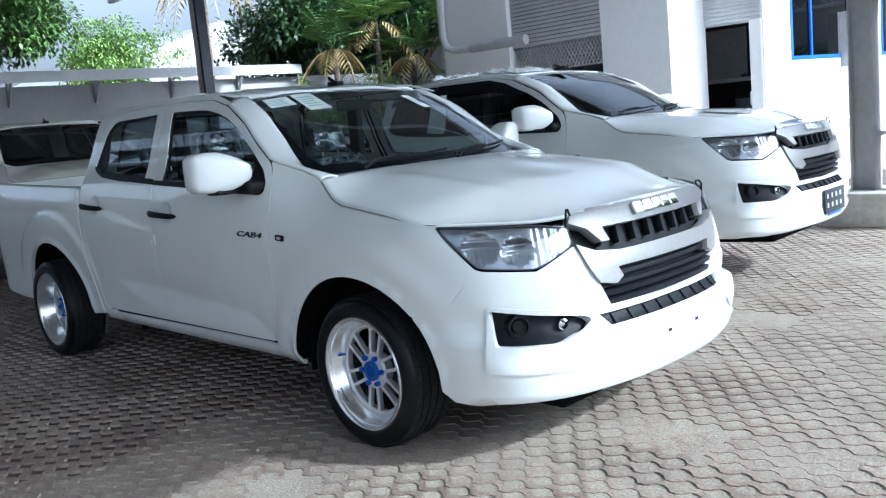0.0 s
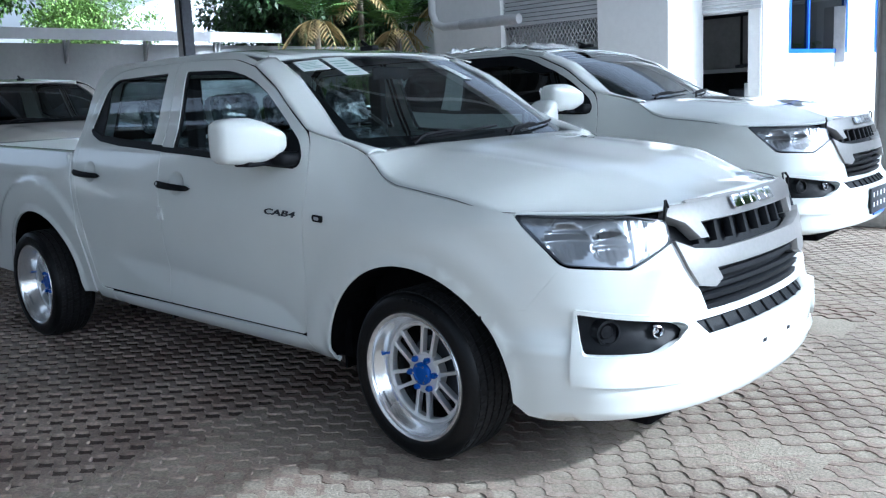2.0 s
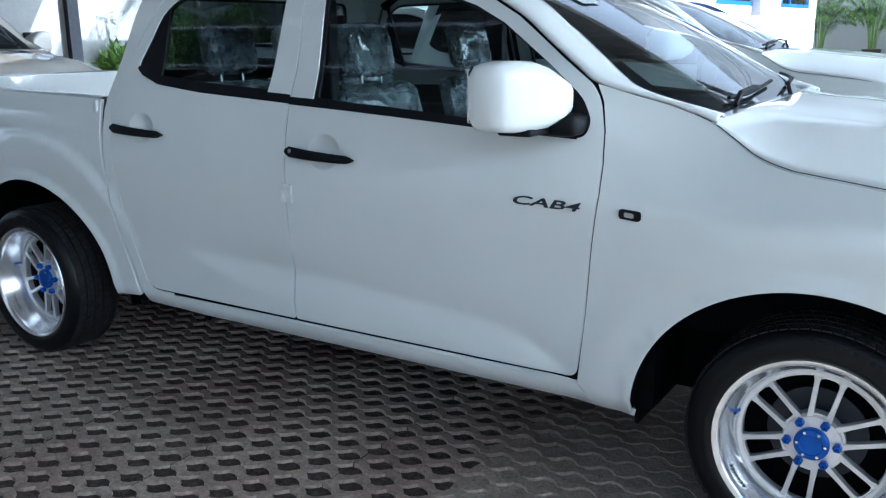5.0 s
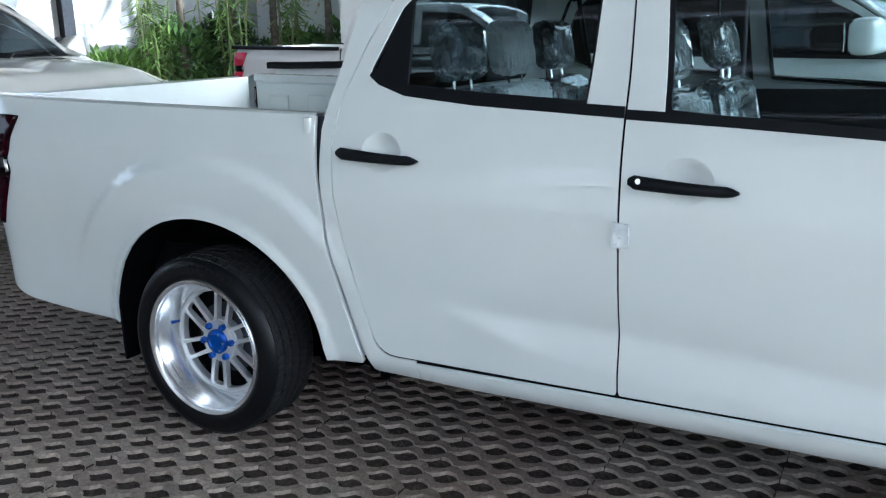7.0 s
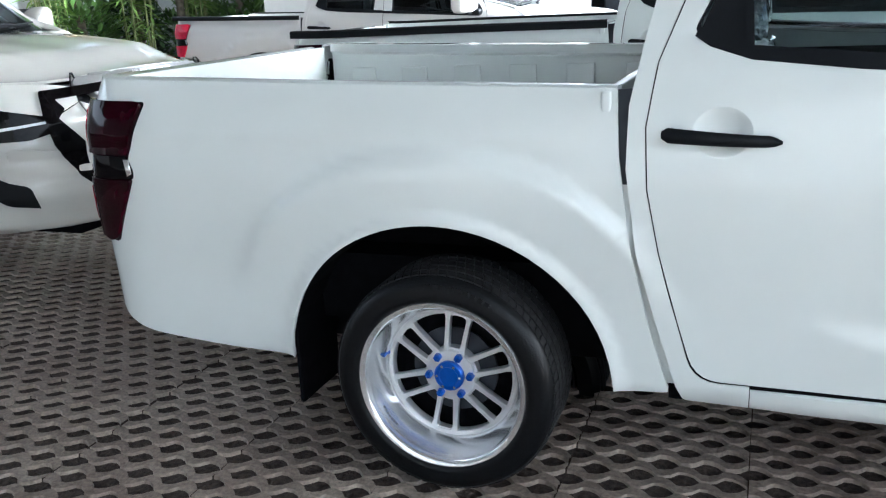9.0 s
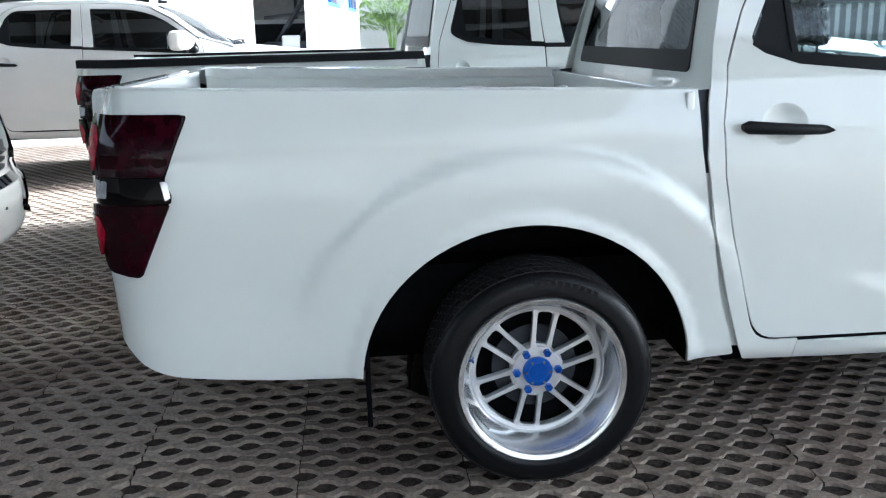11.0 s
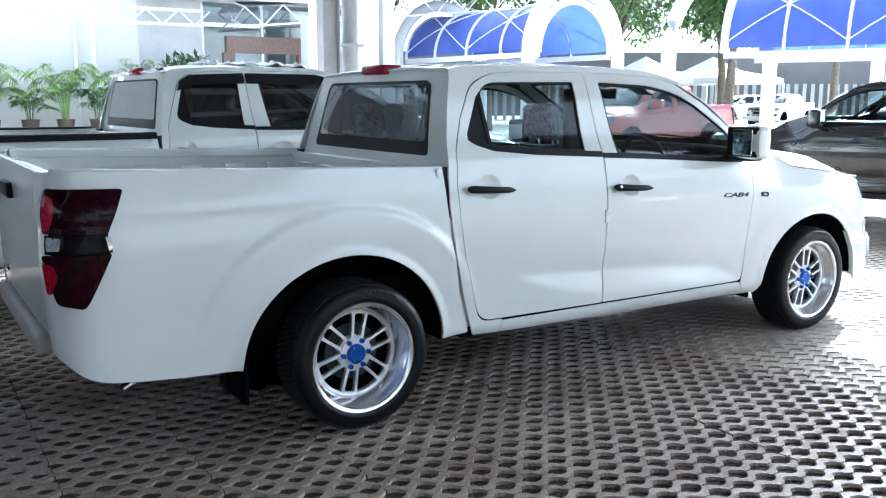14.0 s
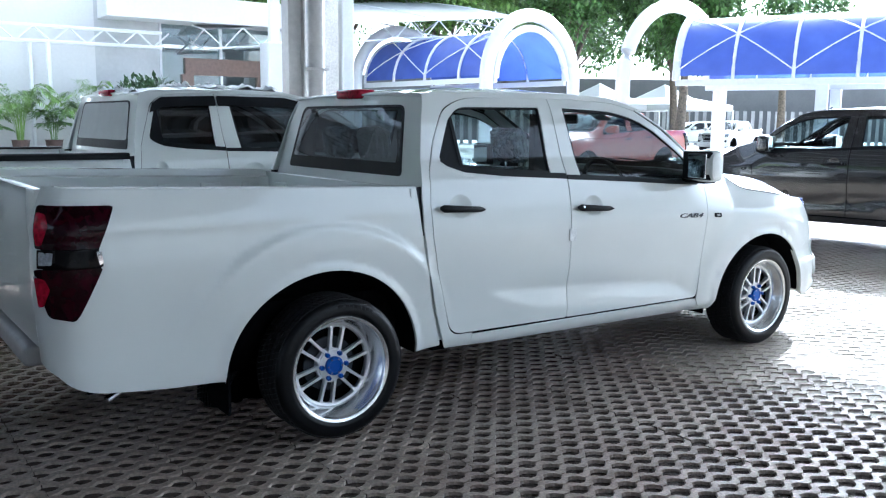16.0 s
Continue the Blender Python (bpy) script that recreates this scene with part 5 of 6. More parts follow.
    if wheels:
        for x, dish, face, y, z in ((3.13, 0.06, 0.05, 0.885, 0.295), (0.014, 0.085, 0.075, 0.945, 0.308)):
            for s in (-1, 1):
                w = wheel(t, (x, s * y, z), dish, face, fancy)
                if s > 0:
                    w.matrix_local = w.matrix_local @ Matrix.Rotation(math.pi, 4, "Z")
    return t

HX, HZ = smooth_table([2.75, 2.87, 3.1, 3.4, 3.7, 3.9, 4.0], [1.112, 1.105, 1.087, 1.052, 1.003, 0.952, 0.91])


# ---- setting ----
def sheet_plane(name, x0, x1, y0, y1, z, mat, label, n=1):
    verts = [(x0 + (x1 - x0) * i / n, y0 + (y1 - y0) * j / n, z) for i in range(n + 1) for j in range(n + 1)]
    faces = [(i * (n + 1) + j, (i + 1) * (n + 1) + j, (i + 1) * (n + 1) + j + 1, i * (n + 1) + j + 1) for i in range(n) for j in range(n)]
    return tagged(mesh_object(name, verts, faces, mat), label, "ground", kind="structure")


GZ = -0.017
LANE = material("sand_fill", (0.31, 0.275, 0.22), 0.95, grain=0.3, grain_scale=90, stain=0.6, stain_scale=3.0, stain_color=(0.2, 0.165, 0.135), bump=0.006, bump_scale=120)
ground = sheet_plane("ground", -400, 400, -400, 400, GZ - 0.012, SOIL, "brown soil and sand under open paving blocks")



def sand(a, b):
    """Sand washed into the paving along the driving lane, thinning out towards the bays."""
    x, y = 1.2 + 12.5 * a ** 1.5, -12 + 24 * b
    wob = noise.noise(Vector((x * 1.3, y * 1.3, 3.0))) * 0.5 + noise.noise(Vector((x * 5, y * 5, 9.0))) * 0.25
    return (x, y, GZ - 0.016 + 0.0125 * smooth(x + wob, 1.7, 3.0) + 0.0012 * noise.noise(Vector((x * 9, y * 9, 1.0))))


tagged(grid_sheet("sand", sand, 110, 190, LANE), "pale sand filling the paving along the driving lane", "sand", kind="stuff")

# roof over the parking bays: steel posts, beams and ribbed sheet, its front edge towards the sun
ROOF_X0, ROOF_X, ROOF_Y0, ROOF_Y1, ROOF_Z = -11.4, 9.85, -4.8, 5.3, 4.5
ROOF_SLANT = -0.12    # its eastern edge runs a little askew


def roof_end(y):
    return ROOF_X + ROOF_SLANT * (y - 1.2)


def canopy_sheet(y0, y1, label, end=None, n=60):
    bm = bmesh.new()
    for i in range(n):
        rows = []
        for y in (y0, y1):
            w = ((end or roof_end(y)) - ROOF_X0) / n
            x0 = ROOF_X0 + w * i
            rows.append([bm.verts.new((x0 + w * q, y, ROOF_Z + dz)) for q, dz in ((0, 0), (0.3, 0), (0.45, 0.05), (0.6, 0), (1, 0))])
        for k in range(4):
            bm.faces.new((rows[0][k], rows[0][k + 1], rows[1][k + 1], rows[1][k]))
    tagged(part("canopy_roof", bm, ROOF_SHEET), label, "roof", kind="structure")


canopy_sheet(ROOF_Y0, ROOF_Y1, "grey ribbed metal sheet roof over parking bays")
# Added unseen sheet darkens the bays; its gap to the roof mirrors in windows.
canopy_sheet(-8.0, -5.2, "unseen ribbed roof sheet added along the bays to block light", 2.4, 43)
# Added unseen wall keeps out southern light; its openings feed reflections on the doors.
wall_s = thing("wall_south", Matrix.Identity(4), "unseen grey rendered wall added to block light, with two openings for reflections", "wall", kind="structure")
spans = [((-12.6, -8.15, -0.02), (-2.15, -8.0, ROOF_Z)), ((-2.15, -8.15, -0.02), (-0.85, -8.0, 0.9)), ((-2.15, -8.15, 2.0), (-0.85, -8.0, ROOF_Z)), ((-0.85, -8.15, -0.02), (-0.45, -8.0, ROOF_Z)),
         ((-0.45, -8.15, 1.4), (0.55, -8.0, ROOF_Z)), ((0.55, -8.15, -0.02), (2.4, -8.0, ROOF_Z))]
for lo, hi in spans:
    box("wall_panel", lo, hi, WALL_SHADE, wall_s)
# Added unseen sheet shades the boundary wall and the ground near the bays.
canopy_sheet(ROOF_Y1, 9.4, "unseen ribbed roof sheet added to shade the boundary wall", -2.5, 26)
for y in (ROOF_Y0 + 0.2, -1.6, 1.6, 5.2):
    bm = bmesh.new()
    add_box(bm, (ROOF_X0, y - 0.05, ROOF_Z - 0.28), (roof_end(y) - 0.05, y + 0.05, ROOF_Z - 0.02))
    tagged(part("roof_beam", bm, STEEL_WHITE), "white painted steel roof beam", "beam", "roof beams", "structure")
for k in range(9):
    x = -11.0 + k * 2.3
    bm = bmesh.new()
    add_box(bm, (x - 0.03, ROOF_Y0, ROOF_Z - 0.1), (x + 0.03, ROOF_Y1, ROOF_Z - 0.02))
    tagged(part("roof_purlin", bm, STEEL_WHITE), "white painted steel purlin under the roof", "purlin", "roof purlins", "structure")


def steel_post(x, y, label, dark, base):
    t = thing("steel_post", Matrix.Translation((x, y, 0)), label, "post", "roof posts", "structure")
    bm = bmesh.new()
    add_box(bm, (-0.1, -0.012, 0.0), (0.1, 0.012, ROOF_Z - 0.28))
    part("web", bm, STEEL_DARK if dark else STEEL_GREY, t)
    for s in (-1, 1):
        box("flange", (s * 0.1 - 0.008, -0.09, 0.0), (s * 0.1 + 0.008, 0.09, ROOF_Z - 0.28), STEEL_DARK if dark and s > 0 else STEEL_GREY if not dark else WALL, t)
    if base:
        box("footing", (-0.3, -0.32, -0.02), (0.42, 0.32, 0.3), CONCRETE, t, "chipped concrete footing", bevel=0.02)
        bm = bmesh.new()
        add_rod(bm, (0.3, 0.02, 0.3), (0.3, 0.02, ROOF_Z - 0.1), 0.11, n=20)
        part("drain_pipe", bm, STEEL_GREY, t, smooth=True)
        for z in (0.8, 2.0, 3.2):
            box("pipe_clamp", (0.1, -0.1, z), (0.42, 0.14, z + 0.03), STEEL_GREY, t)
    return t


steel_post(2.87, 5.45, "grey steel roof post on a concrete footing", False, True)
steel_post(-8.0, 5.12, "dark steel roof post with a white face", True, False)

# boundary wall behind the bays, with a sheet-metal coping on brackets
WX = -12.6
wall_w = tagged(box("wall_west", (WX - 0.15, -12, -0.02), (WX, 14.5, 2.75), WALL_SHADE), "pale rendered boundary wall", "wall", kind="structure")
cop = thing("wall_coping", Matrix.Identity(4), "grey metal gutter roof along the boundary wall", "coping", kind="structure")
bm = bmesh.new()
for i in range(26):
    y0, y1 = -12 + 0.86 * i, -12 + 0.86 * (i + 1)
    vs = [bm.verts.new(p) for p in ((WX - 0.5, y0, 3.1), (WX - 0.5, y1, 3.1), (WX + 0.3, y1, 3.02), (WX + 0.3, y0, 3.02), (WX + 0.3, y0, 2.8), (WX + 0.3, y1, 2.8))]
    bm.faces.new(vs[:4])
    bm.faces.new((vs[3], vs[2], vs[5], vs[4]))
part("gutter", bm, SHEET, cop)
for y in np.arange(-10.6, 10.3, 1.75):
    bm = bmesh.new()
    add_box(bm, (WX, y - 0.03, 2.35), (WX + 0.06, y + 0.03, 2.95))
    add_rod(bm, (WX + 0.05, y, 2.4), (WX + 0.28, y, 2.9), 0.03, n=6)
    part("bracket", bm, STEEL_GREY, cop)
tagged(box("wall_north_west", (WX, 14.5, -0.02), (-7.0, 14.65, 3.6), WALL), "white garden wall", "wall", kind="structure")
# pale gable house and its roof beyond the wall
house = thing("house", Matrix.Translation((-34, 16, 0)), "distant pale house with a grey gable roof", "house")
box("wall", (-7, -6, -0.02), (7, 8, 3.4), WALL, house)
bm = bmesh.new()
vs = [bm.verts.new(p) for p in ((-7.5, -7, 3.3), (7.5, -7, 3.3), (7.5, 1, 6.2), (-7.5, 1, 6.2), (-7.5, 9, 3.3), (7.5, 9, 3.3))]
bm.faces.new(vs[:4])
bm.faces.new((vs[3], vs[2], vs[5], vs[4]))
bm.faces.new((vs[1], vs[5], vs[2]))
bm.faces.new((vs[0], vs[3], vs[4]))
part("roof", bm, SHEET, house)
shed = thing("house", Matrix.Translation((-40, 6, 0)), "distant low house with a brown tiled roof", "house")
box("wall", (-4, -3, -0.02), (4, 3, 3.2), BROWN, shed)
box("roof", (-4.4, -3.4, 3.2), (4.4, 3.4, 3.7), BROWN, shed)


def window(name, x0, x1, z0, z1, y, parent, frame_mat, mullion=True):
    w = new(name)
    w.parent = parent
    for nm, lo, hi in (("frame", (x0 - 0.07, y - 0.06, z0 - 0.07), (x1 + 0.07, y + 0.02, z0)), ("frame", (x0 - 0.07, y - 0.06, z1), (x1 + 0.07, y + 0.02, z1 + 0.07)),
                       ("frame", (x0 - 0.07, y - 0.06, z0), (x0, y + 0.02, z1)), ("frame", (x1, y - 0.06, z0), (x1 + 0.07, y + 0.02, z1))):
        box(nm, lo, hi, frame_mat, w)
    if mullion:
        xm = x0 + (x1 - x0) * 0.32
        box("mullion", (xm - 0.025, y - 0.045, z0), (xm + 0.025, y + 0.01, z1), frame_mat, w)
    box("pane", (x0, y - 0.01, z0), (x1, y - 0.002, z1), GLASS_DARK, w)
    return w


# workshop: a shutter bay that stands forward, a wall with a door and blue windows behind it
FY, BY = 11.5, 10.3
shop = thing("workshop_building", Matrix.Identity(4), "white workshop with a roller shutter, open door and blue-framed windows", "building")
for lo, hi in (((-7.2, BY, -0.02), (-5.45, BY + 0.25, 4.4)), ((-3.3, BY, -0.02), (-1.95, BY + 0.25, 4.4)), ((-5.45, BY, 3.9), (-3.3, BY + 0.25, 4.4)),
               ((-2.15, BY + 0.25, -0.02), (-1.95, FY, 4.4)), ((-7.2, BY + 0.25, -0.02), (-7.0, FY + 6, 4.4))):
    box("bay_wall", lo, hi, WALL, shop)
for lo, hi in (((-2.1, FY, -0.02), (-2.02, FY + 0.1, 4.4)), ((-2.02, FY, 2.5), (-0.91, FY + 0.1, 4.4)), ((-0.91, FY, -0.02), (-0.88, FY + 0.1, 4.4))):
    box("wall", lo, hi, WALL, shop)
# the flank that turns back beside the door, with two blue windows
flank = pose(-0.9, FY, 0, 0, 0, 83.9)
F_WIN = ((0.95, 3.0), (4.3, 6.0))
for lo, hi in (((0, -0.25, -0.02), (6.6, 0, 1.84)), ((0, -0.25, 3.3), (6.6, 0, 4.4)), ((0, -0.25, 1.84), (0.95, 0, 3.3)), ((3.0, -0.25, 1.84), (4.3, 0, 3.3)), ((6.0, -0.25, 1.84), (6.6, 0, 3.3))):
    bm = bmesh.new()
    add_box(bm, lo, hi)
    bmesh.ops.scale(bm, vec=(1, -1, 1), verts=bm.verts)
    bmesh.ops.transform(bm, matrix=flank, verts=bm.verts)
    part("flank_wall", bm, WALL, shop)
for x0, x1 in F_WIN:
    w = window("window", x0, x1, 1.84, 3.3, 0.05, shop, BLUE_PAINT)
    w.matrix_local = flank
box("back_wall", (-7.0, FY + 6.35, -0.02), (-0.2, FY + 6.6, 4.4), WALL, shop)
box("roof", (-7.6, BY - 0.15, 4.4), (0.3, FY + 7, 4.52), SHEET, shop)
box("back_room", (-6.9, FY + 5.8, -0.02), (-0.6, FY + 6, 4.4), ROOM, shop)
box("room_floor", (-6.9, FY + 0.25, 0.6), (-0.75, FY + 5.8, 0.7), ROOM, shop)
roller = new("roller_shutter")
roller.parent = shop
boxes("slat", [((-5.45, BY + 0.1, 2.55 + k * 0.075), (-3.3, BY + 0.13, 2.615 + k * 0.075)) for k in range(18)], SHEET, roller, bevel=0.012)
box("roller_back", (-5.45, BY + 0.14, 2.5), (-3.3, BY + 0.15, 3.9), STEEL_DARK, shop)
bm = bmesh.new()
for k in range(28):
    x = -5.45 + k * 0.08
    add_rod(bm, (x, BY + 0.12, 2.05), (x + 0.3, BY + 0.12, 2.55), 0.012, n=4)
    add_rod(bm, (x + 0.3, BY + 0.125, 2.05), (x, BY + 0.125, 2.55), 0.012, n=4)
part("shutter_mesh", bm, STEEL_GREY, shop)
box("door_shutter", (-2.02, FY + 0.11, 2.47), (-0.91, FY + 0.14, 2.52), SHEET, shop)
boxes("header_slat", [((-2.02, FY - 0.02, 2.5 + k * 0.07), (-0.91, FY - 0.002, 2.555 + k * 0.07)) for k in range(7)], SHEET, shop, bevel=0.008)
for x in (-2.02, -0.94):
    box("door_jamb", (x, FY - 0.02, 0.62), (x + 0.03, FY + 0.1, 2.5), STEEL_WHITE, shop)
rack = thing("machine_stand", Matrix.Translation((-1.4, FY + 1.2, 0.7)), "dark workshop machine with sloping steel struts", "machine")
bm = bmesh.new()
add_rod(bm, (-0.5, 0, 0.2), (0.4, 0, 1.5), 0.05, n=6)
add_rod(bm, (-0.1, 0.1, 0.2), (0.5, 0.1, 1.3), 0.03, n=6)
add_rod(bm, (-0.5, 0, 0.9), (0.5, 0, 1.0), 0.03, n=6)
part("strut", bm, STEEL_DARK, rack)
box("base", (-0.5, -0.3, 0), (0.5, 0.3, 0.5), STEEL_DARK, rack, bevel=0.03)
box("casing", (-0.2, -0.32, 0.35), (0.1, -0.1, 0.6), STEEL_WHITE, rack, bevel=0.02)
bench = thing("work_bench", Matrix.Translation((-0.95, FY + 0.9, 0.7)), "pale work bench inside the workshop doorway", "bench")
box("benchtop", (-0.5, -0.25, 0.34), (0.12, 0.25, 0.38), STEEL_WHITE, bench, bevel=0.008)
for x in (-0.46, 0.04):
    for y in (-0.2, 0.2):
        box("leg", (x, y - 0.02, 0), (x + 0.04, y + 0.02, 0.34), STEEL_GREY, bench)
screen_ob = thing("glass_partition", Matrix.Translation((-3.4, FY + 2.6, 0.7)), "grey glazed partition inside the workshop", "partition")
for k in range(3):
    box("pane", (k * 1.0, 0, 0.9), (k * 1.0 + 0.94, 0.02, 1.9), STEEL_GREY, screen_ob)
box("rail", (0, -0.03, 0.82), (2.94, 0.03, 0.9), STEEL_WHITE, screen_ob)
pipe = thing("exhaust_duct", Matrix.Identity(4), "grey duct pipe on the workshop wall", "pipe")
bm = bmesh.new()
add_tube(bm, [(-7.1, BY - 0.1, 4.2), (-7.1, BY - 0.12, 2.95), (-7.0, BY - 0.12, 2.76), (-6.8, BY - 0.12, 2.68), (-5.0, BY - 0.2, 2.66)], 0.075, 12)
part("tube", bm, WALL_GREY, pipe, smooth=True)
bm = bmesh.new()
add_tube(bm, [(-6.3, BY - 0.16, 2.67), (-4.85, BY - 0.2, 2.66)], 0.095, 12)
part("sleeve", bm, STEEL_GREY, pipe, smooth=True)
bm = bmesh.new()
vs = [bm.verts.new(p) for p in ((-7.2, 8.6, GZ), (1.2, 8.6, GZ), (1.2, FY, 0.62), (-7.2, FY, 0.62), (1.2, FY, -0.02), (1.2, 8.6, -0.02))]
bm.faces.new(vs[:4])
bm.faces.new((vs[1], vs[5], vs[4], vs[2]))
vs2 = [bm.verts.new(p) for p in ((-1.0, FY, 0.62), (1.2, FY, 0.62), (1.6, FY + 7, 0.62), (-1.0, FY + 7, 0.62), (1.6, FY + 7, -0.02), (1.2, FY, -0.02))]
bm.faces.new(vs2[:4])
bm.faces.new((vs2[1], vs2[5], vs2[4], vs2[2]))
tagged(part("ramp", bm, CONCRETE), "pale concrete ramp up to the workshop", "ramp", kind="structure")


# ---- plants ----
def add_leaf(verts, faces, p, way, length, width, up):
    way = way.normalized()
    side = way.cross(up)
    if side.length < 1e-3:
        side = way.orthogonal()
    side = side.normalized() * width / 2
    b = len(verts)
    verts += [p, p + way * length * 0.5 + side, p + way * length - up * length * 0.12, p + way * length * 0.5 - side]
    faces.append((b, b + 1, b + 2, b + 3))


def unit(rng):
    while True:
        v = Vector((rng.uniform(-1, 1), rng.uniform(-1, 1), rng.uniform(-1, 1)))
        if 0.05 < v.length < 1:
            return v.normalized()


def tree(at, height, spread, label, leaves=5000, leaf=0.16, mat=LEAF, seed=1, trunk=0.16, bare=0.4, group=""):
    rng = random.Random(seed)
    t = thing("tree", Matrix.Translation(at), label, "tree", group)
    bm = bmesh.new()
    tips = []
    top = Vector((rng.uniform(-0.3, 0.3), rng.uniform(-0.3, 0.3), height * (bare + 0.1)))
    add_rod(bm, (0, 0, -0.05), top, trunk, trunk * 0.65, 10)
    for k in range(8):
        a = 2 * math.pi * k / 8 + rng.uniform(-0.3, 0.3)
        mid = top + Vector((math.cos(a), math.sin(a), 0)) * spread * rng.uniform(0.25, 0.5) + Vector((0, 0, height * rng.uniform(0.1, 0.3)))
        add_rod(bm, top * rng.uniform(0.75, 1.0), mid, trunk * 0.4, trunk * 0.2, 6)
        for _ in range(3):
            tip = mid + unit(rng) * spread * 0.4 + Vector((0, 0, height * 0.08))
            add_rod(bm, mid, tip, trunk * 0.18, trunk * 0.06, 5)
            tips += [mid, tip, tip]
    part("trunk", bm, BARK, t, smooth=True)
    clumps = []
    for p in tips:
        clumps.append((p, spread * rng.uniform(0.16, 0.34)))
    for _ in range(10):
        clumps.append((top + Vector((rng.uniform(-1, 1) * spread * 0.8, rng.uniform(-1, 1) * spread * 0.8, height * rng.uniform(0.05, 0.45))), spread * rng.uniform(0.15, 0.3)))
    verts, faces = [], []
    for _ in range(leaves):
        c, r = clumps[rng.randrange(len(clumps))]
        d = unit(rng)
        p = c + d * r * rng.uniform(0.45, 1.0) ** 0.5
        add_leaf(verts, faces, p, (d + unit(rng) * 0.9), leaf * rng.uniform(0.6, 1.3), leaf * 0.5, Vector((0, 0, 1)))
    mesh_object("crown", verts, faces, mat, t)
    return t


def bush(at, r, h, label, leaves=900, leaf=0.14, mat=LEAF, seed=1):
    rng = random.Random(seed)
    t = thing("bush", Matrix.Translation(at), label, "bush")
    bm = bmesh.new()
    for k in range(7):
        a = 2 * math.pi * k / 7
        add_rod(bm, (0.05 * math.cos(a), 0.05 * math.sin(a), -0.05), (r * 0.6 * math.cos(a), r * 0.6 * math.sin(a), h * rng.uniform(0.5, 0.8)), 0.02, 0.008, 5)
    part("stems", bm, BARK, t)
    verts, faces = [], []
    for _ in range(leaves):
        d = unit(rng)
        k = rng.uniform(0.3, 1) ** 0.5
        p = Vector((d.x * r * k, d.y * r * k, h * 0.52 + d.z * h * 0.48 * k + 0.08 * rng.uniform(-1, 1)))
        add_leaf(verts, faces, p, d + unit(rng) * 0.8 + Vector((0, 0, 0.3)), leaf * rng.uniform(0.6, 1.4), leaf * 0.42, Vector((0, 0, 1)))
    mesh_object("foliage", verts, faces, mat, t)
    return t


def fronds(verts, faces, base, count, length, rise, rng, leaflet=0.28, droop=1.0, broad=0.16):
    for k in range(count):
        a = 2 * math.pi * k / count + rng.uniform(-0.25, 0.25)
        out = Vector((math.cos(a), math.sin(a), 0))
        L = length * rng.uniform(0.75, 1.1)
        tilt = rng.uniform(0.4, 1.0)
        prev = base
        for i in range(1, 15):
            s = i / 14
            p = base + out * L * (s * (0.35 + 0.5 * tilt)) + Vector((0, 0, rise * s * (1.5 - tilt) - droop * L * 0.45 * s * s * tilt))
            way = (p - prev).normalized()
            side = way.cross(Vector((0, 0, 1))).normalized()
            b = len(verts)
            verts += [prev + side * 0.008, prev - side * 0.008, p - side * 0.008, p + side * 0.008]
            faces.append((b, b + 1, b + 2, b + 3))
            if i > 2:
                ll = leaflet * math.sin(math.pi * min(1, s * 0.85 + 0.1)) + 0.05
                for sd in (-1, 1):
                    add_leaf(verts, faces, p, side * sd + way * 0.7 - Vector((0, 0, 0.25)), ll, ll * broad + 0.008, Vector((0, 0, 1)))
            prev = p


def potted_palm(at, h, seed, mat=LEAF_LIGHT, size=1.0):
    rng = random.Random(seed)
    t = thing("potted_palm", Matrix.Translation(at), "green areca palm in a brown pot by the white wall", "potted plant", "potted palms")
    bm = bmesh.new()
    add_lathe(bm, [(0.0, 0.0), (0.17, 0.0), (0.22, 0.34), (0.24, 0.36), (0.21, 0.36), (0.2, 0.3), (0.0, 0.3)], 20, "z")
    part("pot", bm, POT, t, smooth=True)
    for k in range(int(26 * size)):
        verts, faces = [], []
        a = 2.4 * k + rng.uniform(-0.3, 0.3)
        out = Vector((math.cos(a), math.sin(a), 0))
        o = Vector((0.08 * math.cos(a), 0.08 * math.sin(a), 0.3))
        reach, rise = size * rng.uniform(0.25, 0.85), h * rng.uniform(0.6, 1.25)
        prev = o
        for i in range(1, 25):
            q = i / 24
            p = o + out * reach * (0.2 * q + 0.8 * q * q) + Vector((0, 0, rise * (1.8 * q - 0.8 * q * q - 0.5 * q ** 4 * reach / size)))
            way = (p - prev).normalized()
            side = way.cross(out.cross(Vector((0, 0, 1)))).cross(way).normalized()
            flat = way.cross(Vector((0, 0, 1))).normalized()
            w = 0.009 - 0.006 * q
            n0 = len(verts)
            verts += [prev + flat * w, prev - flat * w, p - flat * w, p + flat * w]
            faces.append((n0, n0 + 1, n0 + 2, n0 + 3))
            if i > 6:
                ll = size * 0.3 * math.sin(math.pi * min(1, q * 0.75 + 0.18)) + 0.06
                for sd in (-1, 1):
                    add_leaf(verts, faces, p, flat * sd * 0.8 + way * 0.75 - Vector((0, 0, rng.uniform(0.2, 0.6))), ll * rng.uniform(0.8, 1.15), 0.03, Vector((0, 0, 1)))
            prev = p
        mesh_object("frond", verts, faces, mat, t)
    return t


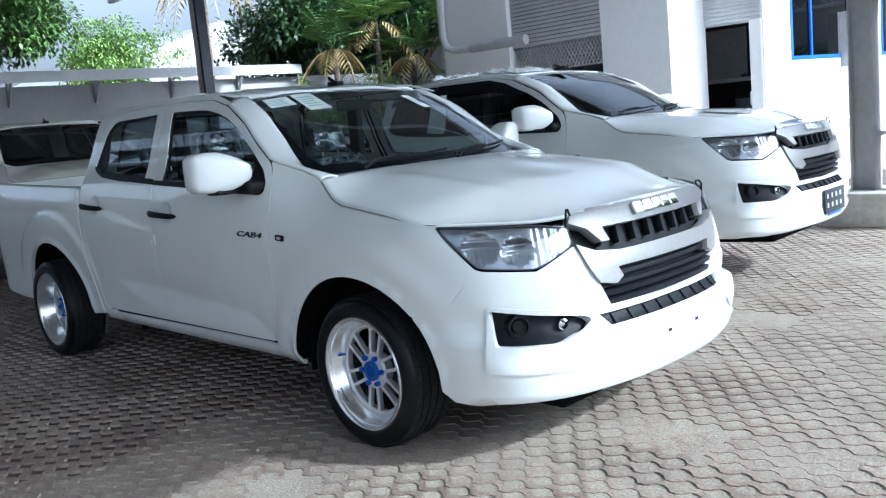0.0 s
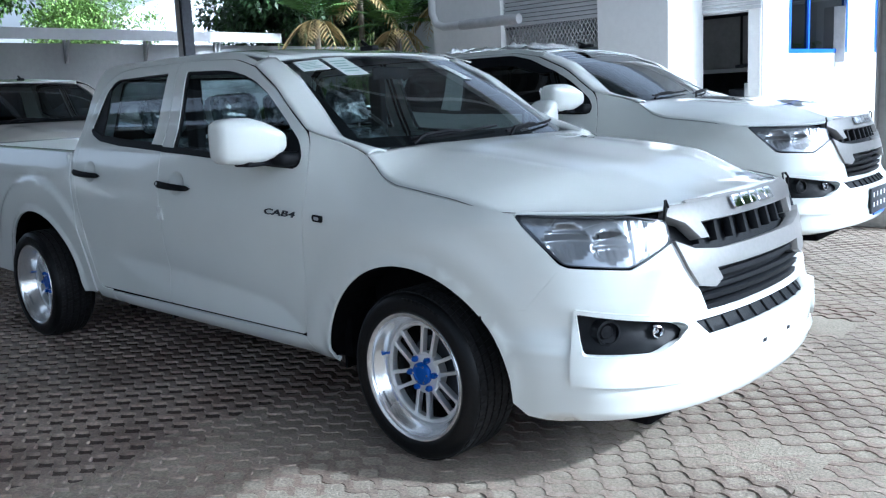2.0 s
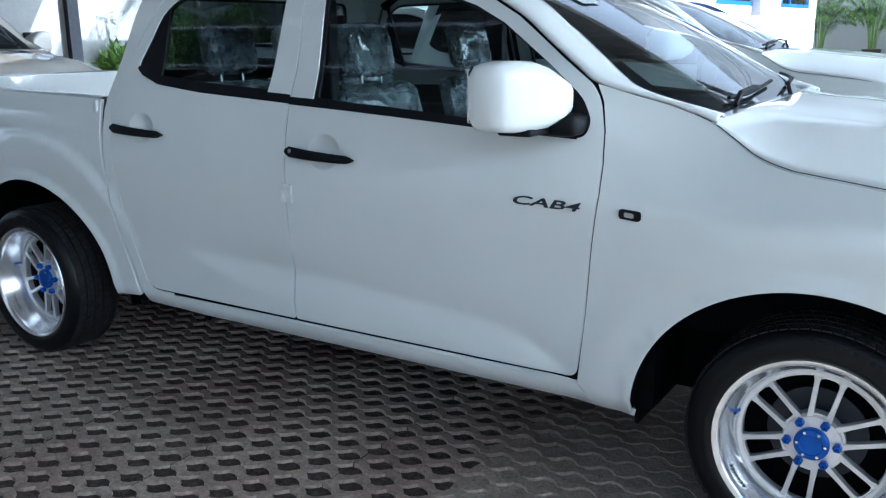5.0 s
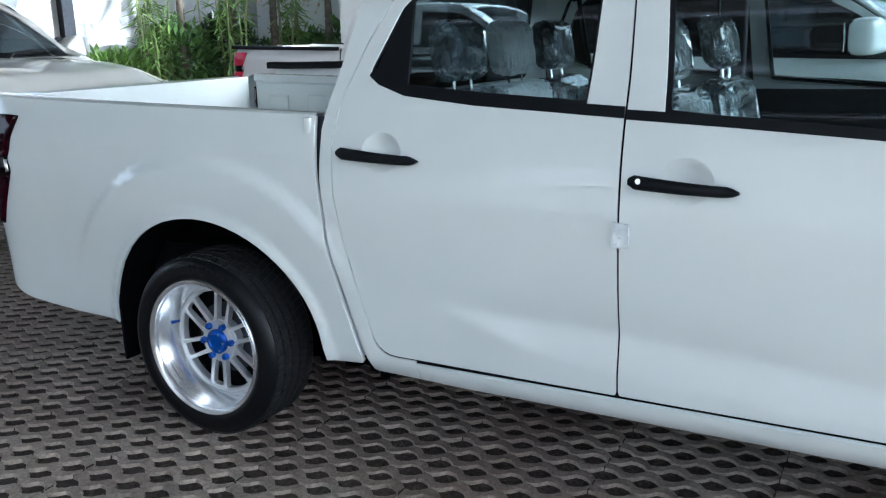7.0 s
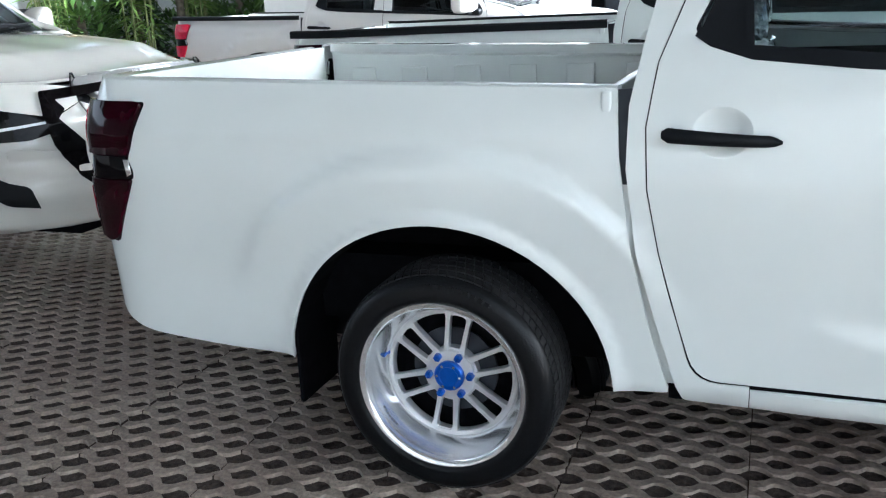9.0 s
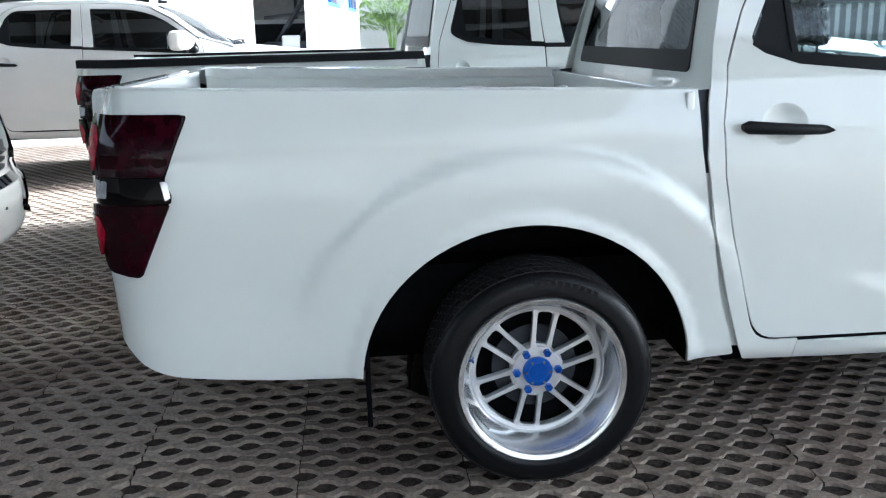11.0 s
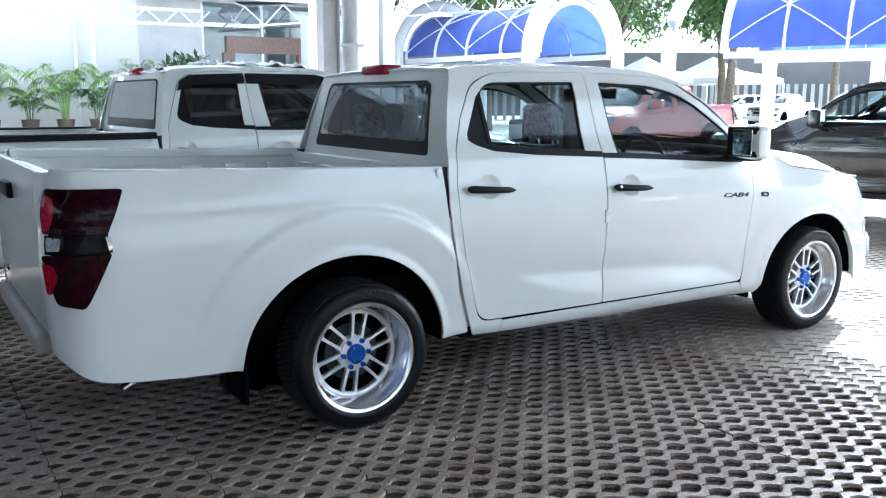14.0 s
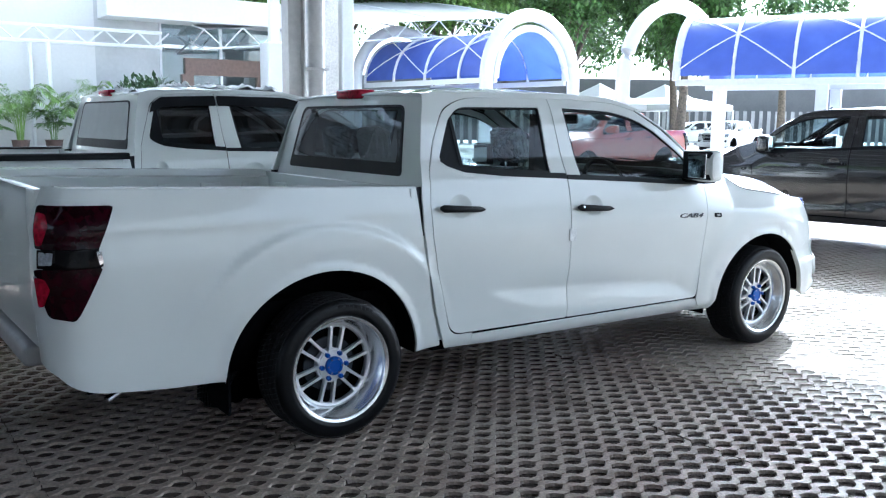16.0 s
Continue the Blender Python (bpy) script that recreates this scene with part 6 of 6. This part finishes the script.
def palm(at, h, seed, mat, dead=4, length=1.6, label="palm with green and dry hanging fronds"):
    rng = random.Random(seed)
    t = thing("palm_tree", Matrix.Translation(at), label, "palm tree", "palms")
    bm = bmesh.new()
    for k in range(10):
        add_rod(bm, (0, 0, h * k / 10 - 0.05), (0, 0, h * (k + 1) / 10), 0.1 - 0.003 * k, 0.085 - 0.003 * k, 10)
    part("trunk", bm, BARK, t, smooth=True)
    verts, faces = [], []
    fronds(verts, faces, Vector((0, 0, h)), 14, length, 1.3, rng, 0.42)
    mesh_object("crown", verts, faces, mat, t)
    if dead:
        verts, faces = [], []
        fronds(verts, faces, Vector((0, 0, h)), dead, length, 0.2, rng, 0.35, 2.4)
        mesh_object("dry_fronds", verts, faces, LEAF_DEAD, t)
    return t


# beyond the boundary wall
tree((-17, 4.2, 0), 6.3, 3.0, "leafy green tree behind the boundary wall", 42000, 0.16, LEAF, 3, bare=0.45)
tree((-24, 11.4, 0), 5.0, 2.3, "round bright green tree beyond the wall", 16000, 0.15, LEAF_LIGHT, 4, bare=0.5)
palm((-14.4, 9.1, 0), 5.7, 5, LEAF_DEAD, 14, 1.9)
for k, (x, y, h) in enumerate(((-11.6, 10.9, 3.3), (-11.0, 11.8, 3.9), (-10.4, 12.4, 3.0), (-9.6, 13.3, 3.6), (-8.8, 13.6, 3.2))):
    palm((x, y, 0), h, 20 + k, LEAF_LIGHT if k % 2 else LEAF, 5, 1.4)
for k, (x, y, h, s) in enumerate(((-14.6, 12.6, 6.5, 2.6), (-13.6, 15.2, 7.0, 2.8), (-11.6, 16.4, 7.5, 3.0), (-9.2, 16.8, 7.0, 2.8), (-16.5, 15.5, 7.5, 3.0))):
    tree((x, y, 0), h, s, "dark dense tree in the garden corner", 18000, 0.2, LEAF_DARK, 7 + k, bare=0.25, group="garden trees")
for k, (x, y, r, h, m_) in enumerate(((-11.9, 9.3, 0.8, 1.1, LEAF_LIGHT), (-11.6, 10.7, 0.8, 1.7, LEAF), (-11.4, 12.0, 0.7, 1.8, LEAF_DARK), (-10.6, 13.4, 1.0, 1.5, LEAF),
                                      (-9.3, 13.8, 1.0, 1.7, LEAF), (-8.2, 13.7, 0.9, 1.6, LEAF_LIGHT))):
    bush((x, y, 0), r, h, "leafy green shrub along the white wall", 1300, 0.24, m_, 30 + k)


def cane_clump(at, count, h, seed):
    """Bamboo-like canes with long hanging leaves."""
    rng = random.Random(seed)
    t = thing("bamboo_clump", Matrix.Translation(at), "clump of slim green canes with long leaves", "bamboo", "cane clumps")
    verts, faces = [], []
    for k in range(count):
        bm = bmesh.new()
        x, y = rng.uniform(-0.45, 0.45), rng.uniform(-0.3, 0.3)
        hh = h * rng.uniform(0.75, 1.1)
        lean = Vector((rng.uniform(-0.25, 0.25), rng.uniform(-0.2, 0.2), hh))
        add_rod(bm, (x, y, -0.05), Vector((x, y, 0)) + lean, 0.022, 0.012, 6)
        part("cane", bm, CANE, t, smooth=True)
        for _ in range(34):
            p = Vector((x, y, 0)) + lean * rng.uniform(0.3, 1.0)
            d = unit(rng)
            d.z = -abs(d.z) * 0.4
            add_leaf(verts, faces, p, d, rng.uniform(0.25, 0.5), 0.05, Vector((0, 0, 1)))
    mesh_object("foliage", verts, faces, LEAF_LIGHT, t)
    return t


for k, (x, y, n_, h) in enumerate(((-11.3, 9.9, 9, 2.6), (-10.9, 11.3, 10, 3.0), (-10.0, 12.6, 9, 2.8), (-9.0, 13.4, 8, 2.6))):
    cane_clump((x, y, 0), n_, h, 90 + k)

# ---- other vehicles ----
pickup("pickup_truck", Matrix.Identity(4), WHITE, "white lowered crew-cab pickup with polished deep-dish wheels and blue caps", fancy=True, step=0.04, rear_glass=GLASS_REAR)
# This pickup's opaque grey rear pane has its pale reflection painted in.
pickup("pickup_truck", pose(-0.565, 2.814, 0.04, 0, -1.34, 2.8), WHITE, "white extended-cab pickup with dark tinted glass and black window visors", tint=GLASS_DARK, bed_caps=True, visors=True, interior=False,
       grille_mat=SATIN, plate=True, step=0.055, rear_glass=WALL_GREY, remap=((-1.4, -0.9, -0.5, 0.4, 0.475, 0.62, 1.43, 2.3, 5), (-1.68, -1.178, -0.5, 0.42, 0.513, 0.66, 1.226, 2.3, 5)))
pickup("pickup_truck", pose(-4.4, 6.42, 0.1), SILVER, "silver pickup with red taillights and dark glass", tint=GLASS_DARK, bed_caps=True, interior=False, tail_mat=LENS_RED3, step=0.05)
pickup("sport_utility", pose(-6.15, 0.78, 0.14), PEARL, "pearl white sport utility with black trim parked behind the pickup", "car", tint=GLASS_DARK, interior=False, step=0.06, suv=True)
pickup("pickup_truck", pose(8.58, -0.14, 0.03, 0, 0, 100), GREY, "dark grey crew-cab pickup with glossy paint", tint=GLASS, interior=False, step=0.07)
pickup("pickup_truck", pose(40, 26.5, 0.05, 0, 0, 195), SILVER, "silver pickup parked far across the yard", tint=GLASS_DARK, interior=False, step=0.1, details=False)
pickup("pickup_truck", pose(14.7, 11.0, 0.12, 0, 0, 190), ORANGE, "orange pickup parked across the yard", tint=GLASS_DARK, interior=False, step=0.1, details=False)
pickup("pickup_truck", pose(44, 31, 0.05, 0, 0, 160), WHITE, "white pickup parked far across the yard", tint=GLASS_DARK, interior=False, step=0.1, details=False)

# ---- showroom side ----
SY = 22.0
show = thing("showroom_building", Matrix.Identity(4), "white showroom with a glass lobby and a truss canopy", "building")
box("wall", (-14, SY, -0.02), (4.7, SY + 0.3, 7), WALL, show)
box("side_wall", (4.7, SY - 0.001, -0.02), (6.5, SY + 0.3, 7), WALL_GREY, show)
box("lobby_roof", (4.8, SY - 1.0, 4.2), (11.2, SY + 6, 4.9), WALL, show)
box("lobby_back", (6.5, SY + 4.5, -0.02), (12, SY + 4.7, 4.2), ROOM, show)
box("lobby_glass", (6.5, SY + 0.2, 0.0), (12, SY + 0.22, 4.2), LOBBY_GLASS, show)
box("lobby_lintel", (7.3, SY + 0.1, 2.75), (9.7, SY + 0.35, 3.25), BROWN, show)
for x in (7.2, 9.6):
    box("lobby_jamb", (x, SY + 0.1, 0), (x + 0.35, SY + 0.35, 2.76), BROWN, show)
for x in (6.55, 8.4, 10.4, 11.6):
    box("lobby_mullion", (x, SY + 0.12, 0), (x + 0.07, SY + 0.3, 4.2), STEEL_WHITE, show)
truss = thing("truss_canopy", Matrix.Identity(4), "white steel lattice truss with a thin post", "truss")
bm = bmesh.new()
ty = SY - 0.6
for z in (3.45, 3.85):
    add_rod(bm, (-6, ty, z), (6.4, ty, z), 0.05, n=6)
for k in range(28):
    x = -6 + k * 0.45
    add_rod(bm, (x, ty, 3.45 if k % 2 else 3.85), (x + 0.45, ty, 3.85 if k % 2 else 3.45), 0.025, n=5)
add_rod(bm, (3.35, ty, 0), (3.35, ty, 3.45), 0.06, n=8)
add_rod(bm, (2.95, ty + 0.3, 0), (2.95, ty + 0.3, 3.45), 0.05, n=8)
part("lattice", bm, STEEL_WHITE, truss)
for x, y, w, z1, m_, lab in ((9.45, 20.5, 0.33, 3.7, WALL, "thick white round-edged column"), (10.6, 19.8, 0.42, 6.5, CONCRETE, "tall concrete column"), (11.35, 19.6, 0.2, 6.5, WALL_GREY, "tall grey pipe column")):
    c = box("column", (x - w, y - w, -0.02), (x + w, y + w, z1), m_, None, bevel=0.05)
    tagged(c, lab, "column", kind="structure")
box_ob = box("post", (9.3, 20.4, 3.7), (9.6, 20.6, 6.0), STEEL_WHITE, None)
tagged(box_ob, "slim white steel post on the column", "post", kind="structure")
# big vaulted shelter behind
vault = thing("shelter_roof", Matrix.Identity(4), "grey vaulted metal shelter roof on white trusses", "roof")


def vault_f(a, b):
    return (7.5 + 11.8 * b, 21 + 14 * a, 2.55 + 1.2 * b + 3.2 * math.sin(math.pi * (0.15 + 0.35 * a)))


grid_sheet("sheet", vault_f, 14, 6, SHEET, vault)
bm = bmesh.new()
for b in (0.0, 0.35, 0.7, 1.0):
    prev = None
    for i in range(15):
        p = Vector(vault_f(i / 14, b))
        q = p - Vector((0, 0, 0.55))
        if prev:
            add_rod(bm, prev[0], p, 0.03, n=5)
            add_rod(bm, prev[1], q, 0.03, n=5)
            add_rod(bm, prev[0] if i % 2 else prev[1], q if i % 2 else p, 0.02, n=5)
        prev = (p, q)
for a in (0.0, 0.5, 1.0):
    prev = None
    for i in range(21):
        p = Vector(vault_f(a, i / 20))
        q = p - Vector((0, 0, 0.55))
        if prev:
            add_rod(bm, prev[1], q, 0.03, n=5)
            add_rod(bm, prev[0] if i % 2 else prev[1], q if i % 2 else p, 0.02, n=5)
        prev = (p, q)
part("truss", bm, STEEL_WHITE, vault)


def arch_walk(name_label, at, yaw, length, radius, z0, hoops, posts=(), skew=0.0):
    """A walkway roof: a half tube of blue sheet between white ribs, with big hoops at its ends."""
    t = thing("arched_walkway", pose(at[0], at[1], 0, 0, 0, yaw), name_label, "walkway canopy", "blue walkways")
    nseg = max(3, int(length / 1.35))
    for k in range(nseg):
        def f(a, b, k=k):
            ang = math.pi * (0.02 + 0.96 * a)
            return ((k + b) * length / nseg, radius * math.cos(ang), z0 + radius * math.sin(ang))
        grid_sheet("blue_panel", f, 16, 1, BLUE_SHEET, t)
    for k in range(nseg + 1):
        bm = bmesh.new()
        pts = [(k * length / nseg, (radius + 0.03) * math.cos(a), z0 + (radius + 0.03) * math.sin(a)) for a in np.linspace(0, math.pi, 20)]
        add_tube(bm, pts, 0.045, 6)
        part("rib", bm, STEEL_WHITE, t, smooth=True)
    bm = bmesh.new()
    for s in (-1, 1):
        add_box(bm, (0, s * radius - 0.06, z0 - 0.14), (length, s * radius + 0.06, z0 + 0.02))
    part("edge_beam", bm, STEEL_WHITE, t)
    for k in range(0, nseg - 1, 2):
        for s in (-1, 1):
            a0, a1 = math.pi * 0.04, math.pi * 0.42
            x0, x1 = k * length / nseg, (k + 2) * length / nseg
            rr = radius + 0.05
            for xa, xb in ((x0, x1), (x1, x0)):
                bm = bmesh.new()
                add_tube(bm, [(xa + (xb - xa) * q, s * rr * math.cos(a0 + (a1 - a0) * q), z0 + rr * math.sin(a0 + (a1 - a0) * q)) for q in np.linspace(0, 1, 8)], 0.02, 5)
                part("brace", bm, STEEL_WHITE, t)
    for x in hoops:
        R = radius + 0.4
        bm = bmesh.new()
        flat = [(-R, -0.02), (-R, z0 * 0.6)] + [(-R * math.cos(a), z0 + R * math.sin(a)) for a in np.linspace(0, math.pi, 26)] + [(R, z0 * 0.6), (R, -0.02)]
        pts = [(x + q * math.sin(skew), q * math.cos(skew), z) for q, z in flat]
        add_tube(bm, pts, 0.2, 12)
        part("hoop", bm, STEEL_WHITE, t, "fat white hoop", smooth=True)
    # white rolled rim at the open end
    bm = bmesh.new()
    add_tube(bm, [(0, (radius + 0.02) * math.cos(a), z0 + (radius + 0.02) * math.sin(a)) for a in np.linspace(0, math.pi, 24)], 0.11, 8)
    part("end_rim", bm, STEEL_WHITE, t, smooth=True)
    for x in posts:
        for s in (-1, 1):
            box("post", (x - 0.14, s * radius - 0.14, -0.02), (x + 0.14, s * radius + 0.14, z0 - 0.14), STEEL_WHITE, t, bevel=0.02)
    return t


arch_walk("blue translucent arched walkway roof between white hoops", (16.08, 16.49), 95.3, 6.58, 1.5, 2.72, (0.0, 6.58))
arch_walk("long blue arched walkway roof with white hoop end", (18.4, 12.3), -64, 16.0, 1.75, 2.55, (-0.5,), (3.6, 8.6, 13.6), 0.42)


def marquee(at, w, label):
    t = thing("marquee_tent", Matrix.Translation(at), label, "tent", "white tents")
    bm = bmesh.new()
    top = bm.verts.new((0, 0, 3.6))
    c = [bm.verts.new((sx * w, sy * w, 2.45)) for sx, sy in ((-1, -1), (1, -1), (1, 1), (-1, 1))]
    mid = [bm.verts.new((sx * w * 0.42, sy * w * 0.42, 2.85)) for sx, sy in ((-1, -1), (1, -1), (1, 1), (-1, 1))]
    low = [bm.verts.new((v.co.x, v.co.y, 2.15)) for v in c]
    for i in range(4):
        j = (i + 1) % 4
        bm.faces.new((c[i], c[j], mid[j], mid[i]))
        bm.faces.new((mid[i], mid[j], top))
        bm.faces.new((low[i], low[j], c[j], c[i]))
    part("canvas", bm, TENT, t)
    for sx, sy in ((-1, -1), (1, -1), (1, 1), (-1, 1)):
        box("leg", (sx * w - 0.04, sy * w - 0.04, -0.02), (sx * w + 0.04, sy * w + 0.04, 2.2), STEEL_WHITE, t)
    return t


marquee((36.5, 29.0, 0), 2.6, "white peaked marquee tent")
marquee((33.0, 30.5, 0), 2.6, "white peaked marquee tent")

# fence and hoarding across the yard
fence = thing("sheet_fence", pose(40, 44, 0, 0, 0, -28), "grey corrugated sheet fence across the yard", "fence", kind="structure")
bm = bmesh.new()
for k in range(26):
    add_box(bm, (-22, 0, 0.2 + k * 0.17), (50, 0.08 + 0.06 * (k % 2), 0.2 + k * 0.17 + 0.172))
part("sheeting", bm, ROOF_SHEET, fence)
bm = bmesh.new()
for k in range(90):
    add_box(bm, (-20 + k * 0.6, -2.05, 0), (-19.75 + k * 0.6, -2.0, 2.4))
part("pale", bm, STEEL_GREY, fence)
for k, (x, y, h, s, m_) in enumerate(((17.5, 31, 11, 4.2, LEAF), (24, 33, 12, 4.8, LEAF), (30.5, 36, 12, 5.0, LEAF), (38, 38, 11, 4.5, LEAF), (14.0, 30, 9, 3.2, LEAF_LIGHT), (47, 36, 12, 4.5, LEAF), (22, 40, 13, 5, LEAF), (26.5, 25.5, 9.5, 3.6, LEAF), (29.5, 22.0, 8.5, 3.2, LEAF), (34, 26, 9.5, 3.6, LEAF), (21, 28, 10, 3.6, LEAF_LIGHT), (40, 24, 9, 3.4, LEAF))):
    tree((x, y, 0), h, s, "tall spreading shade tree across the yard", 14000, 0.3, m_, 50 + k, 0.24, 0.4, "shade trees")
PALMS = ((0.68, 20.7, 1.5, 1.35), (1.59, 20.75, 0.85, 0.8), (2.43, 20.7, 1.5, 1.35), (3.25, 20.75, 0.9, 0.85), (4.1, 20.7, 1.6, 1.25), (-0.5, 20.7, 1.45, 1.3), (-1.7, 20.7, 1.45, 1.3))
for k, (x, y, hh, size) in enumerate(PALMS):
    potted_palm((x, y, 0.5), hh, 70 + k, LEAF if size < 1 else LEAF_LIGHT, size)
bush((5.6, 20.4, 1.2), 0.9, 1.3, "dark green broad-leaved shrub in a raised planter", 700, 0.28, LEAF_DARK, 81)
tagged(box("planter", (4.7, 19.9, -0.02), (6.5, 20.9, 1.35), WALL, bevel=0.02), "white raised planter box", "planter")

tagged(box("terrace", (-14, 19.6, -0.02), (4.6, SY, 0.5), CONCRETE, bevel=0.02), "pale raised terrace along the showroom", "terrace", kind="structure")
# unseen blocks across the open yard behind the camera, added to shape reflections
for x0, x1, h, y in ((-52, -24, 7.5, -33), (-20.5, -7.5, 2.6, -29), (-5.2, 3.0, 2.6, -31), (5.4, 15, 5.2, -28), (18.5, 50, 8.0, -34)):
    back = thing("office_block", Matrix.Translation((x0, y, 0)), "unseen plain block added across the yard to shape reflections", "building", "office blocks")
    box("wall", (0, -1, -0.02), (x1 - x0, 0, h), YARD_WALL, back)
    for k in range(int((x1 - x0) / 3.2)):
        box("window", (0.8 + k * 3.2, -0.04, 1.0), (2.6 + k * 3.2, 0.03, 2.6), ROOM, back)
    box("fascia", (-0.2, -1.1, h), (x1 - x0 + 0.2, 0.25, h + 0.35), WALL, back)

# ---- paving blocks: wavy ribs that leave staggered pockets ----
LAM, PITCH, RIB = 0.125, 0.0775, 0.0415
BX, BYS = 4 * LAM, 4 * PITCH


def rib_lines(i):
    """One wavy rib of a block: long flats with soft bends, leaving a thin joint to the next rib."""
    amp = (PITCH - RIB) / 2 - 0.0012
    s = 1 if i % 2 == 0 else -1
    pts = []
    for k in range(25):
        wave = max(-1.0, min(1.0, 1.55 * math.sin(2 * math.pi * k / 6 + math.pi / 4)))
        pts.append((k * LAM / 6, (i + 0.5) * PITCH + s * amp * wave))
    return pts


def block_geometry(x0, y0, z0, deep, verts, faces, rng):
    for i in range(4):
        line = rib_lines(i)
        b = len(verts)
        for (x, y) in line:
            for w, z in ((-RIB / 2, z0), (RIB / 2, z0)) if not deep else ((-RIB / 2 - 0.002, z0 - 0.022), (-RIB / 2 + 0.003, z0), (RIB / 2 - 0.003, z0), (RIB / 2 + 0.002, z0 - 0.022)):
                verts.append((x0 + x * 0.992 + 0.002, y0 + y + w, z))
        m = 4 if deep else 2
        for k in range(len(line) - 1):
            for j in range(m - 1):
                a = b + k * m + j
                faces.append((a, a + m, a + m + 1, a + 1))


rng = random.Random(5)
shared = []
for v in range(4):
    verts, faces = [], []
    block_geometry(0, 0, 0, True, verts, faces, rng)
    me = bpy.data.meshes.new("paving_block")
    me.from_pydata(verts, [], faces)
    me.materials.append(PAVER)
    shared.append(me)
paving = thing("pavement", Matrix.Identity(4), "weathered wavy concrete grid paving blocks with soil pockets", "pavement", kind="structure")
rest_v, rest_f = [], []
count = 0
for i in range(-20, 27):
    for j in range(-46, 36):
        x, y = i * BX + 0.31, j * BYS
        dz = GZ + rng.uniform(-0.002, 0.002)
        if -2.4 < x < 5.6 and -3.6 < y < 1.9 and count < 300:
            ob = new("paving_block", shared[count % 4])
            ob.parent = paving
            ob.matrix_local = pose(x, y, dz, rng.uniform(-0.4, 0.4), rng.uniform(-0.3, 0.3), rng.uniform(-0.5, 0.5))
            count += 1
        else:
            if y > 8.4 and x < 0.7:
                continue
            block_geometry(x, y, dz, -5 < x < 8 and y < 5, rest_v, rest_f, rng)
tagged(mesh_object("far_paving_blocks", rest_v, rest_f, PAVER_REST, paving), kind="stuff")
# Pale slab, mostly out of view, added to throw light onto the showroom walls.
apron = sheet_plane("apron_slab", 1.3, 13.5, 11.2, 21.9, GZ + 0.006, CONCRETE, "pale slab added to bounce light onto the showroom")
yard = sheet_plane("yard_slab", 13.5, 120, -60, 60, GZ, CONCRETE, "pale concrete yard beyond the paving")
